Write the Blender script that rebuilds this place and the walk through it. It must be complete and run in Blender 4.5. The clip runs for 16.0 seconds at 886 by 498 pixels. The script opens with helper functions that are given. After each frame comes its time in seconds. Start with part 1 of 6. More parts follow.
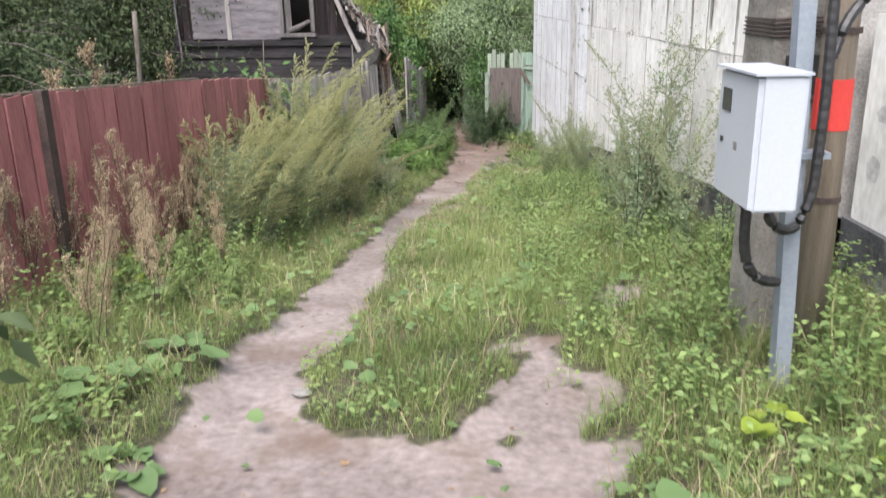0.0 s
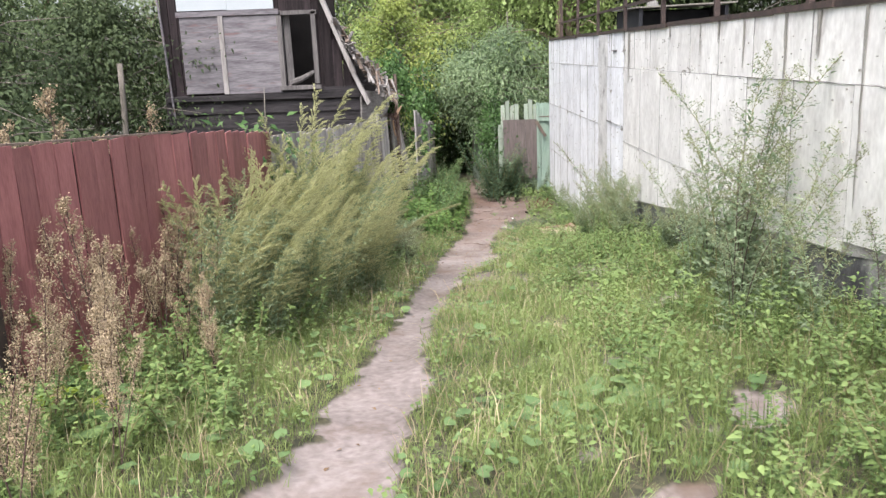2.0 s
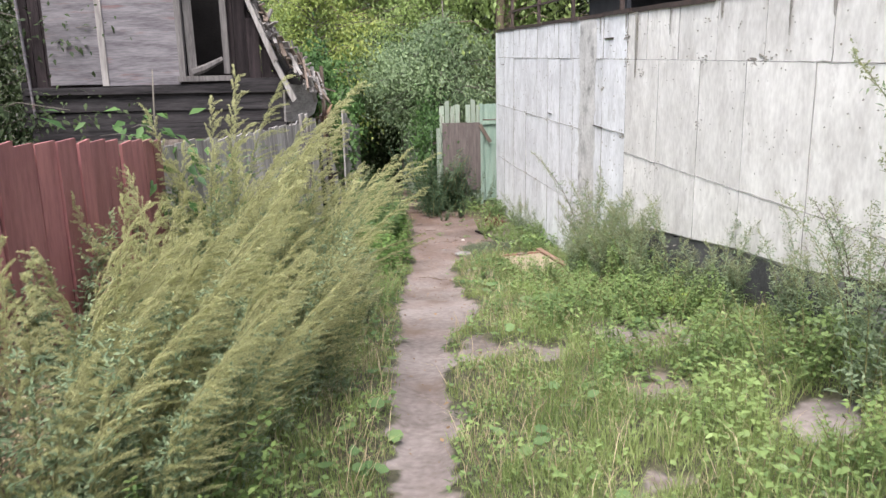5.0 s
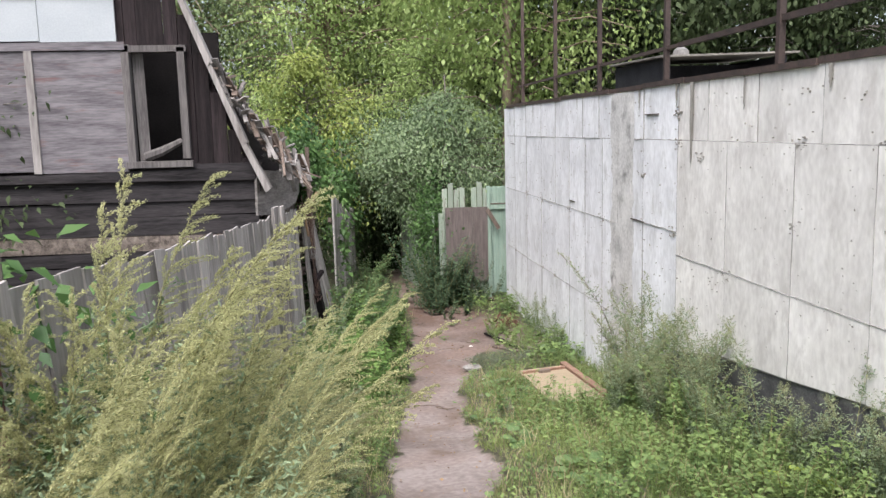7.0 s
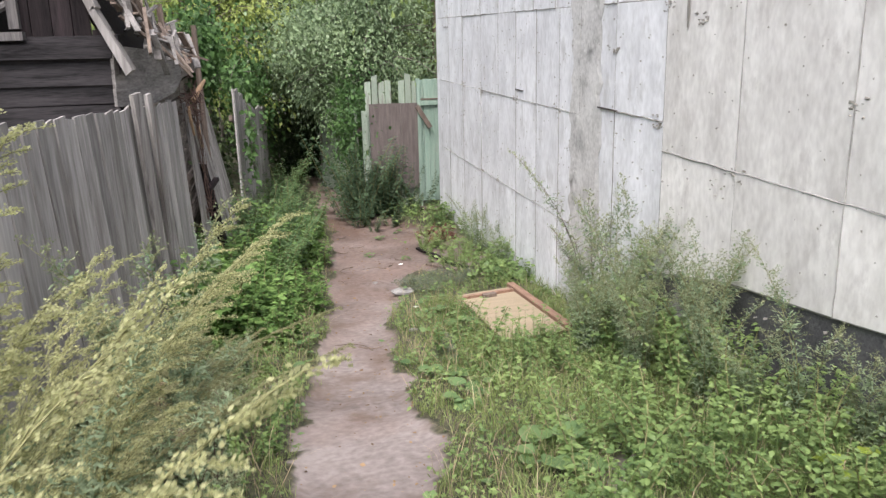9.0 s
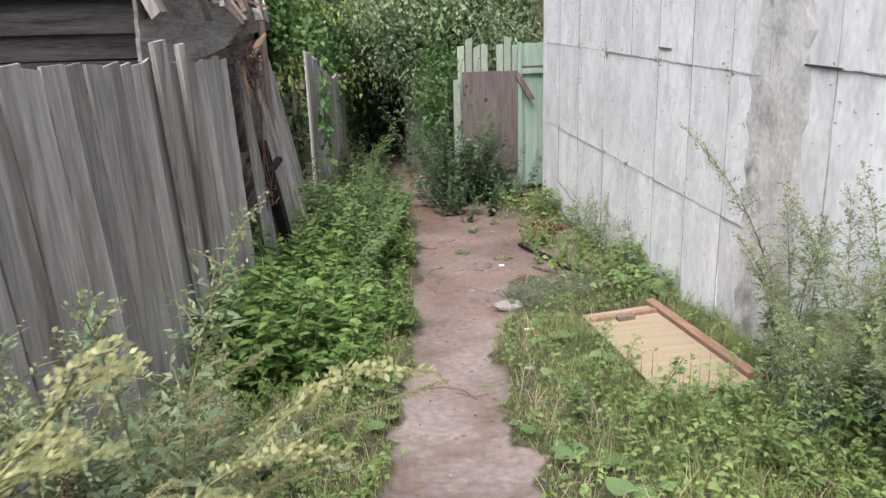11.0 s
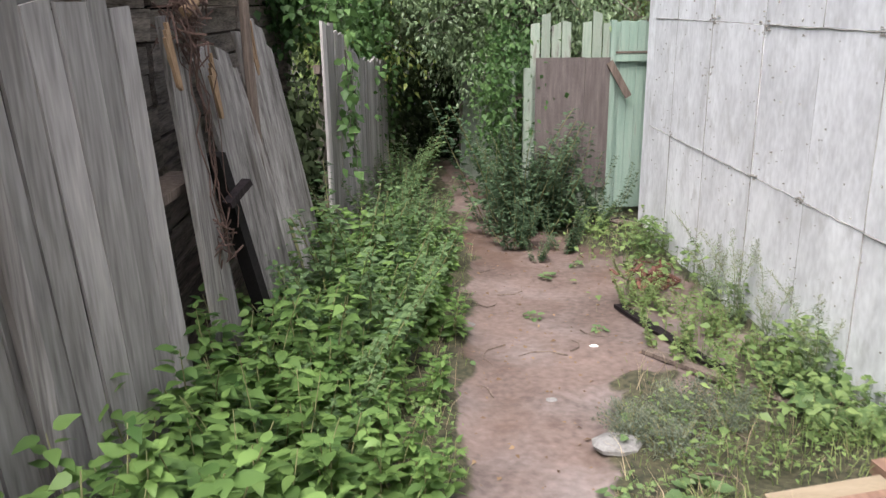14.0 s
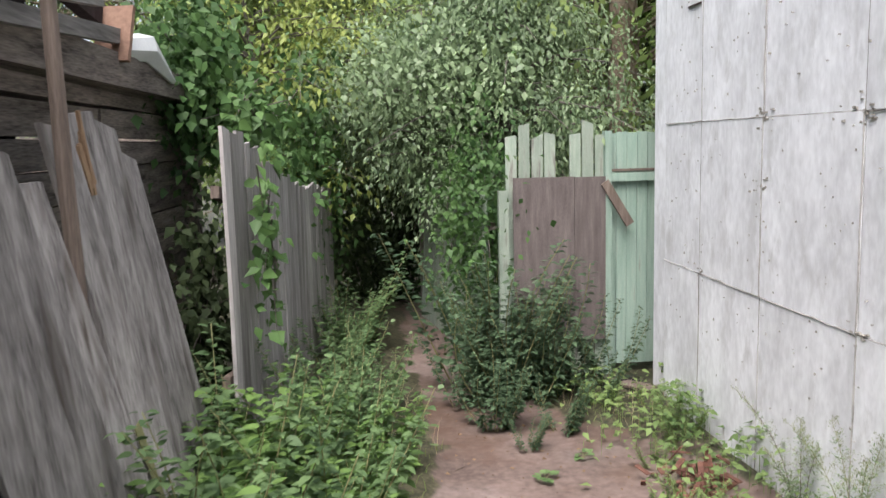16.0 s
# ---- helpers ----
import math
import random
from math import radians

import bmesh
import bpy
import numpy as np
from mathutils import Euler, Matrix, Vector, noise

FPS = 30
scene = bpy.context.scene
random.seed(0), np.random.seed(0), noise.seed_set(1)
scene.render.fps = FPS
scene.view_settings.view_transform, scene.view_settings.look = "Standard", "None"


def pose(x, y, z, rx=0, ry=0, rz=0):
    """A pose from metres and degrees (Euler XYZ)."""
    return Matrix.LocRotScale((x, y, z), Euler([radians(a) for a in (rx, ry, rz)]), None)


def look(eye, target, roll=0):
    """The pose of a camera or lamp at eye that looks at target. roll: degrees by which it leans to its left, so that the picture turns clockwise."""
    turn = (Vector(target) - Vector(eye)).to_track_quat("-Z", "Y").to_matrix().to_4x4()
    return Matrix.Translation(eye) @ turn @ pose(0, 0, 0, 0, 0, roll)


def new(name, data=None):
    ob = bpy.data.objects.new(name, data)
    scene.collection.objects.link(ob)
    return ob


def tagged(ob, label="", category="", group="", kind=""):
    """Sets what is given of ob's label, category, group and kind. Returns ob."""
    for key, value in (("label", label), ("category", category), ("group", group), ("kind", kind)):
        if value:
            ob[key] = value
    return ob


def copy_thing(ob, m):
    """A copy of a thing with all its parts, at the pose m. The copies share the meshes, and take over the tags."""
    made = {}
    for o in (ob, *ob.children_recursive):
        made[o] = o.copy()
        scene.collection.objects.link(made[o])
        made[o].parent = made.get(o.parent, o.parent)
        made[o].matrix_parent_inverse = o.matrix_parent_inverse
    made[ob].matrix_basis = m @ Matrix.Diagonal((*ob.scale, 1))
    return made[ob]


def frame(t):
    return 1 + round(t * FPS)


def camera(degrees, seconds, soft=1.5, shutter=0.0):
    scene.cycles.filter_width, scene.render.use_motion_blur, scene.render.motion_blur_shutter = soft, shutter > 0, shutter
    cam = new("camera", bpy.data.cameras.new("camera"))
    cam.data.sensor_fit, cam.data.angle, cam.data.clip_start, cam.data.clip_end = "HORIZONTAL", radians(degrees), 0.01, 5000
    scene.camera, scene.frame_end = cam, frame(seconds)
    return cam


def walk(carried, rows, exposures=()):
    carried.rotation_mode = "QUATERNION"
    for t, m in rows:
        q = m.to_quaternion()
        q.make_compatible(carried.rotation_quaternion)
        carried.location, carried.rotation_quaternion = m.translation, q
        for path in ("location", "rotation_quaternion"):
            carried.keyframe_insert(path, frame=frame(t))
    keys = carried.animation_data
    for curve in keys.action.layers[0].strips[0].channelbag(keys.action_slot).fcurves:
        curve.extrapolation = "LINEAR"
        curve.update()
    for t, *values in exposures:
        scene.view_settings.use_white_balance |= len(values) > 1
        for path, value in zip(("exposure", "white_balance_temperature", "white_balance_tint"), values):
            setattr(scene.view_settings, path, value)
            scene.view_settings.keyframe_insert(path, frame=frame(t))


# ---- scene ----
cam = camera(56.9, 16.0, soft=1.4, shutter=0.2)
METRES, EYE, TILT, LEAN, TURN = 14.0, 1.5, -17.3, 1.0, 0.0
ROWS = [
    (0.0, 0.0, 0.0, 0.0, 0.0, 0.0, -0.0),
    (0.5, -0.0046, 0.0226, 0.0111, 0.09, 6.37, 0.0),
    (1.0, -0.0117, 0.0425, 0.0146, 0.38, 7.88, 0.22),
    (1.5, -0.0151, 0.0671, 0.0124, 0.14, 4.84, 0.79),
    (2.0, -0.0227, 0.0962, 0.0151, 0.06, 3.88, 1.33),
    (2.5, -0.033, 0.1252, 0.0185, -0.44, 2.46, 1.76),
    (3.0, -0.0377, 0.1554, 0.0246, -1.45, 1.62, 2.72),
    (3.5, -0.0462, 0.1828, 0.0286, -1.54, 1.64, 1.73),
    (6.0, -0.0594, 0.3416, 0.0779, -8.77, 6.92, 3.03),
    (6.5, -0.0526, 0.3714, 0.0901, -8.57, 8.49, 2.84),
    (7.0, -0.0463, 0.3996, 0.099, -6.5, 8.95, 2.45),
    (7.5, -0.0406, 0.4271, 0.0994, -7.7, 6.51, 2.31),
    (8.0, -0.0367, 0.4565, 0.1008, -11.44, 3.92, 4.07),
    (10.5, -0.0189, 0.6068, 0.1311, -8.18, 1.32, 3.42),
    (11.0, -0.0243, 0.6389, 0.1327, -5.87, 0.84, 2.48),
    (11.5, -0.0159, 0.6665, 0.1377, -6.75, 0.09, 1.54),
    (12.0, -0.0134, 0.6975, 0.1424, 1.45, 0.63, -1.22),
    (12.5, -0.0082, 0.728, 0.1501, 2.2, 0.4, -2.0),
    (13.0, -0.0059, 0.7587, 0.157, 3.76, 0.44, -1.71),
    (13.5, -0.004, 0.7896, 0.1609, -1.14, -0.07, -0.89),
    (14.0, -0.0091, 0.8227, 0.1683, -2.12, 0.56, 0.35),
    (14.5, -0.0159, 0.8552, 0.1762, -2.43, 4.72, 0.15),
    (15.0, -0.011, 0.8874, 0.1805, -3.03, 7.1, 1.5),
    (15.5, -0.0072, 0.9236, 0.1848, -3.61, 7.12, 1.64),
    (16.0, 0.0025, 0.9583, 0.1922, -4.35, 9.91, 1.8),
]
walk(cam, [(t, pose(0, 0, EYE, TILT, LEAN, TURN) @ pose(METRES * x, METRES * y, METRES * z, 90 + pitch, roll, yaw)) for t, x, y, z, yaw, pitch, roll in ROWS],
     exposures=[(0.0, 1.53), (1.0, 1.68), (3.7, 1.65), (6.5, 1.4), (10.5, 1.35), (12.0, 1.40), (13.0, 1.47), (16.0, 1.45)])

# ---- light: an overcast late-summer sky ----
world = bpy.data.worlds.new("world")
scene.world = world
world.use_nodes = True
wn, wl = world.node_tree.nodes, world.node_tree.links
sky = wn.new("ShaderNodeTexSky")
sky.sky_type, sky.sun_disc = "NISHITA", False
sky.sun_elevation, sky.sun_rotation = radians(60), radians(201)
sky.air_density, sky.dust_density, sky.ozone_density = 1.0, 4.0, 1.0
grey = wn.new("ShaderNodeHueSaturation")
grey.inputs["Saturation"].default_value = 0.55
wl.new(sky.outputs[0], grey.inputs["Color"])
wl.new(grey.outputs[0], wn["Background"].inputs[0])
wn["Background"].inputs[1].default_value = 0.115
sun = new("sun", bpy.data.lights.new("sun", "SUN"))
sun.data.energy, sun.data.angle, sun.data.color = 1.9, radians(45), (1.0, 0.955, 0.965)
sun.matrix_world = look((0, 0, 30), (0.17, 0.45, 30 - 0.86))


# ---- materials ----
def material(name, a, b, scale=6.0, rough=0.85, bump=0.3, stretch=(1, 1, 1), vary=0.0, island=0.0, metal=0.0, fine=60.0,
             stain=None, stain_scale=1.2, stain_at=0.62, dist=0.01):
    """Two-tone noise at two scales, with bump, per-object or per-island variation and stains of a third colour."""
    m = bpy.data.materials.new(name)
    m.use_nodes = True
    n, l = m.node_tree.nodes, m.node_tree.links
    bsdf = n["Principled BSDF"]
    bsdf.inputs["Roughness"].default_value, bsdf.inputs["Metallic"].default_value = rough, metal
    tc, mp = n.new("ShaderNodeTexCoord"), n.new("ShaderNodeMapping")
    mp.inputs["Scale"].default_value = stretch
    l.new(tc.outputs["Object"], mp.inputs["Vector"])
    source = mp.outputs[0]
    info = n.new("ShaderNodeObjectInfo")
    if vary:
        add = n.new("ShaderNodeVectorMath")
        add.operation = "MULTIPLY_ADD"
        add.inputs[1].default_value = (1, 1, 1)
        sc = n.new("ShaderNodeMath")
        sc.operation = "MULTIPLY"
        sc.inputs[1].default_value = 37.0
        l.new(info.outputs["Random"], sc.inputs[0])
        l.new(mp.outputs[0], add.inputs[0])
        l.new(sc.outputs[0], add.inputs[2])
        source = add.outputs[0]
    n1, n2 = n.new("ShaderNodeTexNoise"), n.new("ShaderNodeTexNoise")
    n1.inputs["Scale"].default_value, n1.inputs["Detail"].default_value = scale, 6
    n2.inputs["Scale"].default_value, n2.inputs["Detail"].default_value = fine, 4
    l.new(source, n1.inputs["Vector"])
    l.new(source, n2.inputs["Vector"])
    mix = n.new("ShaderNodeMath")
    mix.operation = "MULTIPLY_ADD"
    mix.inputs[1].default_value = 0.45
    half = n.new("ShaderNodeMath")
    half.operation = "MULTIPLY"
    half.inputs[1].default_value = 0.6
    l.new(n1.outputs[0], half.inputs[0])
    l.new(n2.outputs[0], mix.inputs[0])
    l.new(half.outputs[0], mix.inputs[2])
    ramp = n.new("ShaderNodeValToRGB")
    ramp.color_ramp.elements[0].position, ramp.color_ramp.elements[1].position = 0.36, 0.68
    ramp.color_ramp.elements[0].color, ramp.color_ramp.elements[1].color = (*a, 1), (*b, 1)
    l.new(mix.outputs[0], ramp.inputs[0])
    colour = ramp.outputs[0]
    if stain:
        n3 = n.new("ShaderNodeTexNoise")
        n3.inputs["Scale"].default_value, n3.inputs["Detail"].default_value, n3.inputs["Roughness"].default_value = stain_scale, 8, 0.65
        l.new(source, n3.inputs["Vector"])
        r3 = n.new("ShaderNodeValToRGB")
        r3.color_ramp.elements[0].position, r3.color_ramp.elements[1].position = stain_at, stain_at + 0.14
        l.new(n3.outputs[0], r3.inputs[0])
        mx = n.new("ShaderNodeMixRGB")
        mx.inputs[2].default_value = (*stain, 1)
        l.new(r3.outputs[0], mx.inputs[0])
        l.new(colour, mx.inputs[1])
        colour = mx.outputs[0]
    if vary or island:
        hs = n.new("ShaderNodeHueSaturation")
        mr = n.new("ShaderNodeMapRange")
        k = vary or island
        mr.inputs[3].default_value, mr.inputs[4].default_value = 1 - k, 1 + k
        l.new(info.outputs["Random"], mr.inputs[0])
        l.new(mr.outputs[0], hs.inputs["Value"])
        l.new(colour, hs.inputs["Color"])
        colour = hs.outputs[0]
    l.new(colour, bsdf.inputs["Base Color"])
    if bump:
        bp = n.new("ShaderNodeBump")
        bp.inputs["Strength"].default_value, bp.inputs["Distance"].default_value = bump, dist
        l.new(mix.outputs[0], bp.inputs["Height"])
        l.new(bp.outputs[0], bsdf.inputs["Normal"])
    return m


def leafy(name, a, b, c=None, through_light=0.3, rough=0.5, gloss=0.25, patch=1.5):
    """Leaf material: colour by island and by patches of the place, light shining through, a soft sheen."""
    m = bpy.data.materials.new(name)
    m.use_nodes = True
    n, l = m.node_tree.nodes, m.node_tree.links
    bsdf = n["Principled BSDF"]
    bsdf.inputs["Roughness"].default_value = rough
    bsdf.inputs["Specular IOR Level"].default_value = gloss
    geo, tc = n.new("ShaderNodeNewGeometry"), n.new("ShaderNodeTexCoord")
    noise_n = n.new("ShaderNodeTexNoise")
    noise_n.inputs["Scale"].default_value, noise_n.inputs["Detail"].default_value = patch, 2
    l.new(tc.outputs["Object"], noise_n.inputs["Vector"])
    mix = n.new("ShaderNodeMath")
    mix.operation = "MULTIPLY_ADD"
    mix.inputs[1].default_value = 0.33
    sub = n.new("ShaderNodeMath")
    sub.operation = "MULTIPLY_ADD"
    sub.inputs[1].default_value, sub.inputs[2].default_value = 1.2, -0.30
    l.new(noise_n.outputs[0], sub.inputs[0])
    l.new(geo.outputs["Random Per Island"], mix.inputs[0])
    l.new(sub.outputs[0], mix.inputs[2])
    ramp = n.new("ShaderNodeValToRGB")
    e = ramp.color_ramp.elements
    e[0].position, e[1].position = 0.1, 0.85
    e[0].color, e[1].color = (*[0.75 * q for q in a], 1), (*b, 1)
    if c:
        k = e.new(0.93)
        k.color = (*b, 1)
        k = e.new(0.97)
        k.color = (*c, 1)
    l.new(mix.outputs[0], ramp.inputs[0])
    l.new(ramp.outputs[0], bsdf.inputs["Base Color"])
    tr = n.new("ShaderNodeBsdfTranslucent")
    l.new(ramp.outputs[0], tr.inputs["Color"])
    ms = n.new("ShaderNodeMixShader")
    ms.inputs[0].default_value = through_light
    l.new(bsdf.outputs[0], ms.inputs[1])
    l.new(tr.outputs[0], ms.inputs[2])
    l.new(ms.outputs[0], n["Material Output"].inputs["Surface"])
    return m


def ground_material():
    """Bare trodden soil where the attribute 'bare' is high, mossy litter elsewhere."""
    m = material("ground_soil", (0.105, 0.083, 0.076), (0.275, 0.235, 0.224), 1.2, 0.66, 0.25, fine=22, stain=(0.12, 0.083, 0.064), stain_scale=1.3, stain_at=0.52, dist=0.012)
    n, l = m.node_tree.nodes, m.node_tree.links
    bsdf = n["Principled BSDF"]
    soil = bsdf.inputs["Base Color"].links[0].from_socket
    at, tc = n.new("ShaderNodeAttribute"), n.new("ShaderNodeTexCoord")
    at.attribute_name = "bare"
    litter, lr = n.new("ShaderNodeTexNoise"), n.new("ShaderNodeValToRGB")
    litter.inputs["Scale"].default_value, litter.inputs["Detail"].default_value = 30, 6
    l.new(tc.outputs["Object"], litter.inputs["Vector"])
    l.new(litter.outputs[0], lr.inputs[0])
    lr.color_ramp.elements[0].color, lr.color_ramp.elements[1].color = (0.022, 0.023, 0.012, 1), (0.095, 0.085, 0.046, 1)
    lr.color_ramp.elements[0].position, lr.color_ramp.elements[1].position = 0.35, 0.7
    edge = n.new("ShaderNodeTexNoise")
    edge.inputs["Scale"].default_value, edge.inputs["Detail"].default_value = 7, 5
    l.new(tc.outputs["Object"], edge.inputs["Vector"])
    add = n.new("ShaderNodeMath")
    add.operation = "ADD"
    l.new(at.outputs["Fac"], add.inputs[0])
    l.new(edge.outputs[0], add.inputs[1])
    er = n.new("ShaderNodeMapRange")
    er.inputs[1].default_value, er.inputs[2].default_value = 0.9, 1.12
    l.new(add.outputs[0], er.inputs[0])
    mx = n.new("ShaderNodeMixRGB")
    l.new(er.outputs[0], mx.inputs[0])
    l.new(lr.outputs[0], mx.inputs[1])
    # redder clay and damp patches further down the slope
    sep, clay = n.new("ShaderNodeSeparateXYZ"), n.new("ShaderNodeMixRGB")
    l.new(tc.outputs["Object"], sep.inputs[0])
    big = n.new("ShaderNodeTexNoise")
    big.inputs["Scale"].default_value, big.inputs["Detail"].default_value = 1.6, 5
    l.new(tc.outputs["Object"], big.inputs["Vector"])
    down, both = n.new("ShaderNodeMapRange"), n.new("ShaderNodeMath")
    down.inputs[1].default_value, down.inputs[2].default_value = 9.0, 19.0
    l.new(sep.outputs[1], down.inputs[0])
    both.operation = "MULTIPLY_ADD"
    both.inputs[1].default_value = 1.5
    l.new(down.outputs[0], both.inputs[0])
    shift = n.new("ShaderNodeMath")
    shift.operation = "MULTIPLY_ADD"
    shift.inputs[1].default_value, shift.inputs[2].default_value = 2.6, -1.55
    l.new(big.outputs[0], shift.inputs[0])
    l.new(shift.outputs[0], both.inputs[2])
    lim = n.new("ShaderNodeClamp")
    l.new(both.outputs[0], lim.inputs[0])
    clay.blend_type = "MULTIPLY"
    clay.inputs[2].default_value = (0.80, 0.685, 0.625, 1)
    l.new(lim.outputs[0], clay.inputs[0])
    l.new(soil, clay.inputs[1])
    l.new(clay.outputs[0], mx.inputs[2])
    l.new(mx.outputs[0], bsdf.inputs["Base Color"])
    return m


GROUND = ground_material()
CONCRETE = material("pale_concrete", (0.60, 0.605, 0.63), (0.88, 0.89, 0.925), 2.6, 0.9, 0.4, (1.5, 1.5, 0.8), vary=0.045, fine=17, stain=(0.56, 0.56, 0.57), stain_scale=3.4, stain_at=0.55)
CONCRETE_WARM = material("cream_concrete", (0.58, 0.56, 0.54), (0.86, 0.842, 0.82), 2.6, 0.9, 0.4, (1.5, 1.5, 0.8), vary=0.045, fine=17, stain=(0.55, 0.525, 0.505), stain_scale=3.4, stain_at=0.55)
JOINT = material("joint_mortar", (0.17, 0.163, 0.155), (0.43, 0.415, 0.40), 5, 0.95, 0.6)
TAR = material("tarred_concrete", (0.03, 0.03, 0.034), (0.12, 0.12, 0.125), 4, 0.8, 0.6, stain=(0.33, 0.32, 0.305), stain_scale=1.8, stain_at=0.5)
OLD_CONCRETE = material("old_concrete", (0.12, 0.112, 0.10), (0.27, 0.255, 0.23), 5, 0.95, 0.8, stain=(0.07, 0.065, 0.06), stain_scale=3, stain_at=0.55)
RUST = material("rusty_steel", (0.028, 0.02, 0.019), (0.075, 0.05, 0.043), 9, 0.8, 0.4, vary=0.2)
RED_PAINT = material("red_brown_paint", (0.215, 0.078, 0.08), (0.37, 0.15, 0.148), 3.5, 0.7, 0.25, (6, 6, 0.8), vary=0.2, fine=25, stain=(0.13, 0.046, 0.046), stain_scale=2.5, stain_at=0.64)
GREY_WOOD = material("weathered_grey_wood", (0.17, 0.156, 0.15), (0.43, 0.40, 0.39), 1.7, 0.92, 0.6, (2.6, 2.6, 0.32), vary=0.19, fine=15, stain=(0.12, 0.104, 0.094), stain_scale=1.1, stain_at=0.56)
DARK_GREY_WOOD = material("dark_weathered_wood", (0.08, 0.071, 0.067), (0.38, 0.353, 0.34), 1.9, 0.92, 0.8, (7, 7, 0.35), vary=0.2, fine=12, stain=(0.08, 0.065, 0.055), stain_scale=1.5, stain_at=0.55)
BROWN_WOOD = material("weathered_brown_wood", (0.085, 0.062, 0.05), (0.22, 0.17, 0.14), 2.6, 0.9, 0.6, (13, 13, 0.9), vary=0.18, fine=14)
GREY_WOOD_Y = material("weathered_grey_lath", (0.085, 0.077, 0.073), (0.27, 0.25, 0.24), 1.6, 0.9, 0.5, (7, 0.4, 7), vary=0.34, fine=9, stain=(0.06, 0.05, 0.045), stain_scale=1.7, stain_at=0.62)
FRAME_WOOD = material("grey_frame_wood", (0.06, 0.054, 0.054), (0.16, 0.147, 0.145), 2.6, 0.9, 0.5, (11, 11, 0.7), vary=0.15, fine=14)
LOG_WOOD = material("old_log_wood", (0.065, 0.054, 0.048), (0.33, 0.28, 0.245), 2.2, 0.92, 0.7, (9, 0.9, 9), vary=0.25, fine=14)
DARK_WOOD = material("dark_stained_boards", (0.009, 0.007, 0.008), (0.036, 0.027, 0.029), 2.6, 0.75, 0.5, (11, 11, 0.7), vary=0.3, fine=14)
DARK_LOG = material("dark_house_logs", (0.012, 0.011, 0.012), (0.055, 0.05, 0.053), 2.6, 0.8, 0.5, (0.8, 9, 9), vary=0.25, fine=14)
PLYWOOD = material("greyed_plywood", (0.075, 0.068, 0.078), (0.205, 0.19, 0.205), 2.2, 0.85, 0.4, (1, 1, 7), vary=0.1, fine=9, stain=(0.15, 0.088, 0.085), stain_scale=1.7, stain_at=0.55)
WHITE_SHEET = material("white_board", (0.34, 0.37, 0.40), (0.42, 0.45, 0.475), 2, 0.6, 0.1)
ROUGH_PLY = material("brown_plywood_sheet", (0.075, 0.06, 0.057), (0.165, 0.135, 0.128), 3, 0.85, 0.4, (8, 8, 1), stain=(0.2, 0.175, 0.168), stain_scale=3)
NEW_PLY = material("fresh_plywood", (0.245, 0.19, 0.125), (0.34, 0.275, 0.19), 1.6, 0.8, 0.2, (1, 7, 1), fine=30, stain=(0.27, 0.20, 0.125), stain_scale=1.8)
BATTEN = material("red_brown_batten", (0.17, 0.095, 0.065), (0.31, 0.19, 0.135), 4, 0.85, 0.4, (8, 1, 8))
GREEN_PAINT = material("faded_mint_paint", (0.215, 0.315, 0.255), (0.35, 0.445, 0.375), 3, 0.75, 0.3, (9, 9, 1), vary=0.08, stain=(0.24, 0.24, 0.2), stain_scale=3.0, stain_at=0.6)
PICKET_PAINT = material("peeling_green_paint", (0.21, 0.265, 0.21), (0.36, 0.405, 0.335), 3, 0.85, 0.5, (9, 9, 1), vary=0.15, stain=(0.17, 0.155, 0.14), stain_scale=3.0, stain_at=0.54)
BOX_WHITE = material("white_powder_coat", (0.385, 0.415, 0.46), (0.43, 0.46, 0.505), 2, 0.42, 0.03, stain=(0.38, 0.40, 0.425), stain_scale=2, stain_at=0.68)
STEEL_GREY = material("grey_painted_pipe", (0.17, 0.20, 0.24), (0.25, 0.28, 0.32), 6, 0.5, 0.1)
BLACK_PLASTIC = material("black_corrugated_plastic", (0.012, 0.012, 0.013), (0.03, 0.03, 0.032), 20, 0.5, 0.1)
RED_BAND = material("bright_red_paint", (0.55, 0.035, 0.03), (0.66, 0.06, 0.045), 6, 0.6, 0.2, (5, 5, 1))
POLE_WOOD = material("utility_pole_wood", (0.15, 0.12, 0.09), (0.29, 0.24, 0.19), 3, 0.9, 0.6, (12, 12, 0.7), stain=(0.09, 0.075, 0.06), stain_scale=2)
GLASS_DARK = material("dark_meter_window", (0.03, 0.035, 0.04), (0.05, 0.055, 0.06), 3, 0.15, 0)
# near-black: puts the house interior's shade into colour; one fence prop wears it too
NEAR_BLACK = material("near_black_tone", (0.012, 0.011, 0.011), (0.025, 0.022, 0.022), 3, 0.95, 0.2)
TARP = material("white_tarpaulin", (0.62, 0.63, 0.64), (0.74, 0.75, 0.76), 3, 0.5, 0.3)
TANK = material("black_shed_felt", (0.012, 0.013, 0.017), (0.035, 0.036, 0.042), 4, 0.7, 0.3)
BARK = material("grey_bark", (0.07, 0.06, 0.05), (0.2, 0.18, 0.155), 6, 0.95, 0.9, (6, 6, 1.2))
PINE_BARK = material("tan_bark", (0.14, 0.105, 0.075), (0.26, 0.205, 0.15), 6, 0.95, 0.8, (6, 6, 1.2))
SPLINTER = material("fresh_split_wood", (0.20, 0.125, 0.075), (0.36, 0.24, 0.145), 8, 0.85, 0.5, (12, 12, 2))
DEAD_VINE = material("dead_vine", (0.045, 0.026, 0.022), (0.125, 0.075, 0.06), 12, 0.95, 0.5)
STONE = material("pale_rubble", (0.13, 0.125, 0.12), (0.27, 0.26, 0.25), 9, 0.9, 0.6, vary=0.15)

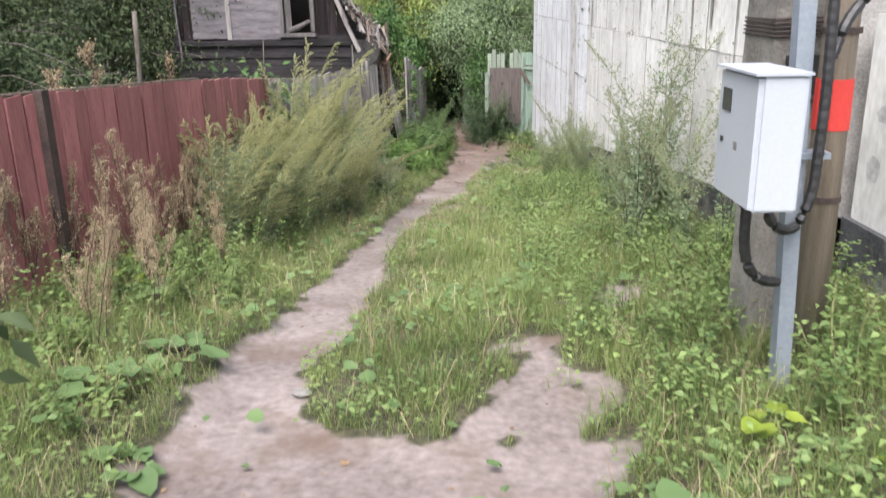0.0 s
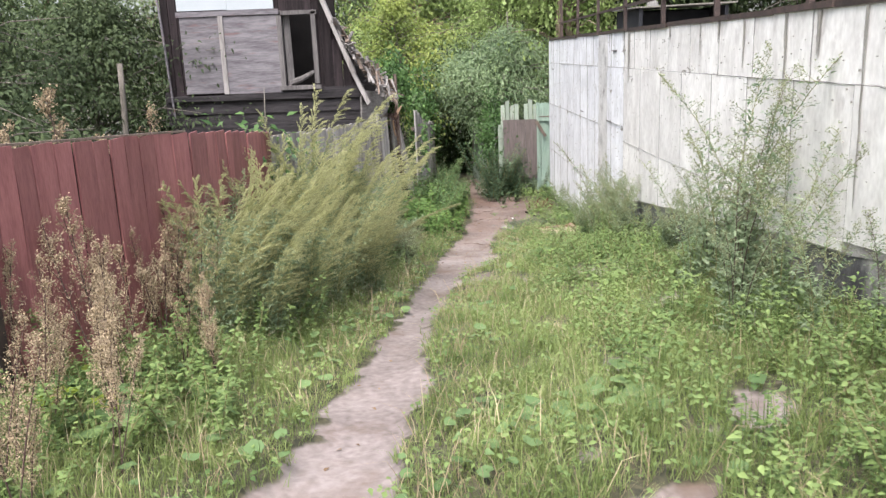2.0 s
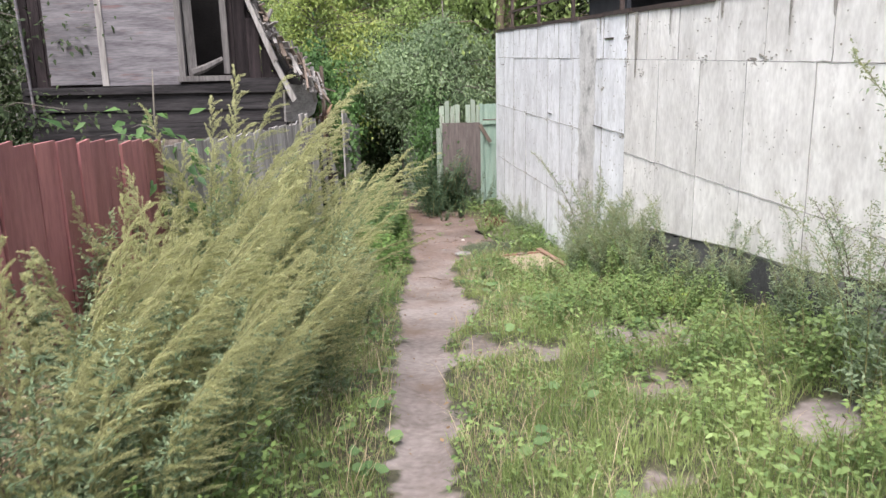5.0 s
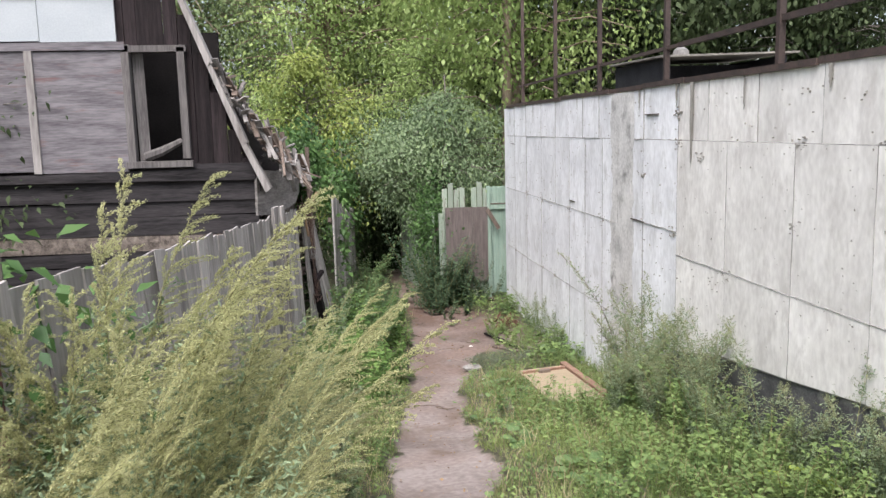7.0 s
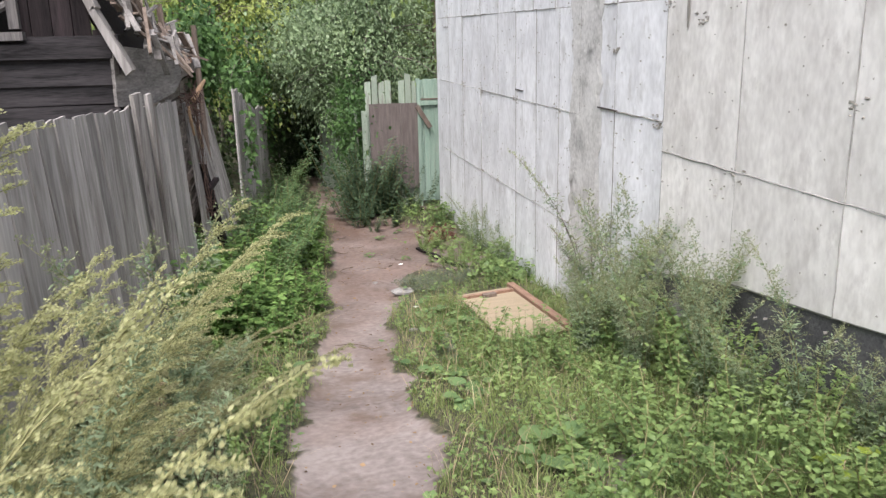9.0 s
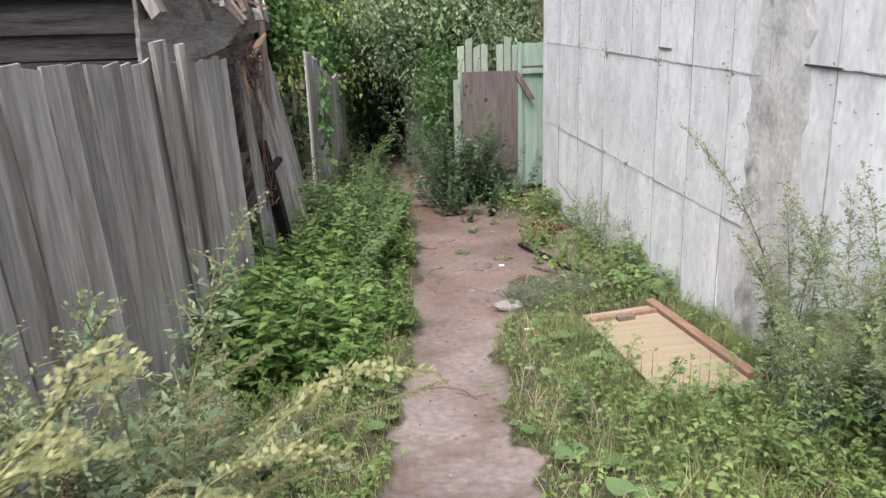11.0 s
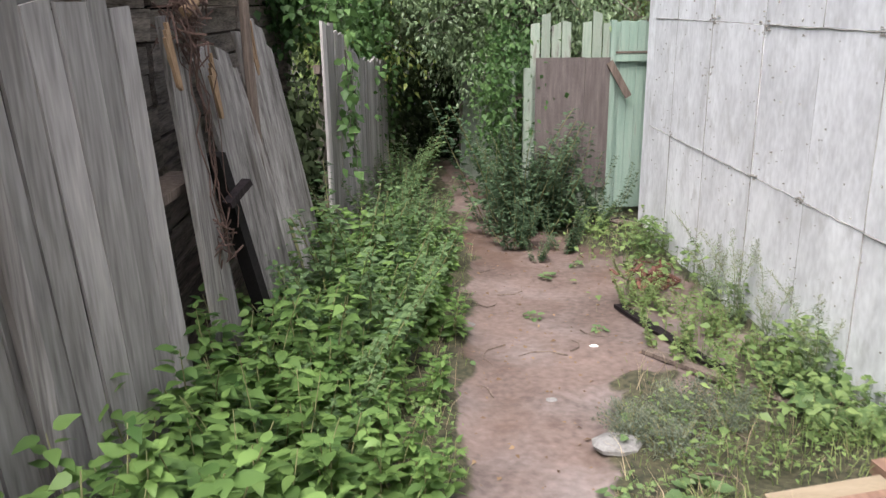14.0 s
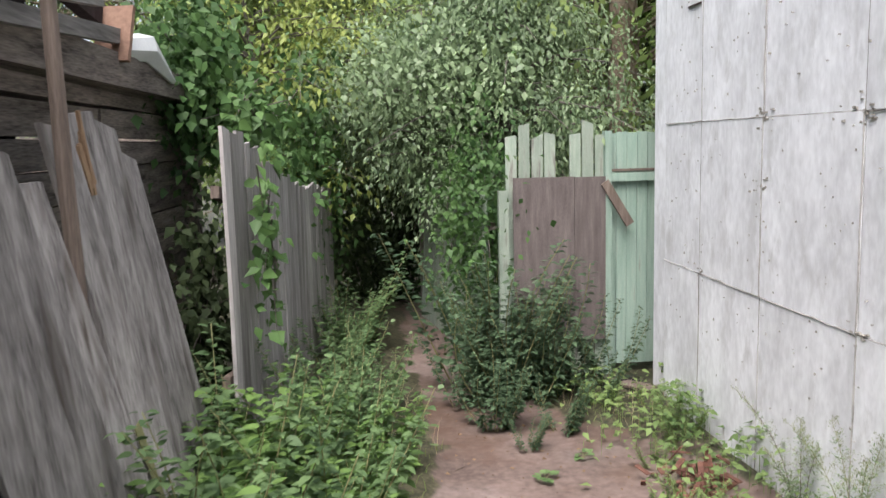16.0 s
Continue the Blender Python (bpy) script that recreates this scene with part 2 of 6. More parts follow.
for m_ in (DARK_WOOD, DARK_LOG, TANK, NEAR_BLACK, LOG_WOOD):
    m_.node_tree.nodes["Principled BSDF"].inputs["Specular IOR Level"].default_value = 0.15

GRASS = leafy("grass_green", (0.135, 0.205, 0.06), (0.335, 0.40, 0.155), (0.43, 0.39, 0.20), 0.35, 0.55)
HERB = leafy("herb_green", (0.085, 0.16, 0.05), (0.27, 0.36, 0.125), (0.46, 0.44, 0.13), 0.3, 0.45, 0.35)
NETTLE = leafy("nettle_green", (0.05, 0.12, 0.03), (0.245, 0.38, 0.11), (0.42, 0.44, 0.11), 0.32, 0.48, 0.3)
BURDOCK = leafy("burdock_green", (0.085, 0.16, 0.06), (0.20, 0.295, 0.12), (0.40, 0.40, 0.13), 0.3, 0.45, 0.3)
LIME_LEAF = leafy("yellow_green_leaf", (0.20, 0.30, 0.04), (0.38, 0.46, 0.08), None, 0.35, 0.45)
WORMWOOD = leafy("wormwood_tops", (0.45, 0.47, 0.22), (0.68, 0.665, 0.40), (0.73, 0.69, 0.49), 0.52, 0.8, 0.1)
WORM_FADED = leafy("faded_wormwood_tops", (0.22, 0.25, 0.12), (0.47, 0.44, 0.27), (0.56, 0.45, 0.36), 0.4, 0.8, 0.1)
MUG_TOP = leafy("mugwort_tops", (0.24, 0.285, 0.155), (0.44, 0.465, 0.29), None, 0.4, 0.8, 0.1)
WORM_LOW = leafy("wormwood_leaves", (0.15, 0.225, 0.125), (0.36, 0.43, 0.27), None, 0.35, 0.75, 0.1)
SORREL = leafy("dry_seed_heads", (0.34, 0.25, 0.165), (0.57, 0.48, 0.33), (0.62, 0.55, 0.38), 0.2, 0.9, 0.05)
STEM = material("green_brown_stem", (0.14, 0.14, 0.06), (0.27, 0.26, 0.12), 8, 0.8, 0.1)
DARK_STEM = material("dark_red_stem", (0.055, 0.03, 0.03), (0.12, 0.075, 0.06), 8, 0.8, 0.1)
APPLE = leafy("apple_leaf", (0.08, 0.14, 0.065), (0.275, 0.365, 0.19), (0.40, 0.43, 0.14), 0.3, 0.42, 0.4, 0.8)
BIRCH = leafy("birch_leaf", (0.09, 0.145, 0.06), (0.30, 0.375, 0.18), None, 0.32, 0.6, 0.2, 0.35)
WILLOW = leafy("light_willow_leaf", (0.16, 0.26, 0.07), (0.41, 0.51, 0.19), (0.50, 0.50, 0.16), 0.4, 0.5, 0.3, 0.5)
SHRUB_LEAF = leafy("blue_green_shrub_leaf", (0.055, 0.115, 0.045), (0.22, 0.325, 0.14), (0.40, 0.42, 0.14), 0.3, 0.5, 0.3, 1.5)
YELLOWING = leafy("yellowing_leaf", (0.15, 0.22, 0.05), (0.36, 0.41, 0.11), None, 0.35, 0.5, 0.3, 0.9)
# dark bush leaves; in the passage this colour also stands in for shade
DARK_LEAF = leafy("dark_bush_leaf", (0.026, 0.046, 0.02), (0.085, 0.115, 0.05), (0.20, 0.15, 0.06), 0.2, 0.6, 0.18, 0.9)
VINE_LEAF = leafy("vine_leaf", (0.035, 0.09, 0.028), (0.12, 0.215, 0.064), (0.27, 0.35, 0.08), 0.26, 0.5, 0.25, 1.2)
GATE_LEAF = leafy("dark_blue_green_leaf", (0.04, 0.08, 0.04), (0.135, 0.205, 0.11), (0.30, 0.34, 0.12), 0.25, 0.5, 0.3, 1.5)
CLOVER_GREY = leafy("grey_green_herb", (0.13, 0.16, 0.115), (0.26, 0.29, 0.22), None, 0.25, 0.8, 0.1)
FLOWER = material("white_petals", (0.7, 0.7, 0.66), (0.8, 0.8, 0.76), 10, 0.8, 0)
DEBRIS = leafy("dead_leaf_litter", (0.09, 0.055, 0.04), (0.36, 0.25, 0.15), (0.55, 0.5, 0.42), 0.1, 0.9, 0.1)

MOSS = material("yellow_green_moss", (0.13, 0.135, 0.055), (0.26, 0.25, 0.12), 9, 0.95, 0.6)
STREAK = material("damp_stain", (0.20, 0.185, 0.165), (0.40, 0.375, 0.34), 5, 0.9, 0.4, (4, 4, 1))
OLD_PALE = material("rough_plaster", (0.40, 0.395, 0.39), (0.72, 0.71, 0.70), 4, 0.95, 0.9, fine=30, stain=(0.22, 0.215, 0.21), stain_scale=3.0, stain_at=0.53)


# ---- mesh helpers ----
class Geo:
    """Gathers vertices and faces of one mesh, in world metres."""

    def __init__(self):
        self.v, self.f = [], []

    def box(self, x0, y0, z0, x1, y1, z1, m=None, rough=0.0):
        k = len(self.v)
        for x, y, z in ((x0, y0, z0), (x1, y0, z0), (x1, y1, z0), (x0, y1, z0), (x0, y0, z1), (x1, y0, z1), (x1, y1, z1), (x0, y1, z1)):
            p = Vector((x, y, z))
            if rough:
                p += Vector((random.uniform(-rough, rough), random.uniform(-rough, rough), random.uniform(-rough, rough)))
            self.v.append(tuple(m @ p if m else p))
        self.f += [tuple(k + i for i in q) for q in ((3, 2, 1, 0), (4, 5, 6, 7), (0, 1, 5, 4), (1, 2, 6, 5), (2, 3, 7, 6), (3, 0, 4, 7))]
        return self

    def beam(self, a, b, w, d, up=(0, 0, 1), rough=0.0):
        """A bar from a to b, w wide and d thick."""
        a, b = Vector(a), Vector(b)
        z = (b - a).normalized()
        x = Vector(up).cross(z)
        x = x.normalized() if x.length > 1e-4 else Vector((1, 0, 0))
        y = z.cross(x)
        m = Matrix((x, y, z)).transposed().to_4x4()
        m.translation = a
        return self.box(-w / 2, -d / 2, 0, w / 2, d / 2, (b - a).length, m, rough)

    def tube(self, pts, radii, n=6, caps=True):
        k = len(self.v)
        pts = [Vector(p) for p in pts]
        for i, p in enumerate(pts):
            t = (pts[min(i + 1, len(pts) - 1)] - pts[max(i - 1, 0)]).normalized()
            x = t.orthogonal().normalized() if abs(t.z) < 0.9 else Vector((1, 0, 0)).cross(t).normalized()
            y = t.cross(x)
            r = radii[i] if isinstance(radii, (list, tuple)) else radii
            for j in range(n):
                a = 2 * math.pi * j / n
                self.v.append(tuple(p + r * (math.cos(a) * x + math.sin(a) * y)))
        for i in range(len(pts) - 1):
            for j in range(n):
                self.f.append((k + i * n + j, k + i * n + (j + 1) % n, k + (i + 1) * n + (j + 1) % n, k + (i + 1) * n + j))
        if caps and n > 2:
            self.f.append(tuple(k + j for j in reversed(range(n))))
            self.f.append(tuple(k + (len(pts) - 1) * n + j for j in range(n)))
        return self

    def prism(self, outline, y0, y1):
        """An outline of (x, z) pushed from y0 to y1."""
        k, n = len(self.v), len(outline)
        for y in (y0, y1):
            self.v += [(x, y, z) for x, z in outline]
        self.f.append(tuple(k + i for i in range(n)))
        self.f.append(tuple(k + n + i for i in reversed(range(n))))
        self.f += [(k + i, k + n + i, k + n + (i + 1) % n, k + (i + 1) % n) for i in range(n)]
        return self


def mesh_of(name, v, f, mat, smooth=False):
    """A mesh from arrays; f is an (n, 3) or (n, 4) array, or a list of faces."""
    me = bpy.data.meshes.new(name)
    if isinstance(f, np.ndarray):
        v = np.asarray(v, np.float32)
        k = f.shape[1]
        me.vertices.add(len(v))
        me.vertices.foreach_set("co", v.ravel())
        me.loops.add(f.size)
        me.loops.foreach_set("vertex_index", f.astype(np.int32).ravel())
        me.polygons.add(len(f))
        me.polygons.foreach_set("loop_start", np.arange(0, f.size, k, dtype=np.int32))
        me.polygons.foreach_set("loop_total", np.full(len(f), k, np.int32))
        me.update(calc_edges=True)
    else:
        me.from_pydata(v, [], f)
        me.update()
    if smooth:
        me.polygons.foreach_set("use_smooth", np.ones(len(me.polygons), bool))
    me.materials.append(mat)
    return me


def part(name, geo, mat, parent, label="", smooth=False):
    """One mesh under a thing or a part; geo is in world metres."""
    o = Vector((0, 0, 0))
    p = parent
    while p:
        o += p.location
        p = p.parent
    v = np.array(geo.v) - np.array(o)
    ob = new(name, mesh_of(name, [tuple(q) for q in v], geo.f, mat, smooth))
    ob.parent = parent
    return tagged(ob, label) if label else ob


def thing(name, at, label, category, group="", kind=""):
    ob = new(name)
    ob.location = at
    ob.empty_display_size = 0.1
    return tagged(ob, label, category, group, kind)


def solid(name, geo, mat, label, category, group="", kind="", smooth=False):
    """A thing that is one mesh, with its origin at its base."""
    v = np.array(geo.v)
    o = np.array([v[:, 0].mean(), v[:, 1].mean(), v[:, 2].min()])
    ob = new(name, mesh_of(name, [tuple(q) for q in v - o], geo.f, mat, smooth))
    ob.location = o
    return tagged(ob, label, category, group, kind)


# ---- the lie of the land ----
KNOT_Y = [-60, -20, 0, 2.2, 4.35, 7, 9, 12.9, 15, 18, 22, 40, 300]
KNOT_Z = [0.4, 0.2, -0.1, -0.15, -0.27, -0.57, -0.86, -1.40, -1.65, -1.8, -1.9, -2.2, -2.2]
PATH_LY = [-10, 2.4, 3.1, 3.9, 4.8, 5.75, 7.1, 9.6, 11.6, 13.6, 15, 16.9, 19, 21, 30]
PATH_LX = [-1.1, -1.2, -1.2, -1.08, -0.95, -0.85, -0.70, -0.53, -0.38, -0.12, 0.02, 0.2, 0.33, 0.25, 0.2]
PATH_RY = [-10, 2.0, 2.75, 2.95, 3.1, 3.6, 4.4, 5.2, 6.7, 7.3, 8.6, 10, 10.8, 11.8, 13.1, 14.2, 15.2, 16.5, 18.4, 19.4, 21, 30]
PATH_RX = [0.7, 0.62, 0.55, -0.3, -0.62, -0.70, -0.55, -0.45, -0.47, -0.39, -0.27, -0.05, 0.32, 0.3, 0.37, 0.52, 0.8, 1.2, 1.5, 1.1, 0.9, 0.7]


def wob(x, y, s, seed=0.0):
    """Smooth wobble between -1 and 1, for arrays."""
    return (np.sin(x * s * 1.7 + y * s * 0.9 + seed) + np.sin(x * s * -0.8 + y * s * 2.1 + seed * 2.3) + np.sin(x * s * 3.1 - y * s * 1.3 + seed * 0.7)) / 3


def bareness(x, y):
    """1 on the trodden soil, 0 in the grass, with a ragged edge."""
    w = 0.06 * wob(x, y, 5.0) + 0.045 * wob(x, y, 13.0, 2) + 0.03 * wob(x, y, 29.0, 6)
    lo, hi = np.interp(y, PATH_LY, PATH_LX), np.interp(y, PATH_RY, PATH_RX)
    d = np.minimum(x - lo, hi - x) + w
    fork = 0.30 - np.hypot((x - (0.32 + 0.1 * (y - 2.6))) * 0.9, (y - 2.6) * 0.22) + 2.4 * w + 0.12 * wob(x, y, 7.0, 9)      # second strip of bare soil beside the box
    yard = 0.5 - np.hypot((x - 1.45) * 0.8, (y - 17.2) * 0.34) + 2.2 * w
    hut = 0.22 - np.hypot((x - 1.2) * 0.6, (y - 9.3) * 0.5) + w
    bald = 0.16 * wob(x, y, 2.6, 4) + 0.05 * wob(x, y, 11.0, 8) - 0.098 - 0.25 * np.clip(np.abs(x - 0.95) - 0.5, 0, 9) - 0.2 * np.clip(np.abs(y - 7.2) - 3.2, 0, 9)      # worn spots in the grass
    lobe = 0.17 - np.hypot((x - 0.12) * 0.7, (y - 9.35) * 0.55) + 1.6 * w
    d = np.maximum(np.maximum(np.maximum(d, fork), np.maximum(yard, hut)), np.maximum(bald, lobe))
    return np.clip(d / 0.09 + 0.5, 0, 1)


def height(x, y):
    z = np.interp(y, KNOT_Y, KNOT_Z)
    z = 0.5 * z + 0.25 * (np.interp(y - 0.7, KNOT_Y, KNOT_Z) + np.interp(y + 0.7, KNOT_Y, KNOT_Z))
    near = (np.abs(x) < 9) * 1.0
    z = z + near * (0.035 * wob(x, y, 1.3, 1) + 0.018 * wob(x, y, 4.1, 3)) * (1 - 0.5 * bareness(x, y)) - 0.045 * bareness(x, y)
    z = z + 0.16 * np.clip((x - 1.0) / 1.1, 0, 1) * np.clip((13.5 - y) / 4, 0, 1) + 0.10 * np.clip((-x - 1.0) / 1.0, 0, 1)
    return z


def zg(x, y):
    return float(height(np.array([float(x)]), np.array([float(y)]))[0])


def build_ground():
    far = np.array([-400, -150, -60, -30, -18, -12])
    xs = np.concatenate([far, np.arange(-9, 9.01, 0.12), -far[::-1]])
    ys = np.concatenate([[-400, -120, -40, -15], np.arange(-5, 26.01, 0.11), [28, 32, 40, 60, 120, 400]])
    gx, gy = np.meshgrid(xs, ys)
    x, y = gx.ravel(), gy.ravel()
    b = bareness(x, y)
    z = height(x, y) + 0.006 * wob(x, y, 9.0, 5) * b
    nx, ny = len(xs), len(ys)
    i = (np.arange(ny - 1)[:, None] * nx + np.arange(nx - 1)[None, :]).ravel()
    f = np.stack([i, i + 1, i + nx + 1, i + nx], 1)
    me = mesh_of("ground", np.stack([x, y, z], 1), f, GROUND, True)
    at = me.attributes.new("bare", "FLOAT", "POINT")
    at.data.foreach_set("value", b.astype(np.float32))
    tagged(new("ground", me), "sloping ground with a trodden reddish soil footpath", "ground", kind="structure")


build_ground()


# ---- concrete tank wall ----
WALL_TOP, WALL_Y0, WALL_Y1 = 1.5, 4.75, 19.3


def wall_x(y):
    return 2.16 - 0.007 * (y - 5)


def ribbon(rnd, p, q, w, n=9):
    """A ragged mortar line from p to q on the wall face, w wide, a few millimetres proud."""
    g = Geo()
    p, q = Vector(p), Vector(q)
    d = (q - p).normalized()
    s = Vector((0, d.z, -d.y))
    for i in range(n):
        c = p.lerp(q, i / (n - 1)) + s * rnd.uniform(-0.004, 0.004)
        wa, wb = w * rnd.uniform(0.15, 0.75), w * rnd.uniform(0.15, 0.75)
        g.v += [tuple(c - s * wa + Vector((0.004, 0, 0))), tuple(c + Vector((-0.0015, 0, 0))), tuple(c + s * wb + Vector((0.004, 0, 0)))]
    for i in range(n - 1):
        k = 3 * i
        g.f += [(k, k + 1, k + 4, k + 3), (k + 1, k + 2, k + 5, k + 4)]
    return g


def build_tank_wall():
    wall = thing("wall_east", (2.4, 12, -2.2), "pale board-marked concrete tank wall with panel joints and stains", "wall", kind="structure")
    rnd = random.Random(4)
    core = Geo()
    n = 20
    for i in range(n):
        a, b = WALL_Y0 + (WALL_Y1 - WALL_Y0) * i / n, WALL_Y0 + (WALL_Y1 - WALL_Y0) * (i + 1) / n
        low = lambda y: plinth_top(y) - 0.02 if y < 13.2 else zg(2.1, y) - 0.6
        k = len(core.v)
        for y in (a, b):
            core.v += [(wall_x(y) + 0.008, y, low(y)), (2.5, y, low(y)), (2.5, y, WALL_TOP - 0.02), (wall_x(y) + 0.008, y, WALL_TOP - 0.02)]
        core.f += [(k, k + 4, k + 7, k + 3), (k + 3, k + 7, k + 6, k + 2), (k + 1, k + 2, k + 6, k + 5), (k, k + 1, k + 5, k + 4)]
        if i in (0, n - 1):
            core.f.append((k, k + 3, k + 2, k + 1) if i == 0 else (k + 4, k + 5, k + 6, k + 7))
    part("wall_core", core, JOINT, wall)
    part("plinth", plinth_geo(), TAR, wall, "black tarred footing of the wall")
    # cast panels, their joints set back
    rows = [(1.03, WALL_TOP, 0.47), (0.17, 1.03, 0.0), (-0.80, 0.17, 0.25), (-2.3, -0.80, 0.0)]
    for lo, hi, shift in rows:
        edges = [WALL_Y0, 5.45, 6.3, 7.15, 8.0, 8.85, 9.75, 10.54, 11.44, 12.32, 13.1, 13.78, 14.28, 14.9, 15.55, 16.2, 16.95, 17.85, 18.67, WALL_Y1]
        if shift > 0.4:
            edges = [WALL_Y0, 5.3, 6.0, 6.9, 7.9, 8.7, 9.51, 10.27, 11.02, 11.77, 12.32, 13.1, 13.78, 14.4, 15.0, 15.6, 16.2, 16.95, 17.9, 18.7, WALL_Y1]
        rise = lambda y, z: z - 0.10 if z == 0.17 and y < 12.3 else (z + 0.09 if z == 0.17 and y < 13.7 else z)
        low_rows = (lo, hi)
        for a, b in zip(edges, edges[1:]):
            g = Geo()
            lo, hi = rise(a, low_rows[0]), rise(a, low_rows[1])
            foot = lambda y: plinth_top(y) - 0.01 if b < 13.3 else zg(2.1, y) - 0.5
            bottom = foot((a + b) / 2)
            zl = max(lo, bottom)
            if zl > hi - 0.05:
                continue
            out = rnd.uniform(-0.004, 0.005)
            e = 0.003
            la = max(lo, foot(a))
            lb = max(lo, foot(b))
            xa, xb = wall_x(a) + out, wall_x(b) + out + rnd.uniform(-0.003, 0.003)
            g.v = [(xa, a + e, la + e), (xb, b - e, lb + e), (xb, b - e, hi - e), (xa, a + e, hi - e),
                   (xa + 0.045, a + e, la + e), (xb + 0.045, b - e, lb + e), (xb + 0.045, b - e, hi - e), (xa + 0.045, a + e, hi - e)]
            g.f = [(0, 3, 2, 1), (0, 1, 5, 4), (1, 2, 6, 5), (2, 3, 7, 6), (3, 0, 4, 7)]
            part("panel", g, CONCRETE_WARM if b < 12.4 else CONCRETE, wall)
            if a > WALL_Y0 + 0.1:
                part("joint", ribbon(rnd, (xa - 0.0035, a, la), (xa - 0.0035, a, hi), 0.012), JOINT, wall)
            if lo > bottom:
                part("joint", ribbon(rnd, (xa - 0.0037, a, lo), (xb - 0.0037, b, lo), 0.010), JOINT, wall)
    # rough plastered strip where two pours meet
    g = Geo()
    for i in range(40):
        z = -2.2 + i * 0.0945
        ya, yb = 13.36 + rnd.uniform(-0.05, 0.03), 14.0 + rnd.uniform(-0.04, 0.05)
        g.v += [(wall_x(13.4) + 0.0, ya, z)] + [(wall_x(13.7) - 0.0045 - rnd.uniform(0, 0.003), ya + (yb - ya) * s, z) for s in (0.1, 0.35, 0.65, 0.9)] + [(wall_x(14.0) + 0.0, yb, z)]
    for i in range(39):
        for j in range(5):
            k = 6 * i + j
            g.f.append((k, k + 6, k + 7, k + 1))
    part("plaster_strip", g, OLD_PALE, wall, "rough grey plaster strip")
    # honeycombed spots on the joints
    for y, z in ((17.85, 0.17), (16.95, -0.80), (18.65, -0.78), (16.2, -0.79), (16.95, 0.15), (14.3, 0.17), (12.4, 0.25), (9.7, 1.03), (9.5, 1.05), (10.5, 1.02), (12.3, 1.0), (13.1, 0.7), (11.44, 0.05), (10.54, 0.5), (12.32, 1.25), (15.55, 0.17), (13.8, 0.9), (17.86, -0.2), (11.9, 0.9)):
        g = Geo()
        for _ in range(14):
            yy, zz, s = y + rnd.gauss(0, 0.05), z + rnd.gauss(0, 0.025), rnd.uniform(0.003, 0.010)
            g.box(wall_x(yy) - 0.0045, yy - s * 1.6, zz - s * 0.6, wall_x(yy) + 0.02, yy + s * 1.6, zz + s * 0.6, rough=0.004)
        part("spalled_patch", g, STREAK, wall, "dark crumbling honeycomb patch")
    # small voids of the casting
    g = Geo()
    for _ in range(1100):
        yy, zz, s = rnd.uniform(5, 19.2), rnd.uniform(-1.4, 1.4), rnd.uniform(0.0015, 0.0045)
        if zz > zg(2.1, yy) + 0.35:
            g.box(wall_x(yy) - 0.0065, yy - s, zz - s * rnd.uniform(0.5, 1.8), wall_x(yy) + 0.02, yy + s, zz + s * rnd.uniform(0.5, 1.8), rough=0.002)
    tagged(part("casting_void", g, STREAK, wall, "small dark voids in the concrete"), kind="stuff")
    # damp streaks running down from the rim
    for y, z0, z1, w in ((12.05, 0.85, 1.49, 0.07), (12.35, 1.3, 1.49, 0.04), (11.2, 1.25, 1.49, 0.03), (10.2, 1.35, 1.49, 0.05), (9.2, 1.2, 1.49, 0.03), (8.1, 1.1, 1.49, 0.04), (7.3, 0.9, 1.49, 0.05), (6.8, 1.2, 1.49, 0.06),
                         (6.2, 0.3, 1.49, 0.03), (5.7, 1.1, 1.49, 0.07), (5.4, 1.25, 1.49, 0.05), (8.7, 1.3, 1.49, 0.05), (13.2, 1.3, 1.49, 0.05), (15.2, 1.35, 1.49, 0.04), (17.4, 1.2, 1.49, 0.03)):
        g = Geo()
        k = 9
        left, right = [], []
        for j in range(k):
            s = j / (k - 1)
            ww = w * (0.25 + 0.75 * s ** 0.6) * rnd.uniform(0.7, 1.2) / 2
            cy = y + rnd.uniform(-0.006, 0.006)
            left.append((wall_x(y) - 0.0085, cy - ww, z0 + (z1 - z0) * s))
            right.append((wall_x(y) - 0.0085, cy + ww, z0 + (z1 - z0) * s))
        g.v = left + right
        g.f = [(j, j + 1, k + j + 1, k + j) for j in range(k - 1)]
        part("damp_streak", g, STREAK, wall, "grey-brown damp streak")
    # tie wires and rust streaks
    for y, z, l in ((13.05, 0.26, 0.35), (12.75, 1.25, 0.3), (15.3, 0.26, 0.25), (18.7, 0.9, 0.2)):
        g = Geo().box(wall_x(y) - 0.012, y, z, wall_x(y) + 0.02, y + l, z + 0.009)
        part("steel_strip", g, RUST, wall, "rusty steel strip left in the joint")


def plinth_top(y):
    """The uneven upper edge of the tarred footing."""
    return float(np.interp(y, [4.7, 5.8, 6.2, 7.7, 9.0, 9.9, 10.6, 11.45, 12.4, 13.3], [0.2, 0.12, 0.02, -0.11, -0.33, -0.38, -0.48, -0.57, -0.78, -1.15]))


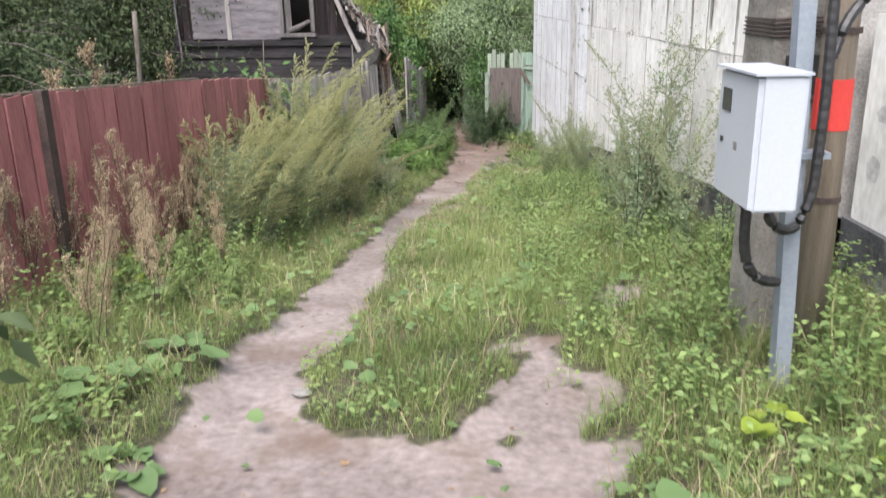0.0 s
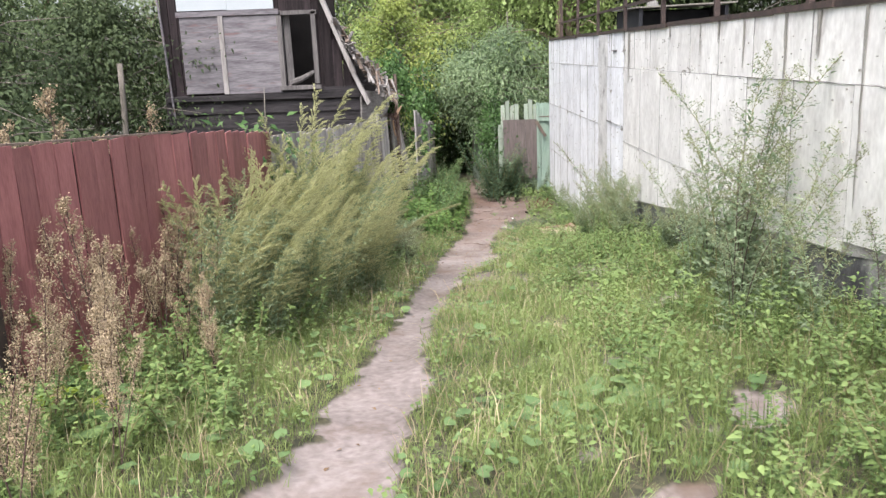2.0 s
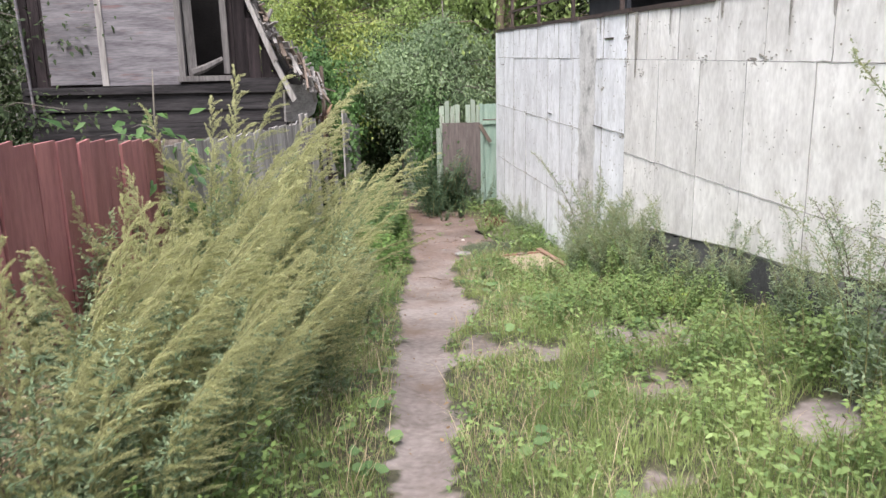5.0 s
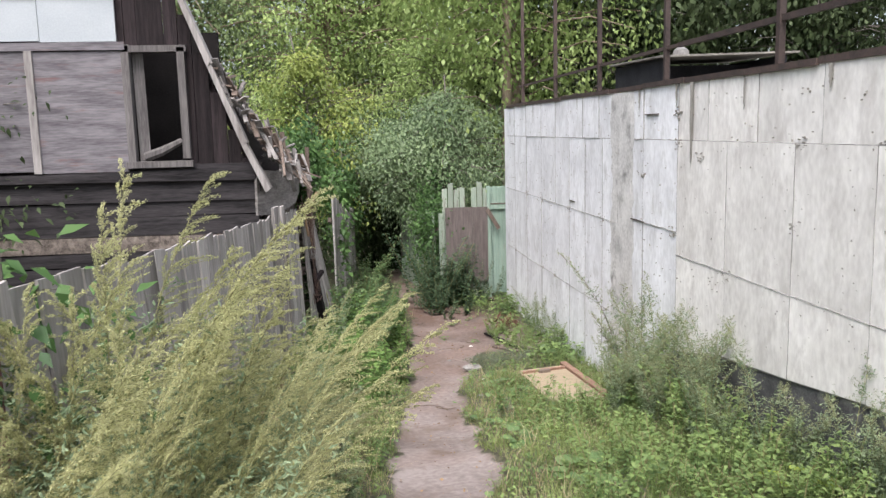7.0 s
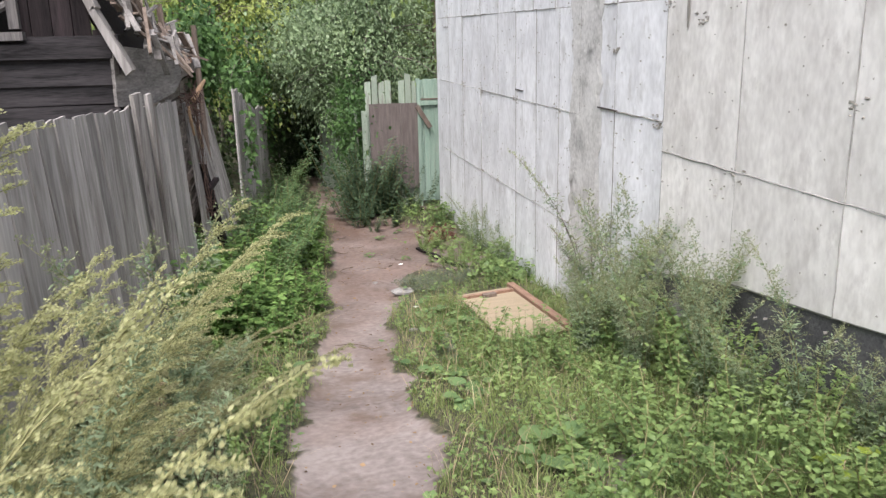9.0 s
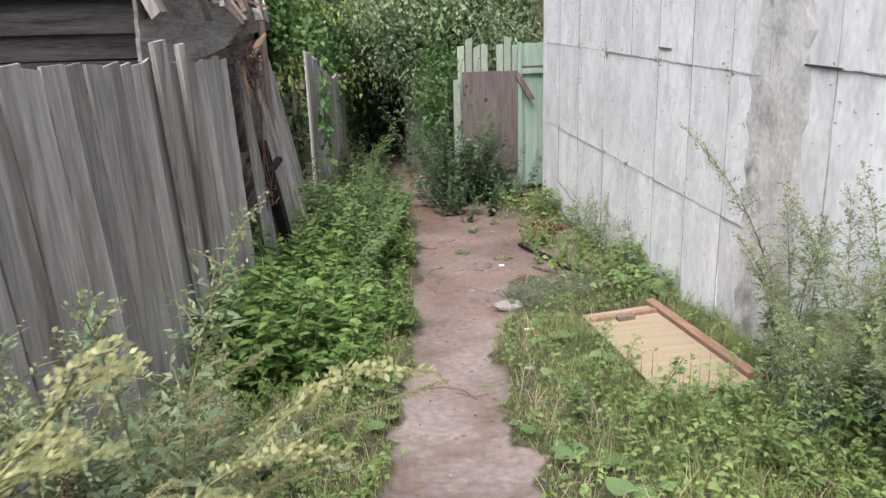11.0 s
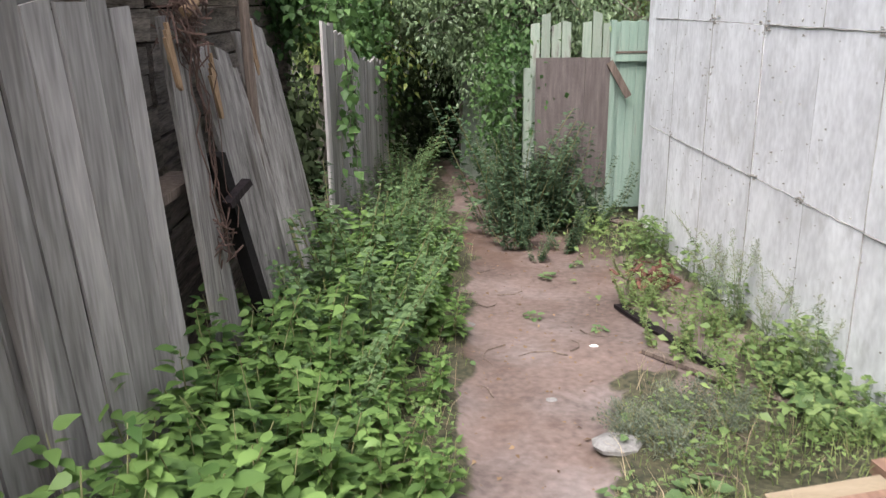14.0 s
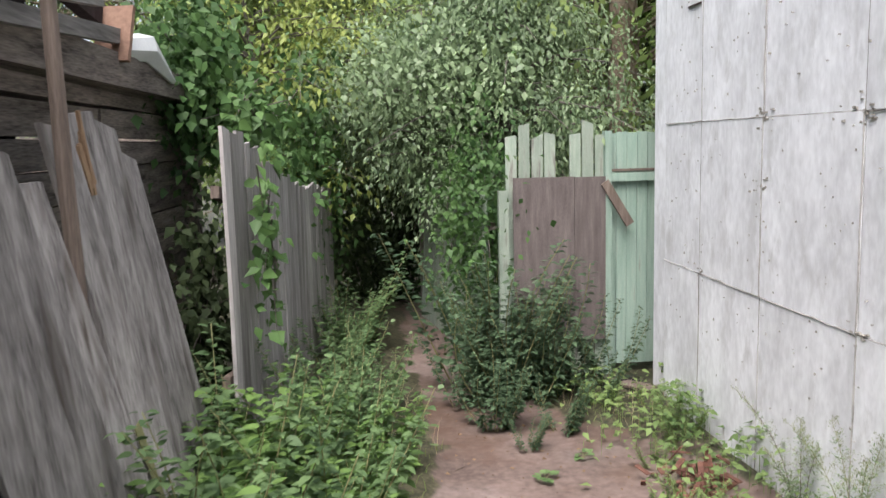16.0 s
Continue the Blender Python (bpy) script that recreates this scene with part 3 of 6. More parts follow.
def plinth_geo():
    g = Geo()
    n = 40
    for i in range(n):
        a, b = WALL_Y0 + (13.3 - WALL_Y0) * i / n, WALL_Y0 + (13.3 - WALL_Y0) * (i + 1) / n
        k = len(g.v)
        for y in (a, b):
            z = zg(2.1, y)
            g.v += [(wall_x(y) + 0.014, y, z - 0.6), (2.5, y, z - 0.6), (2.5, y, plinth_top(y)), (wall_x(y) + 0.014, y, plinth_top(y) + 0.03 * math.sin(7.3 * y) + 0.02 * math.sin(17 * y))]
        g.f += [(k, k + 4, k + 7, k + 3), (k + 3, k + 7, k + 6, k + 2), (k + 1, k + 2, k + 6, k + 5)]
    return g


build_tank_wall()

g = Geo().box(2.5, WALL_Y0, -2.5, 9.5, WALL_Y1, 1.42)
solid("platform", g, OLD_CONCRETE, "flat concrete roof of the buried water tank", "tank roof", kind="structure")
g = Geo().box(2.085, WALL_Y1 - 0.0, -2.6, 9.5, WALL_Y1 + 0.3, 1.48)
solid("wall_north", g, CONCRETE, "pale concrete end wall of the tank", "wall", kind="structure")


def build_railing():
    rail = thing("railing", (2.25, 12, 1.5), "rusty angle-iron railing along the wall top", "railing")
    g = Geo()
    y = WALL_Y0
    i = 0
    while y < WALL_Y1 - 0.1:
        b = min(y + 0.93, WALL_Y1)
        g = Geo()
        g.box(wall_x(y) - 0.02 + 0.006 * (i % 2), y + 0.003, WALL_TOP - 0.015 + 0.004 * (i % 3), 2.42, b - 0.003, WALL_TOP + 0.028 + 0.004 * (i % 3))
        part("edging", g, RUST, rail, "rusty steel edging on the concrete")
        y += 0.93
        i += 1
    for y in (5.25, 7.2, 9.15, 11.0, 12.95, 14.9, 16.85, 18.9):
        p = Geo()
        p.box(2.24, y, WALL_TOP + 0.02, 2.285, y + 0.008, WALL_TOP + 2.3)
        p.box(2.24, y + 0.008, WALL_TOP + 0.02, 2.248, y + 0.045, WALL_TOP + 2.3)
        part("post", p, RUST, rail)
    p = Geo().beam((2.27, 4.8, 1.86), (2.27, 12.7, 1.84), 0.035, 0.04)
    part("rail", p, RUST, rail)
    p = Geo().beam((2.27, 12.7, 1.84), (2.27, 19.2, 1.83), 0.03, 0.03)
    part("rail", p, RUST, rail)
    p = Geo().beam((2.27, 4.8, 3.75), (2.27, 19.2, 3.75), 0.05, 0.05)
    part("rail", p, RUST, rail)


build_railing()


def build_hut():
    hut = thing("hatch_shed", (3.3, 15.0, 1.42), "low black felt-covered hatch shed with an open front", "shed")
    part("back_wall", Geo().box(2.75, 15.75, 1.42, 4.1, 15.81, 1.88), TANK, hut)
    part("side_wall", Geo().box(2.75, 14.2, 1.42, 2.80, 15.74, 1.86), TANK, hut)
    part("side_wall", Geo().box(4.05, 14.2, 1.42, 4.1, 15.74, 1.86), TANK, hut)
    part("front_wall", Geo().box(2.82, 14.9, 1.42, 4.04, 14.95, 1.82), TANK, hut)
    part("roof", Geo().box(-0.74, -0.85, 0, 0.80, 0.85, 0.02, pose(3.42, 15.0, 1.885, 1, -1, 0)), OLD_CONCRETE, hut, "sagging grey sheet roof")
    part("stone", Geo().tube([(3.0, 14.4, 1.88), (3.0, 14.4, 1.95), (3.0, 14.4, 1.98)], [0.1, 0.08, 0.03], 8), STONE, hut)


build_hut()


def build_bags():
    rnd = random.Random(11)
    for i, (x, y, sx, sy, h) in enumerate(((3.15, 9.6, 0.55, 0.6, 0.14), (3.5, 8.7, 0.35, 0.4, 0.22), (3.75, 8.3, 0.35, 0.35, 0.30), (3.1, 8.9, 0.35, 0.4, 0.12))):
        g = Geo()
        nu, nv = 14, 7
        for j in range(nv):
            for k in range(nu):
                a, e = 2 * math.pi * k / nu, j / (nv - 1) * math.pi / 2
                r = math.cos(e) ** 0.6
                c = 1 + 0.16 * math.sin(3 * a + i) + rnd.uniform(-0.09, 0.09)
                g.v.append((x + sx * r * c * math.cos(a), y + sy * r * c * math.sin(a), 1.42 + h * math.sin(e) * (1 + rnd.uniform(-0.12, 0.12))))
        for j in range(nv - 1):
            for k in range(nu):
                g.f.append((j * nu + k, j * nu + (k + 1) % nu, (j + 1) * nu + (k + 1) % nu, (j + 1) * nu + k))
        solid("tarpaulin_heap", g, TARP, "crumpled white plastic tarpaulin heap on the tank roof", "tarpaulin", "tarpaulins on the roof")


build_bags()


# ---- pole group with the meter box ----
def build_meter_group():
    g = Geo()
    z0 = zg(1.42, 3.75) - 0.3
    g.box(1.455, 3.68, z0, 1.725, 3.98, 1.02, rough=0.008)
    g.box(1.435, 3.66, 1.03, 1.765, 4.0, 1.62, rough=0.014)
    g.box(1.475, 3.70, 1.60, 1.725, 3.96, 1.70, rough=0.02)
    pillar = solid("concrete_pillar", g, OLD_CONCRETE, "weathered grey concrete pillar with dark painted marks", "pillar")
    o = pillar
    for a, b, z in ((1.495, 1.525, 1.22), (1.585, 1.665, 1.22)):
        part("painted_mark", Geo().box(a, 3.642, z - 0.17, b, 3.665, z + 0.0), BLACK_PLASTIC, o, "black painted mark")
    for i in range(5):
        z = 1.30 + 0.018 * i
        ring = Geo().tube([(1.425, 3.65, z), (1.775, 3.65, z + 0.01), (1.775, 4.01, z), (1.425, 4.01, z), (1.425, 3.65, z)], 0.005, 5)
        part("wire_loop", ring, RUST, o, "rusty wire wound round the pillar")
    # timber pole with a red band
    z1 = zg(1.68, 3.45)
    pole = thing("utility_pole", (1.61, 3.45, z1 - 0.3), "weathered timber utility pole with a bright red band", "utility pole")
    pts = [(1.635, 3.45, z1 - 0.3), (1.62, 3.45, 1.5), (1.575, 3.45, 7.5)]
    part("shaft", Geo().tube(pts, [0.076, 0.07, 0.06], 14), POLE_WOOD, pole, smooth=True)
    part("red_band", Geo().tube([(1.624, 3.45, 0.93), (1.622, 3.45, 1.14)], [0.0765, 0.0755], 14), RED_BAND, pole, "bright red painted band")
    for z in (0.62, 1.32):
        part("clamp", Geo().tube([(1.625, 3.45, z), (1.625, 3.45, z + 0.025)], [0.08, 0.08], 14), RUST, pole, "rusty steel clamp")
    # steel tube
    z2 = zg(1.46, 3.2)
    tube = thing("conduit_pipe", (1.46, 3.2, z2 - 0.2), "grey square steel conduit mast beside the meter box", "pipe")
    part("mast", Geo().beam((1.425, 3.19, z2 - 0.2), (1.24, 3.19, 4.2), 0.065, 0.065), STEEL_GREY, tube)
    part("clamp", Geo().box(1.35, 3.145, 0.86, 1.50, 3.235, 0.885), STEEL_GREY, tube, "steel bracket")
    part("clamp", Geo().box(1.31, 3.145, 1.62, 1.56, 3.235, 1.645), STEEL_GREY, tube, "steel bracket")
    hose = thing("corrugated_hose", (1.5, 3.13, 0.45), "black corrugated cable hose looping under the meter box", "cable hose")
    for pts in ([(1.37, 3.12, 3.4), (1.44, 3.12, 1.1), (1.43, 3.11, 0.74), (1.39, 3.10, 0.62), (1.34, 3.08, 0.58), (1.26, 3.06, 0.62), (1.215, 3.05, 0.73)],
                [(1.15, 3.04, 0.73), (1.155, 3.05, 0.55), (1.19, 3.07, 0.43), (1.27, 3.10, 0.37), (1.36, 3.14, 0.36)],
                [(1.45, 3.13, 1.25), (1.5, 3.16, 1.38), (1.62, 3.22, 1.5), (1.9, 3.4, 1.62), (2.4, 3.6, 1.7)]):
        smooth_pts = []
        for i in range(len(pts) - 1):
            a, b = Vector(pts[i]), Vector(pts[i + 1])
            steps = max(2, int((b - a).length / 0.022))
            smooth_pts += [a.lerp(b, s / steps) for s in range(steps)]
        for _ in range(6):
            smooth_pts = [smooth_pts[0]] + [(smooth_pts[i - 1] + smooth_pts[i] * 2 + smooth_pts[i + 1]) / 4 for i in range(1, len(smooth_pts) - 1)] + [smooth_pts[-1]]
        part("hose", Geo().tube(smooth_pts, [0.0225 if i % 2 else 0.0205 for i in range(len(smooth_pts))], 8), BLACK_PLASTIC, hose)
    box = thing("meter_box", (1.17, 3.02, 0.73), "white powder-coated steel electricity meter box with a small window", "meter box")
    bm = bmesh.new()
    bmesh.ops.create_cube(bm, size=1, matrix=pose(1.165, 3.02, 0.975) @ Matrix.Diagonal((0.16, 0.40, 0.48, 1)))
    bmesh.ops.bevel(bm, geom=bm.edges[:], offset=0.008, segments=2, affect="EDGES")
    g = Geo()
    g.v, g.f = [tuple(v.co) for v in bm.verts], [tuple(v.index for v in f.verts) for f in bm.faces]
    bm.free()
    part("body", g, BOX_WHITE, box)
    door = part("door", Geo().box(1.072, 2.83, 0.745, 1.0855, 3.21, 1.205), BOX_WHITE, box, "hinged white steel door")
    part("canopy", Geo().box(1.055, 2.81, 1.2165, 1.252, 3.23, 1.226), BOX_WHITE, box)
    part("meter_window", Geo().box(1.068, 3.08, 1.06, 1.074, 3.17, 1.145), GLASS_DARK, door, "small dark meter window")
    part("lock", Geo().box(1.066, 3.14, 0.94, 1.074, 3.16, 0.96), BLACK_PLASTIC, door, "black key lock")
    part("warning_sign", Geo().box(1.0695, 2.99, 0.93, 1.0725, 3.02, 0.96), STONE, door, "faint grey warning triangle")
    part("cable_gland", Geo().tube([(1.215, 3.05, 0.70), (1.215, 3.05, 0.745)], 0.028, 10), BLACK_PLASTIC, box)
    part("cable_gland", Geo().tube([(1.15, 3.04, 0.70), (1.15, 3.04, 0.745)], 0.028, 10), BLACK_PLASTIC, box)


build_meter_group()
g = Geo().box(2.35, -1.5, zg(2.4, 2) - 0.6, 2.7, 4.6, 1.36)
shop = thing("wall_south", (2.5, 1.5, -0.5), "peeling whitewashed wall with a black tarred base", "wall", kind="structure")
part("face", g, CONCRETE_WARM, shop)
part("plinth", Geo().box(2.31, -1.5, zg(2.4, 2) - 0.7, 2.36, 4.62, 0.22), TAR, shop, "black tarred base")
rnd = random.Random(2)
for _ in range(16):
    y, z = rnd.uniform(2.2, 4.5), rnd.uniform(0.3, 1.3)
    g = Geo()
    k = 7
    g.v = [(2.347, y + rnd.uniform(0.5, 1) * 0.11 * math.cos(6.283 * i / k), z + rnd.uniform(0.5, 1) * 0.09 * math.sin(6.283 * i / k)) for i in range(k)]
    g.f = [tuple(range(k))[::-1]]
    part("peeled_patch", g, OLD_PALE, shop, "patch where the whitewash has peeled")


# ---- fences ----
def plank(g, a, top, w, t, across, rough=0.006, notch=0.03):
    """An upright board from foot a to top, w wide along across, with an uneven top edge."""
    a, top, u = Vector(a), Vector(top), Vector(across).normalized()
    ax = (top - a).normalized()
    nrm = u.cross(ax).normalized()
    k = len(g.v)
    r = lambda s: random.uniform(-s, s)
    for h, wid in ((0.0, 1.0), (0.5, 1.0), (1.0, 0.98)):
        c = a.lerp(top, h) + nrm * r(rough)
        for su, sn in ((-1, -1), (1, -1), (1, 1), (-1, 1)):
            lift = Vector((0, 0, r(notch))) if h == 1.0 and sn == -1 else (Vector((0, 0, 0)))
            p = c + u * su * w / 2 * wid + u * r(rough * 0.6) + nrm * sn * t / 2
            g.v.append(tuple(p + lift))
        if h == 1.0:
            q = k + 8
            g.v[q + 3] = (g.v[q + 3][0], g.v[q + 3][1], g.v[q][2])
            g.v[q + 2] = (g.v[q + 2][0], g.v[q + 2][1], g.v[q + 1][2])
    for b in (k, k + 4):
        for i in range(4):
            g.f.append((b + i, b + (i + 1) % 4, b + 4 + (i + 1) % 4, b + 4 + i))
    g.f += [(k + 3, k + 2, k + 1, k), (k + 8, k + 9, k + 10, k + 11)]
    return g


def fence(name, line, width, mat, label, gap=0.004, thick=0.022, jitter=0.02, seed=0, lean=(0, 0), rails=True, sink=0.05, proud=0.004, strips=False):
    """Boards along a line of (x, y, top height); each board is a part."""
    random.seed(seed)
    x0, y0, _ = line[0]
    f = thing(name, (x0, y0, zg(x0, y0)), label, "fence")
    for (xa, ya, za), (xb, yb, zb) in zip(line, line[1:]):
        d = Vector((xb - xa, yb - ya, 0))
        L, u = d.length, d.normalized()
        n = max(1, round(L / (width + gap)))
        out = Vector((u.y, -u.x, 0))
        cuts = np.cumsum([0] + [random.uniform(0.72, 1.28) for _ in range(n)])
        cuts = cuts / cuts[-1]
        for i in range(n):
            s = (cuts[i] + cuts[i + 1]) / 2
            x, y = xa + d.x * s, ya + d.y * s
            top = za + (zb - za) * s + random.uniform(-jitter, jitter)
            w = L * (cuts[i + 1] - cuts[i]) - gap
            foot = Vector((x, y, zg(x, y) - sink)) + out * random.uniform(-proud, proud)
            tip = Vector((x + lean[0] + random.uniform(-0.004, 0.004), y + lean[1] + random.uniform(-0.006, 0.006), top))
            part("board", plank(Geo(), foot, tip, w, thick, u, notch=jitter), mat, f)
            # added dark strip behind each gap: shade between boards put into colour
            if strips:
                e = Vector((xa + d.x * cuts[i + 1], ya + d.y * cuts[i + 1], 0)) - out * (thick / 2 + proud + 0.012)
                part("cover_strip", plank(Geo(), e + Vector((0, 0, zg(e.x, e.y) - sink)), e + Vector((lean[0], lean[1], top - 0.07)), 0.07, 0.008, u), DARK_WOOD, f)
        if rails:
            for h in (0.25, 0.8):
                o = out * (-0.05)
                pa = Vector((xa + lean[0] * h, ya + lean[1] * h, zg(xa, ya) * (1 - h) + za * h)) + o
                pb = Vector((xb + lean[0] * h, yb + lean[1] * h, zg(xb, yb) * (1 - h) + zb * h)) + o
                part("rail", Geo().beam(pa, pb, 0.05, 0.07), BROWN_WOOD, f)
    return f


RED_LINE = [(-3.45, 0.8, 1.12), (-2.42, 4.9, 0.98), (-2.0, 6.80, 0.87), (-1.84, 8.6, 0.70)]
red = fence("red_fence", RED_LINE, 0.15, RED_PAINT, "red-brown painted board fence, weathered, behind tall weeds", jitter=0.006, seed=3, gap=0.011, thick=0.014, strips=True)
for x, y in ((-2.48, 4.55), (-2.72, 3.5)):
    part("post", Geo().box(x - 0.12, y - 0.05, zg(x, y) - 0.2, x - 0.03, y + 0.05, 1.0), BROWN_WOOD, red)
part("cap", Geo().beam((-3.47, 0.8, 1.13), (-2.44, 4.9, 0.99), 0.035, 0.012), BROWN_WOOD, red)
part("cap", Geo().beam((-2.425, 4.98, 0.985), (-2.02, 6.78, 0.88), 0.035, 0.012), BROWN_WOOD, red)
part("post", Geo().box(-2.43, 4.86, zg(-2.4, 4.9) - 0.2, -2.37, 4.95, 1.0), RUST, red, "dark rusty fence post")

GREY_LINE = [(-1.82, 8.8, 0.66), (-1.58, 10.5, 0.56), (-1.36, 12.75, 0.43), (-1.14, 15.1, 0.33)]
grey_f = fence("grey_fence", GREY_LINE, 0.15, GREY_WOOD, "tall weathered grey board fence, unpainted and cracked", gap=0.014, proud=0.004, thick=0.014, jitter=0.014, strips=True, seed=5, lean=(-0.07, -0.17))
part("post", Geo().beam((-1.22, 13.55, zg(-1.3, 13.5) - 0.1), (-1.30, 13.36, 0.50), 0.03, 0.10), DARK_GREY_WOOD, grey_f)
part("post", Geo().beam((-1.2, 13.93, zg(-1.2, 13.9) - 0.1), (-1.27, 13.76, 0.47), 0.03, 0.07), DARK_GREY_WOOD, grey_f)


def build_broken_fence():
    """Leaning, broken boards between the grey fence and the far boards."""
    random.seed(9)
    f = thing("broken_fence", (-1.15, 15.9, zg(-1.15, 15.9)), "collapsing grey boards leaning against an old log wall", "fence")
    #        foot x, y   top x, y, z         width
    boards = [(-1.05, 15.36, -1.15, 15.2, 0.30, 0.15), (-1.0, 15.52, -1.16, 15.36, 0.10, 0.13), (-0.88, 16.10, -1.16, 15.74, 0.12, 0.20), (-0.87, 16.31, -1.17, 15.97, 0.10, 0.22), (-0.86, 16.53, -1.18, 16.22, 0.12, 0.22),
              (-0.85, 16.76, -1.19, 16.50, 0.02, 0.23), (-0.84, 17.0, -1.19, 16.80, 0.20, 0.23), (-0.84, 17.24, -1.19, 17.05, 0.24, 0.24), (-0.83, 17.48, -1.18, 17.32, 0.22, 0.23), (-0.82, 17.7, -1.17, 17.58, 0.08, 0.2)]
    for i, (fx, fy, tx, ty, tz, w) in enumerate(boards):
        part("board", plank(Geo(), (fx, fy, zg(fx, fy) - 0.05), (tx, ty, tz), w, 0.024, (0.12, 1, 0), notch=0.05), DARK_GREY_WOOD, f)
    for fx, fy, z, h in ((-1.12, 15.10, -0.02, 0.3), (-1.11, 15.72, -0.2, 0.32), (-1.15, 16.98, -0.1, 0.34)):
        g = Geo()
        for j in range(7):
            o = random.uniform(-0.03, 0.03)
            g.beam((fx + 0.03, fy + o, z + random.uniform(0, 0.05)), (fx + 0.01, fy + o - 0.05, z + h * random.uniform(0.5, 1)), 0.016, 0.012)
        tagged(part("splinter", g, SPLINTER, f, "freshly split orange wood"), kind="stuff")
    part("post", Geo().tube([(-1.08, 16.72, -1.75), (-1.12, 16.7, 0.0), (-1.13, 16.69, 0.98)], [0.034, 0.032, 0.028], 8), BROWN_WOOD, f)
    part("brace", Geo().beam((-1.04, 15.5, -0.58), (-0.97, 15.66, -0.5), 0.05, 0.035), DARK_WOOD, f)
    part("prop", Geo().beam((-0.90, 15.95, -1.75), (-1.10, 15.6, -0.35), 0.09, 0.05), NEAR_BLACK, f, "near-black slanting prop")
    for k, (fx, fy, tx, ty) in enumerate(((-0.86, 16.42, -1.0, 16.26), (-0.85, 16.9, -0.98, 16.8))):
        part("moss_streak", plank(Geo(), (fx + 0.016, fy, -1.7), (tx + 0.016, ty, -1.0), 0.05, 0.004, (0.12, 1, 0)), MOSS, f, "yellow-green moss on the board edge")
    part("rail", Geo().beam((-1.28, 14.9, -0.45), (-1.24, 15.6, -0.45), 0.16, 0.04), BROWN_WOOD, f)
    # dead vine roots hanging on the boards
    vine = thing("dead_vine", (-1.08, 15.3, -1.6), "dead brown vine stems matted on broken boards", "vine")
    for i in range(9):
        y = 15.28 + random.gauss(0, 0.07)
        z, pts = 0.42 + random.uniform(-0.12, 0.1), []
        x = -1.10 + random.uniform(0, 0.03)
        end = random.uniform(-0.9, 0.05)
        while z > end:
            pts.append((x + random.gauss(0, 0.012), y + random.gauss(0, 0.02), z))
            z -= 0.09
            x += 0.004
            y += 0.008
        if len(pts) > 2:
            part("stem", Geo().tube(pts, random.uniform(0.002, 0.0045), 5), DEAD_VINE, vine)
    g = Geo()
    for i in range(85):
        c = Vector((-1.10 + random.gauss(0, 0.04), 15.28 + random.gauss(0, 0.07), 0.27 + random.gauss(0, 0.075)))
        d = Vector((random.gauss(0, 0.6), random.gauss(0, 0.7), random.gauss(-0.6, 0.7))).normalized() * random.uniform(0.03, 0.10)
        g.tube([c - d, c + Vector((random.gauss(0, 0.02), random.gauss(0, 0.02), random.gauss(0, 0.02))), c + d], [0.006, 0.005, 0.002], 4, False)
    for i in range(26):
        c = Vector((-1.03 + random.gauss(0, 0.02), 15.40 + random.gauss(0, 0.035), -0.72 + random.gauss(0, 0.07)))
        d = Vector((random.gauss(0, 0.5), random.gauss(0, 0.6), random.gauss(-0.3, 0.7))).normalized() * random.uniform(0.02, 0.06)
        g.tube([c - d, c, c + d], [0.005, 0.005, 0.002], 4, False)
    tagged(part("root_tangle", g, DEAD_VINE, vine), kind="stuff")
    part("snapped_log", Geo().tube([(-1.08, 15.22, 0.30), (-1.03, 15.42, 0.40), (-0.99, 15.56, 0.46)], [0.026, 0.024, 0.014], 8), SPLINTER, vine, "snapped branch showing pale wood")


build_broken_fence()
FAR_LINE = [(-0.86, 18.35, 0.24), (-0.78, 19.2, 0.05), (-0.66, 20.6, -0.25), (-0.5, 22.5, -0.4)]
fence("far_grey_fence", FAR_LINE, 0.15, GREY_WOOD, "tall grey upright boards, vines creeping over them", jitter=0.03, seed=12)
fence("corridor_fence", [(0.5, 23.2, -0.5), (0.95, 20.6, -0.35)], 0.13, PICKET_PAINT, "faded green board fence along the shaded passage", jitter=0.05, seed=14)


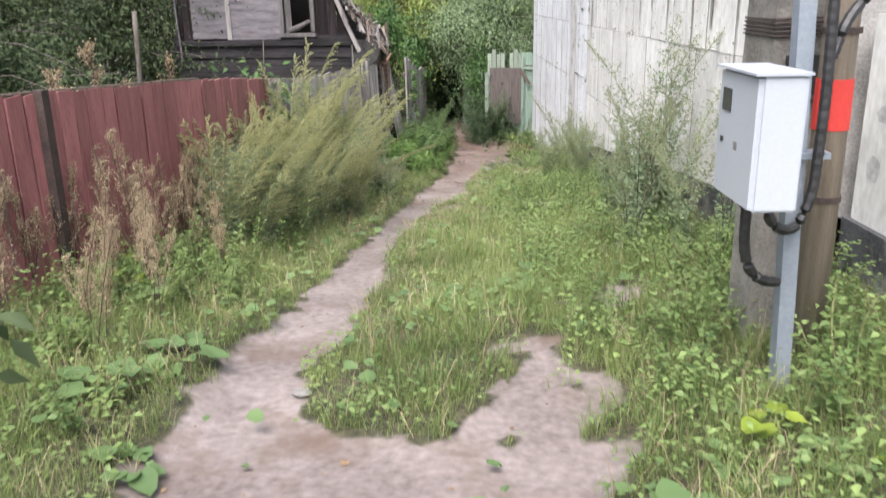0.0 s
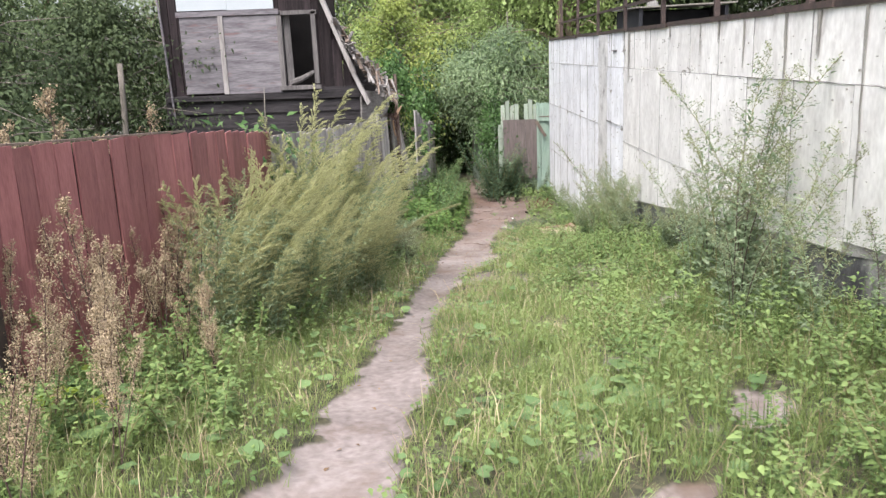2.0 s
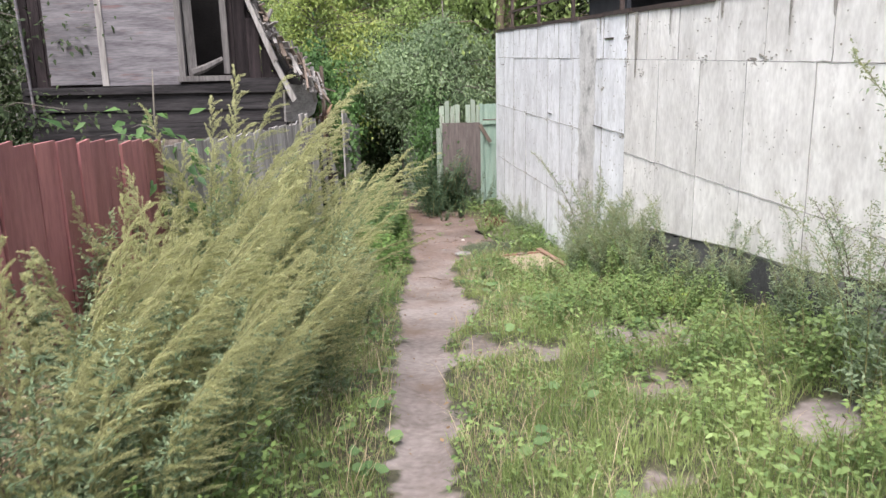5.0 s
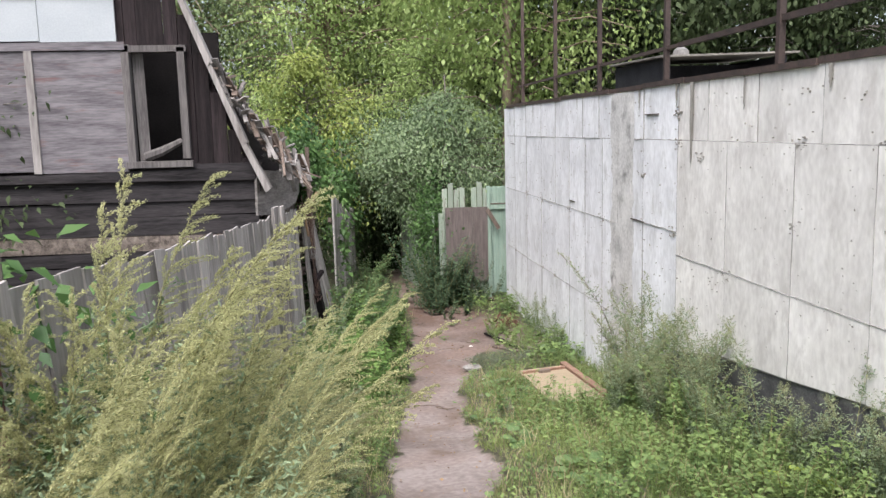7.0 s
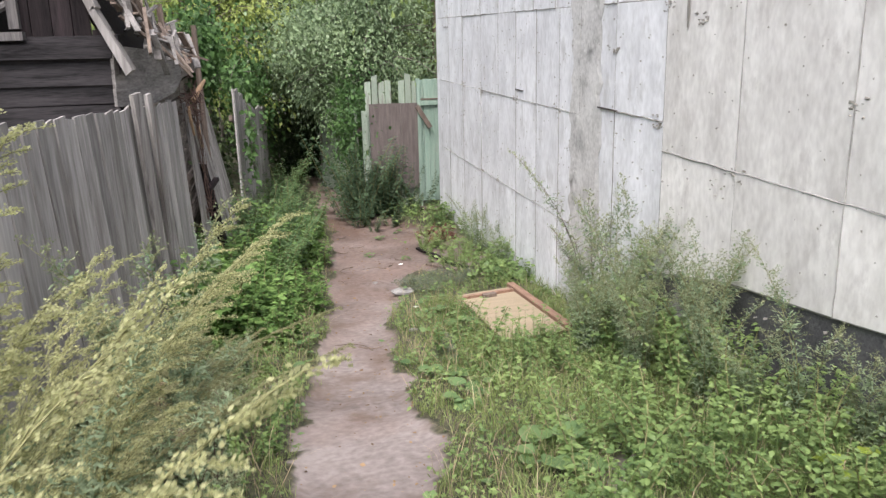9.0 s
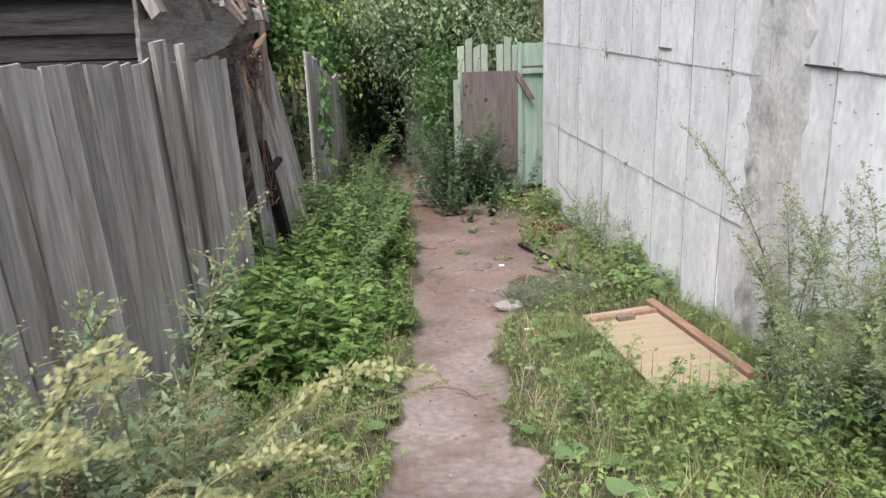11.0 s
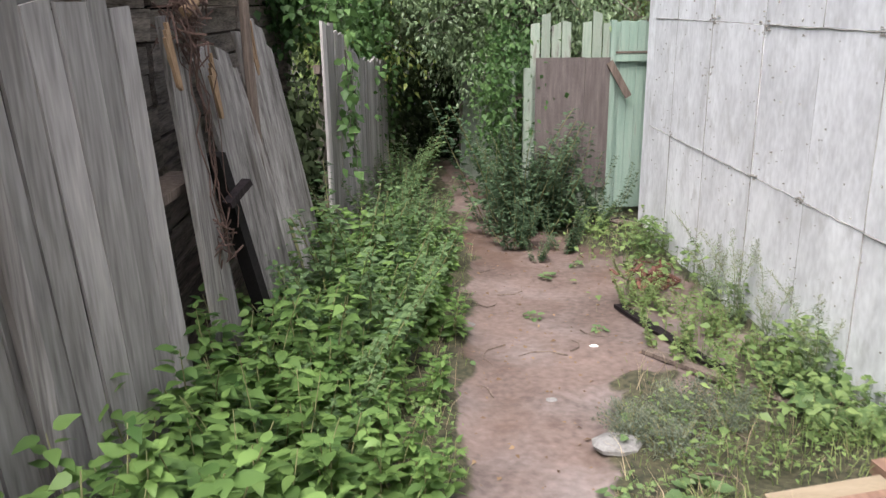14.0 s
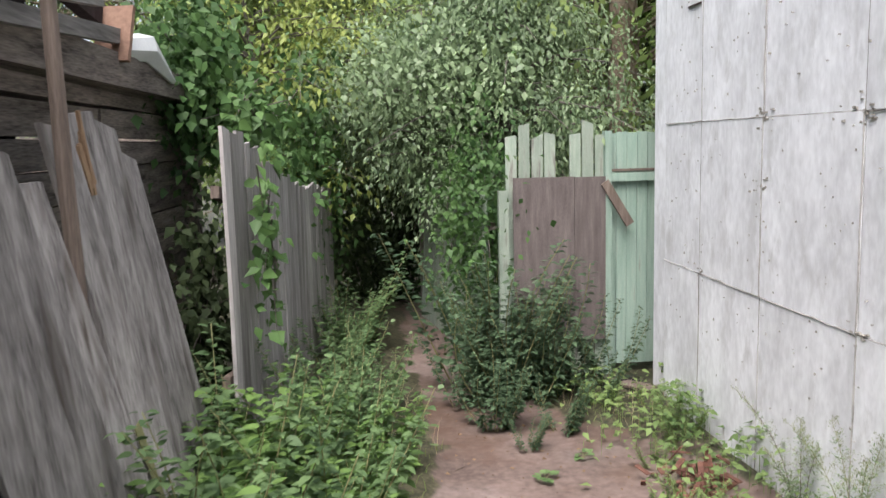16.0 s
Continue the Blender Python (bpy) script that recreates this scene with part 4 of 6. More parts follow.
def build_gate():
    gate = thing("garden_gate", (1.6, 20.2, zg(1.6, 20.2)), "faded mint-green plank gate patched with brown plywood", "gate")
    random.seed(21)
    z0 = zg(1.6, 20.2)
    for i, x in enumerate(np.arange(1.10, 1.86, 0.105)):
        if i == 4:
            continue
        top = 0.15 + random.uniform(-0.07, 0.07)
        part("picket", plank(Geo(), (x, 20.2, z0), (x, 20.2, top), 0.092, 0.022, (1, 0, 0), notch=0.03), PICKET_PAINT, gate)
    part("plywood_patch", Geo().box(1.10, 20.12, z0 + 0.35, 1.60, 20.135, -0.22), ROUGH_PLY, gate, "weathered brown plywood patch")
    part("plywood_patch", Geo().box(1.604, 20.125, z0 + 0.3, 1.86, 20.14, -0.225), ROUGH_PLY, gate, "weathered brown plywood patch")
    for i, x in enumerate(np.arange(1.93, 2.9, 0.088)):
        part("plank", Geo().box(x - 0.042, 20.22, z0 + 0.06, x + 0.042, 20.245, 0.12 + 0.01 * (i % 2), rough=0.003), GREEN_PAINT, gate)
    part("crossbar", Geo().box(1.9, 20.17, -0.27, 2.9, 20.215, -0.20), GREEN_PAINT, gate)
    part("crossbar", Geo().box(1.9, 20.18, -0.19, 2.9, 20.215, -0.17), BROWN_WOOD, gate)
    part("post", Geo().box(1.86, 20.14, z0 - 0.2, 1.915, 20.24, 0.14), GREEN_PAINT, gate)
    part("diagonal_brace", Geo().beam((1.85, 20.12, -0.27), (2.06, 20.12, -0.62), 0.07, 0.03, (0, 1, 0)), BROWN_WOOD, gate)
    part("post", Geo().box(0.98, 20.1, z0 - 0.2, 1.06, 20.18, -0.32), PICKET_PAINT, gate)


build_gate()


# ---- the ruined house ----
def build_house():
    random.seed(31)
    Y = 14.0
    house = thing("old_house", (-3.0, 16.0, -1.9), "ruined dark wooden house with boarded windows and a collapsed eave", "house")
    outline = [(-4.42, 0.82), (-1.55, 0.82), (-1.9, 1.75), (-2.2, 2.55), (-2.42, 3.34), (-2.75, 4.05), (-3.1, 4.2), (-3.9, 3.42), (-4.42, 3.02)]

    def top_at(x):
        edge = outline[1:]
        best = 4.2
        for (xa, za), (xb, zb) in zip(edge, edge[1:]):
            lo, hi = min(xa, xb), max(xa, xb)
            if lo <= x <= hi and hi > lo:
                best = za + (zb - za) * (x - xa) / (xb - xa)
        return best

    # gable boards, with the doorway left open
    x = -4.42
    while x < -1.62:
        w = random.uniform(0.11, 0.15)
        c = min(x + w / 2, -1.6)
        t = top_at(c) - 0.02
        spans = [(0.82, 0.93), (1.98, t)] if -2.62 < c < -2.15 else [(0.82, t)]
        for lo, hi in spans:
            if hi - lo > 0.04:
                part("gable_board", Geo().box(x + 0.003, Y, lo, x + w - 0.003, Y + 0.025, min(hi, 2.75), rough=0.004), DARK_WOOD, house)
        x += w
    z = 2.76
    while z < 4.15:
        xs = [a for a in np.arange(-4.4, -1.6, 0.02) if top_at(a) > z + 0.07]
        if xs:
            part("gable_plank", Geo().box(min(xs), Y - 0.012, z, max(xs), Y + 0.02, z + 0.145, rough=0.004), DARK_WOOD, house)
        z += 0.15
    part("ledge", Geo().box(-4.42, Y - 0.05, 2.74, -2.25, Y - 0.013, 2.765), PLYWOOD, house)
    # boarded panels
    part("white_board", Geo().box(-4.16, Y - 0.05, 2.07, -3.42, Y - 0.02, 2.46), WHITE_SHEET, house, "white sheet filling the upper window")
    part("white_board", Geo().box(-3.414, Y - 0.052, 2.06, -2.73, Y - 0.02, 2.45), WHITE_SHEET, house, "white sheet filling the upper window")
    part("board_frame", Geo().box(-4.18, Y - 0.07, 1.98, -2.66, Y - 0.018, 2.055), PLYWOOD, house)
    part("board_frame", Geo().box(-4.18, Y - 0.07, 2.465, -2.72, Y - 0.018, 2.49), WHITE_SHEET, house)
    part("plywood_panel", Geo().box(-4.14, Y - 0.05, 0.86, -3.56, Y - 0.02, 1.975), PLYWOOD, house, "grey plywood sheet over a window")
    part("plywood_panel", Geo().box(-3.50, Y - 0.052, 0.84, -2.70, Y - 0.02, 1.97), PLYWOOD, house, "grey plywood sheet over a window")
    part("mullion", Geo().box(-3.565, Y - 0.075, 0.84, -3.495, Y - 0.02, 1.98), GREY_WOOD, house)
    # doorway
    door = part("door_frame", Geo().box(-2.70, Y - 0.06, 0.9, -2.63, Y + 0.06, 2.03), FRAME_WOOD, house)
    part("jamb", Geo().box(-2.19, Y - 0.06, 0.95, -2.12, Y + 0.06, 2.0), FRAME_WOOD, door)
    part("lintel", Geo().box(-2.72, Y - 0.06, 1.96, -2.1, Y + 0.06, 2.02), FRAME_WOOD, door)
    part("leaf", Geo().beam((-2.56, Y + 0.03, 0.93), (-2.58, Y + 0.08, 1.96), 0.1, 0.02), FRAME_WOOD, door)
    part("sill", Geo().box(-2.72, Y - 0.09, 0.87, -2.1, Y + 0.06, 0.93), FRAME_WOOD, door)
    part("rubble", Geo().tube([(-2.55, Y, 0.97), (-2.4, Y - 0.02, 1.02), (-2.2, Y, 1.12)], [0.05, 0.045, 0.03], 7), FRAME_WOOD, door)
    # backing walls behind the doorway, indoor shade given by their near-black colour
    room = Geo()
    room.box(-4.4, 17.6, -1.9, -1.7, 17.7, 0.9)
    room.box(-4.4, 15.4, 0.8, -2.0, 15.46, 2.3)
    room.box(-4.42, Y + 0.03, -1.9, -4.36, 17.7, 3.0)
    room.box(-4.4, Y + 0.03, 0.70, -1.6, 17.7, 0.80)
    part("inner_room", room, NEAR_BLACK, house, "plain backing walls coloured near-black for the interior's shade")
    part("base_board", Geo().box(-4.45, Y - 0.06, 0.74, -1.5, Y + 0.02, 0.83, rough=0.02), DARK_LOG, house)
    # log walls
    z = -2.0
    i = 0
    while z < 0.72:
        h = random.uniform(0.13, 0.21)
        part("siding", Geo().box(-4.5 + random.uniform(-0.06, 0.06), Y + random.uniform(0.0, 0.03), z + 0.004, -1.52 + random.uniform(-0.05, 0.08), Y + 0.12, z + h - 0.004, rough=0.012), random.choice((DARK_LOG, DARK_LOG, DARK_LOG, LOG_WOOD)), house)
        z += h
        i += 1
    z = -2.0
    while z < 0.42:
        h = random.uniform(0.15, 0.22)
        for a, b in ((14.15, 16.1), (16.11, 18.3), (18.31, 20.4)):
            part("side_log", Geo().box(-1.66 + random.uniform(-0.015, 0.015), a, z + 0.006, -1.50 + random.uniform(-0.02, 0.02), b, z + h - 0.006, rough=0.012), LOG_WOOD, house)
        z += h
    part("wall_plate", Geo().beam((-1.46, 14.9, 0.52), (-1.42, 19.9, 0.5), 0.2, 0.17, rough=0.015), LOG_WOOD, house)
    z = -2.0
    while z < 0.6:
        part("end_log", Geo().box(-4.0, 20.2, z + 0.006, -1.40 + random.uniform(-0.03, 0.05), 20.38, z + 0.194, rough=0.01), LOG_WOOD, house)
        z += 0.2
    # roof
    roof_pts = [(-1.42, 0.60), (-1.62, 1.05), (-1.9, 1.8), (-2.2, 2.6), (-2.42, 3.38), (-2.74, 4.1), (-3.1, 4.27)]
    for (xa, za), (xb, zb) in zip(roof_pts, roof_pts[1:]):
        g = Geo()
        k = 0
        for y in (13.85, 14.06):
            g.v += [(xa, y, za), (xb, y, zb), (xb + 0.03, y, zb + 0.05), (xa + 0.05, y, za + 0.04)]
        g.f = [(0, 1, 2, 3), (7, 6, 5, 4), (0, 4, 5, 1), (1, 5, 6, 2), (2, 6, 7, 3), (3, 7, 4, 0)]
        part("roof", g, GREY_WOOD, house, "bowed grey roof edge")
    g = Geo()
    for y in (13.8, 17.9):
        g.v += [(-3.1, y, 4.22), (-5.15, y, 2.72), (-5.15, y, 2.78), (-3.1, y, 4.29)]
    g.f = [(0, 1, 2, 3), (7, 6, 5, 4), (0, 4, 5, 1), (1, 5, 6, 2), (2, 6, 7, 3), (3, 7, 4, 0)]
    part("roof", g, DARK_WOOD, house, "dark roof slope")
    # sagging lean-to roof
    g = Geo()
    g.v = [(-2.0, 14.05, 1.9), (-1.45, 14.05, 0.66), (-1.40, 17.2, 0.62), (-1.85, 17.2, 1.05), (-2.03, 14.05, 1.87), (-1.49, 14.05, 0.62), (-1.44, 17.2, 0.58), (-1.89, 17.2, 1.0)]
    g.f = [(0, 1, 2, 3), (7, 6, 5, 4), (0, 4, 5, 1), (1, 5, 6, 2), (2, 6, 7, 3), (3, 7, 4, 0)]
    part("roof", g, DARK_WOOD, house, "sagging dark lean-to roof")
    part("rafter", Geo().beam((-1.26, 15.3, 0.56), (-1.36, 18.0, 0.86), 0.05, 0.11), GREY_WOOD_Y, house)
    part("rafter", Geo().beam((-1.28, 15.5, 0.50), (-1.36, 18.4, 0.70), 0.05, 0.08), GREY_WOOD_Y, house)
    part("rafter", Geo().beam((-1.5, 17.2, 0.98), (-1.42, 19.8, 0.55), 0.07, 0.1), DARK_WOOD, house)
    part("bark_slab", Geo().beam((-1.38, 18.2, 0.55), (-1.36, 18.3, 0.85), 0.2, 0.03), BATTEN, house)
    # collapsed lean-to roof: bowed boards and broken laths
    for i in range(11):
        y0 = 14.2 + i * 0.07
        z0 = 0.48 + 0.105 * i
        pts = [Vector((-1.52, 13.9 + 0.02 * i, z0 - 0.04)), Vector((-1.35, 14.4, z0 - 0.08)), Vector((-1.22 + 0.01 * i, 15.0, z0 - 0.02)), Vector((-1.2, 15.5, z0 + 0.07))]
        if i < 4:
            g = Geo()
            for p in pts:
                g.v += [tuple(p + Vector((dx, 0, dz))) for dx, dz in ((-0.011, -0.065), (0.011, -0.065), (0.011, 0.065), (-0.011, 0.065))]
            for j in range(len(pts) - 1):
                for q in range(4):
                    g.f.append((4 * j + q, 4 * j + (q + 1) % 4, 4 * j + 4 + (q + 1) % 4, 4 * j + 4 + q))
            g.f += [(3, 2, 1, 0), tuple(4 * len(pts) - 4 + q for q in range(4))]
            part("bowed_board", g, GREY_WOOD_Y, house)
    for i in range(165):
        y = 14.0 + 2.6 * random.random() ** 2
        s = random.random()
        f_ = (y - 14) / 3
        c = Vector((-1.88 + 0.72 * s + 0.05 * f_ + random.gauss(0, 0.02), y, (1.80 - 1.12 * s) * (1 - f_) + (1.06 - 0.42 * s) * f_ + random.uniform(0.0, 0.08)))
        d = Vector((random.gauss(0.2, 0.12), random.gauss(0.0, 0.6), random.gauss(-0.42, 0.25))).normalized() * random.uniform(0.09, 0.24)
        part("broken_lath", Geo().beam(c - d, c + d, random.uniform(0.025, 0.075), 0.016, (0, 0, 1), 0.004), random.choice((GREY_WOOD_Y, GREY_WOOD_Y, BROWN_WOOD)), house)
    part("plastic_scrap", Geo().tube([(-1.40, 18.3, 0.64), (-1.34, 18.7, 0.68), (-1.3, 19.2, 0.52)], [0.06, 0.09, 0.02], 6), TARP, house, "torn scrap of clear plastic")
    # cables on the gable
    part("cable", Geo().tube([(-4.45, 13.9, 5.2), (-4.46, 13.9, 3.0), (-4.40, 13.92, 1.8), (-4.36, 13.95, 0.5)], 0.018, 5), PLYWOOD, house, "pale cable hanging down the gable")


build_house()


# ---- plywood sheet lying by the wall ----
def build_sheet():
    sheet = thing("plywood_sheet", (1.4, 13.6, -1.5), "fresh tan plywood sheet with battens lying on the ground", "plywood sheet")
    u = Vector((0.53, 0.11, 0.0))
    v = Vector((-0.02, -1.62, 0.165))
    o = Vector((1.18, 14.42, -1.532))

    def slab(name, a, b, c, d, lift, th, mat, label=""):
        g = Geo()
        p = [o + u * a + v * c, o + u * b + v * c, o + u * b + v * d, o + u * a + v * d]
        g.v = [tuple(q + Vector((0, 0, lift))) for q in p] + [tuple(q + Vector((0, 0, lift + th))) for q in p]
        g.f = [(0, 1, 2, 3), (7, 6, 5, 4), (1, 0, 4, 5), (2, 1, 5, 6), (3, 2, 6, 7), (0, 3, 7, 4)]
        return part(name, g, mat, sheet, label)

    slab("board", 0, 0.98, 0, 1, 0, 0.014, NEW_PLY)
    slab("batten", 0.02, 0.97, 0.09, 0.125, 0.0145, 0.025, BATTEN, "red-brown wooden batten")
    slab("batten", 0.99, 1.12, -0.05, 0.97, -0.02, 0.06, BATTEN, "red-brown edge batten")
    slab("hinge_block", 0.36, 0.60, 0.125, 0.17, 0.0145, 0.03, BROWN_WOOD, "dark wooden block")
    slab("underside_batten", 0.05, 0.95, 0.93, 0.985, -0.05, 0.049, BATTEN)


build_sheet()


# ---- plants ----
def unit(a):
    return a / np.maximum(np.linalg.norm(a, axis=1, keepdims=True), 1e-6)


def blades(p, h, w, lean, rng):
    """Grass blades at feet p: a quad and a tip triangle each, bending over; returns vertices and triangles."""
    n = len(p)
    a = rng.uniform(0, 2 * np.pi, n)
    side = np.stack([np.cos(a), np.sin(a), np.zeros(n)], 1) * (w / 2)[:, None]
    b = rng.uniform(0, 2 * np.pi, n)
    bend = np.stack([np.cos(b), np.sin(b), np.zeros(n)], 1) * (lean * h)[:, None]
    up = np.array([0, 0, 1.0])
    mid = p + up * (0.55 * h)[:, None] + bend * 0.3
    tip = p + up * (h * (1 - 0.3 * lean))[:, None] + bend
    v = np.stack([p - side, p + side, mid + side * 0.75, mid - side * 0.75, tip], 1).reshape(-1, 3)
    k = np.arange(n)[:, None] * 5
    f = np.concatenate([k + [[0, 1, 2]], k + [[0, 2, 3]], k + [[3, 2, 4]]])
    return v, f


def leaves(c, d, nrm, length, width, fold=0.13, droop=0.16):
    """Pointed leaves from the stalk end c along d, folded at the midrib: six vertices, four triangles each."""
    d, nrm = unit(d), unit(nrm)
    s = unit(np.cross(d, nrm))
    nrm = np.cross(s, d)
    L, W = length[:, None], width[:, None]
    a = c
    m = c + d * L * 0.45 - nrm * L * 0.02
    l = c + d * L * 0.38 + s * W / 2 + nrm * W * fold
    r = c + d * L * 0.38 - s * W / 2 + nrm * W * fold
    t = c + d * L - nrm * L * droop
    v = np.stack([a, l, m, r, t], 1).reshape(-1, 3)
    k = np.arange(len(c))[:, None] * 5
    f = np.concatenate([k + [[0, 2, 1]], k + [[1, 2, 4]], k + [[0, 3, 2]], k + [[2, 3, 4]]])
    return v, f


def broad_leaves(c, d, nrm, length, width, rng):
    """Ovate, toothed leaves folded at the midrib and drooping at the tip: ten vertices, ten triangles each."""
    d, nrm = unit(d), unit(nrm)
    s = unit(np.cross(d, nrm))
    nrm = np.cross(s, d)
    L, W = length[:, None], width[:, None]
    at = lambda t, w, n: c + d * L * t + s * W * w + nrm * L * n
    k = lambda v: (v * rng.uniform(0.88, 1.12, (len(c), 1)))
    v = [c, at(0.35, 0, -0.01), at(0.7, 0, -0.05), at(1.0, 0, -0.17)]
    for side in (1, -1):
        v += [at(0.12, k(0.36 * side), 0.03), at(0.36, k(0.50 * side), 0.035), at(0.62, k(0.37 * side), 0.0)]
    v = np.stack(v, 1).reshape(-1, 3)
    i = np.arange(len(c))[:, None] * 10
    tri = []
    for a, b, e, turn in ((4, 5, 6, 1), (7, 8, 9, -1)):
        tri += [t[::turn] for t in ((0, 1, a), (a, 1, b), (1, 2, b), (b, 2, e), (2, 3, e))]
    f = np.concatenate([i + [list(t)] for t in tri])
    return v, f


def cards(c, d, nrm, length, width):
    """Small leaflets: two triangles each."""
    d, nrm = unit(d), unit(nrm)
    s = unit(np.cross(d, nrm))
    L, W = length[:, None], width[:, None]
    v = np.stack([c, c + d * L * 0.5 + s * W / 2, c + d * L, c + d * L * 0.5 - s * W / 2], 1).reshape(-1, 3)
    k = np.arange(len(c))[:, None] * 4
    f = np.concatenate([k + [[0, 1, 2]], k + [[0, 2, 3]]])
    return v, f


def joined(parts_):
    vs, fs, k = [], [], 0
    for v, f in parts_:
        vs.append(v)
        fs.append(f + k)
        k += len(v)
    return np.concatenate(vs), np.concatenate(fs)


def scatter(rng, n, x0, x1, y0, y1):
    return rng.uniform(x0, x1, n), rng.uniform(y0, y1, n)


def left_edge(y):
    """The fence line beside the path."""
    line = RED_LINE[:-1] + GREY_LINE + [(-1.05, 17.0, 0), (-0.86, 18.35, 0), (-0.5, 22.5, 0)]
    return np.interp(y, [p[1] for p in line], [p[0] for p in line])


def on_open_ground(x, y):
    return (x > left_edge(y) + 0.02) & (x < np.where((y > 4.6) & (y < 19.3), 2.12, 2.3)) & ~((y > 19.0) & (x > 1.0) & (y > 20.0))


def off_sheet(x, y):
    return ~((y > 12.78) & (y < 14.55) & (x > 1.15) & (x < 1.79))


def stuff(name, v, f, mat, label, category):
    return tagged(new(name, mesh_of(name, v, f, mat)), label, category, kind="stuff")


def build_grass():
    rng = np.random.default_rng(1)
    for name, n, box_, hh, ww, mat, thr, label in (
            ("grass", 240000, (-3.4, 2.3, 1.2, 15.2), (0.08, 0.24), 0.0036, GRASS, 0.35, "unmown green grass along the footpath"),
            ("fine_grass", 75000, (-2.4, 2.0, 1.3, 7.0), (0.05, 0.13), 0.003, GRASS, 0.45, "dense fine grass beside the footpath"),
            ("short_grass", 60000, (-1.6, 1.6, 1.2, 19.5), (0.04, 0.11), 0.004, GRASS, 0.5, "short trampled grass at the path's edge"),
            ("dry_grass", 34000, (-3.2, 2.3, 1.2, 19.5), (0.10, 0.33), 0.003, SORREL, 0.2, "dry straw-coloured grass stalks")):
        x, y = scatter(rng, n, *box_)
        b = bareness(x, y)
        keep = on_open_ground(x, y) & off_sheet(x, y) & (b < thr * rng.uniform(0.3, 1.25, n))
        tuft = 0.5 + 0.5 * wob(x, y, 6.0, 4)
        keep &= rng.uniform(0, 1, n) < 0.35 + 0.75 * tuft
        keep &= (y < 14.5) | (rng.uniform(0, 1, n) < 0.25)
        x, y, b, tuft = x[keep], y[keep], b[keep], tuft[keep]
        m = len(x)
        edge = np.clip(np.minimum(np.abs(x - np.interp(y, PATH_LY, PATH_LX)), np.abs(x - np.interp(y, PATH_RY, PATH_RX))) / 0.5, 0.35, 1)
        h = rng.uniform(hh[0], hh[1], m) * (0.55 + 0.6 * tuft) * (1 if name != "grass" else edge)
        p = np.stack([x, y, height(x, y) - 0.01], 1)
        v, f = blades(p, h, rng.uniform(0.7, 1.4, m) * ww, rng.uniform(0.2, 1.05, m), rng)
        stuff(name, v, f, mat, label, "grass")


def build_herbs():
    """Low clover, plantain and goutweed leaves between the grass."""
    rng = np.random.default_rng(2)
    for name, n, box_, size, zr, mat, thr in (("low_herbs", 75000, (-3.2, 2.25, 1.0, 15.5), (0.018, 0.042), (0.02, 0.11), HERB, 0.75),
                                               ("goutweed", 34000, (0.45, 2.25, 1.0, 13.0), (0.02, 0.05), (0.05, 0.28), HERB, 0.3),
                                               ("goutweed", 18000, (-3.4, -0.9, 1.0, 9.0), (0.02, 0.048), (0.05, 0.26), HERB, 0.3),
                                               ("goutweed", 7000, (-1.7, -0.3, 9.0, 13.6), (0.025, 0.055), (0.04, 0.24), HERB, 0.4),
                                               ("wall_herbs", 9000, (1.05, 2.1, 14.8, 19.4), (0.035, 0.08), (0.03, 0.26), HERB, 1.2)):
        x, y = scatter(rng, n, *box_)
        clump = 0.5 + 0.5 * wob(x, y, 3.3, 7)
        keep = on_open_ground(x, y) & off_sheet(x, y) & (bareness(x, y) < thr * rng.uniform(0.2, 1.2, n)) & (rng.uniform(0, 1, n) < clump ** 1.5 * 1.25)
        if name == "goutweed":
            far = np.abs(x - (np.interp(y, PATH_LY, PATH_LX) if box_[0] < 0 else np.interp(y, PATH_RY, PATH_RX)))
            keep &= rng.uniform(0, 1, n) < np.clip((far - 0.25) / 0.9, 0.02, 1)
        if name == "wall_herbs":
            keep &= rng.uniform(0, 1, n) < np.clip((x - 1.25) / 0.6, 0.05, 1)
        x, y, clump = x[keep], y[keep], clump[keep]
        m = len(x)
        c = np.stack([x, y, height(x, y) + rng.uniform(zr[0], zr[1], m) * (0.4 + clump)], 1)
        a = rng.uniform(0, 2 * np.pi, m)
        d = np.stack([np.cos(a), np.sin(a), rng.uniform(-0.35, 0.35, m)], 1)
        nr = np.stack([rng.normal(0, 0.35, m), rng.normal(0, 0.35, m), np.ones(m)], 1)
        L = rng.uniform(size[0], size[1], m)
        v, f = leaves(c, d, nr, L, L * rng.uniform(0.45, 0.75, m))
        if name != "low_herbs":
            k = rng.random(m) < 0.3
            foot = c[k].copy()
            foot[:, 2] = height(foot[:, 0], foot[:, 1]) - 0.01
            ln = np.linalg.norm(c[k] - foot, axis=1) + 0.01
            sv, sf = cards(foot, c[k] - foot + 1e-4, np.stack([np.sin(a[k]), np.cos(a[k]), np.zeros(k.sum())], 1), ln, np.full(k.sum(), 0.005))
            v, f = joined([(v, f), (sv, sf)])
        stuff(name, v, f, mat, "low broad-leaved herbs growing densely among grass" if name == "low_herbs" else "leafy green herbs growing in dense patches", "weeds")


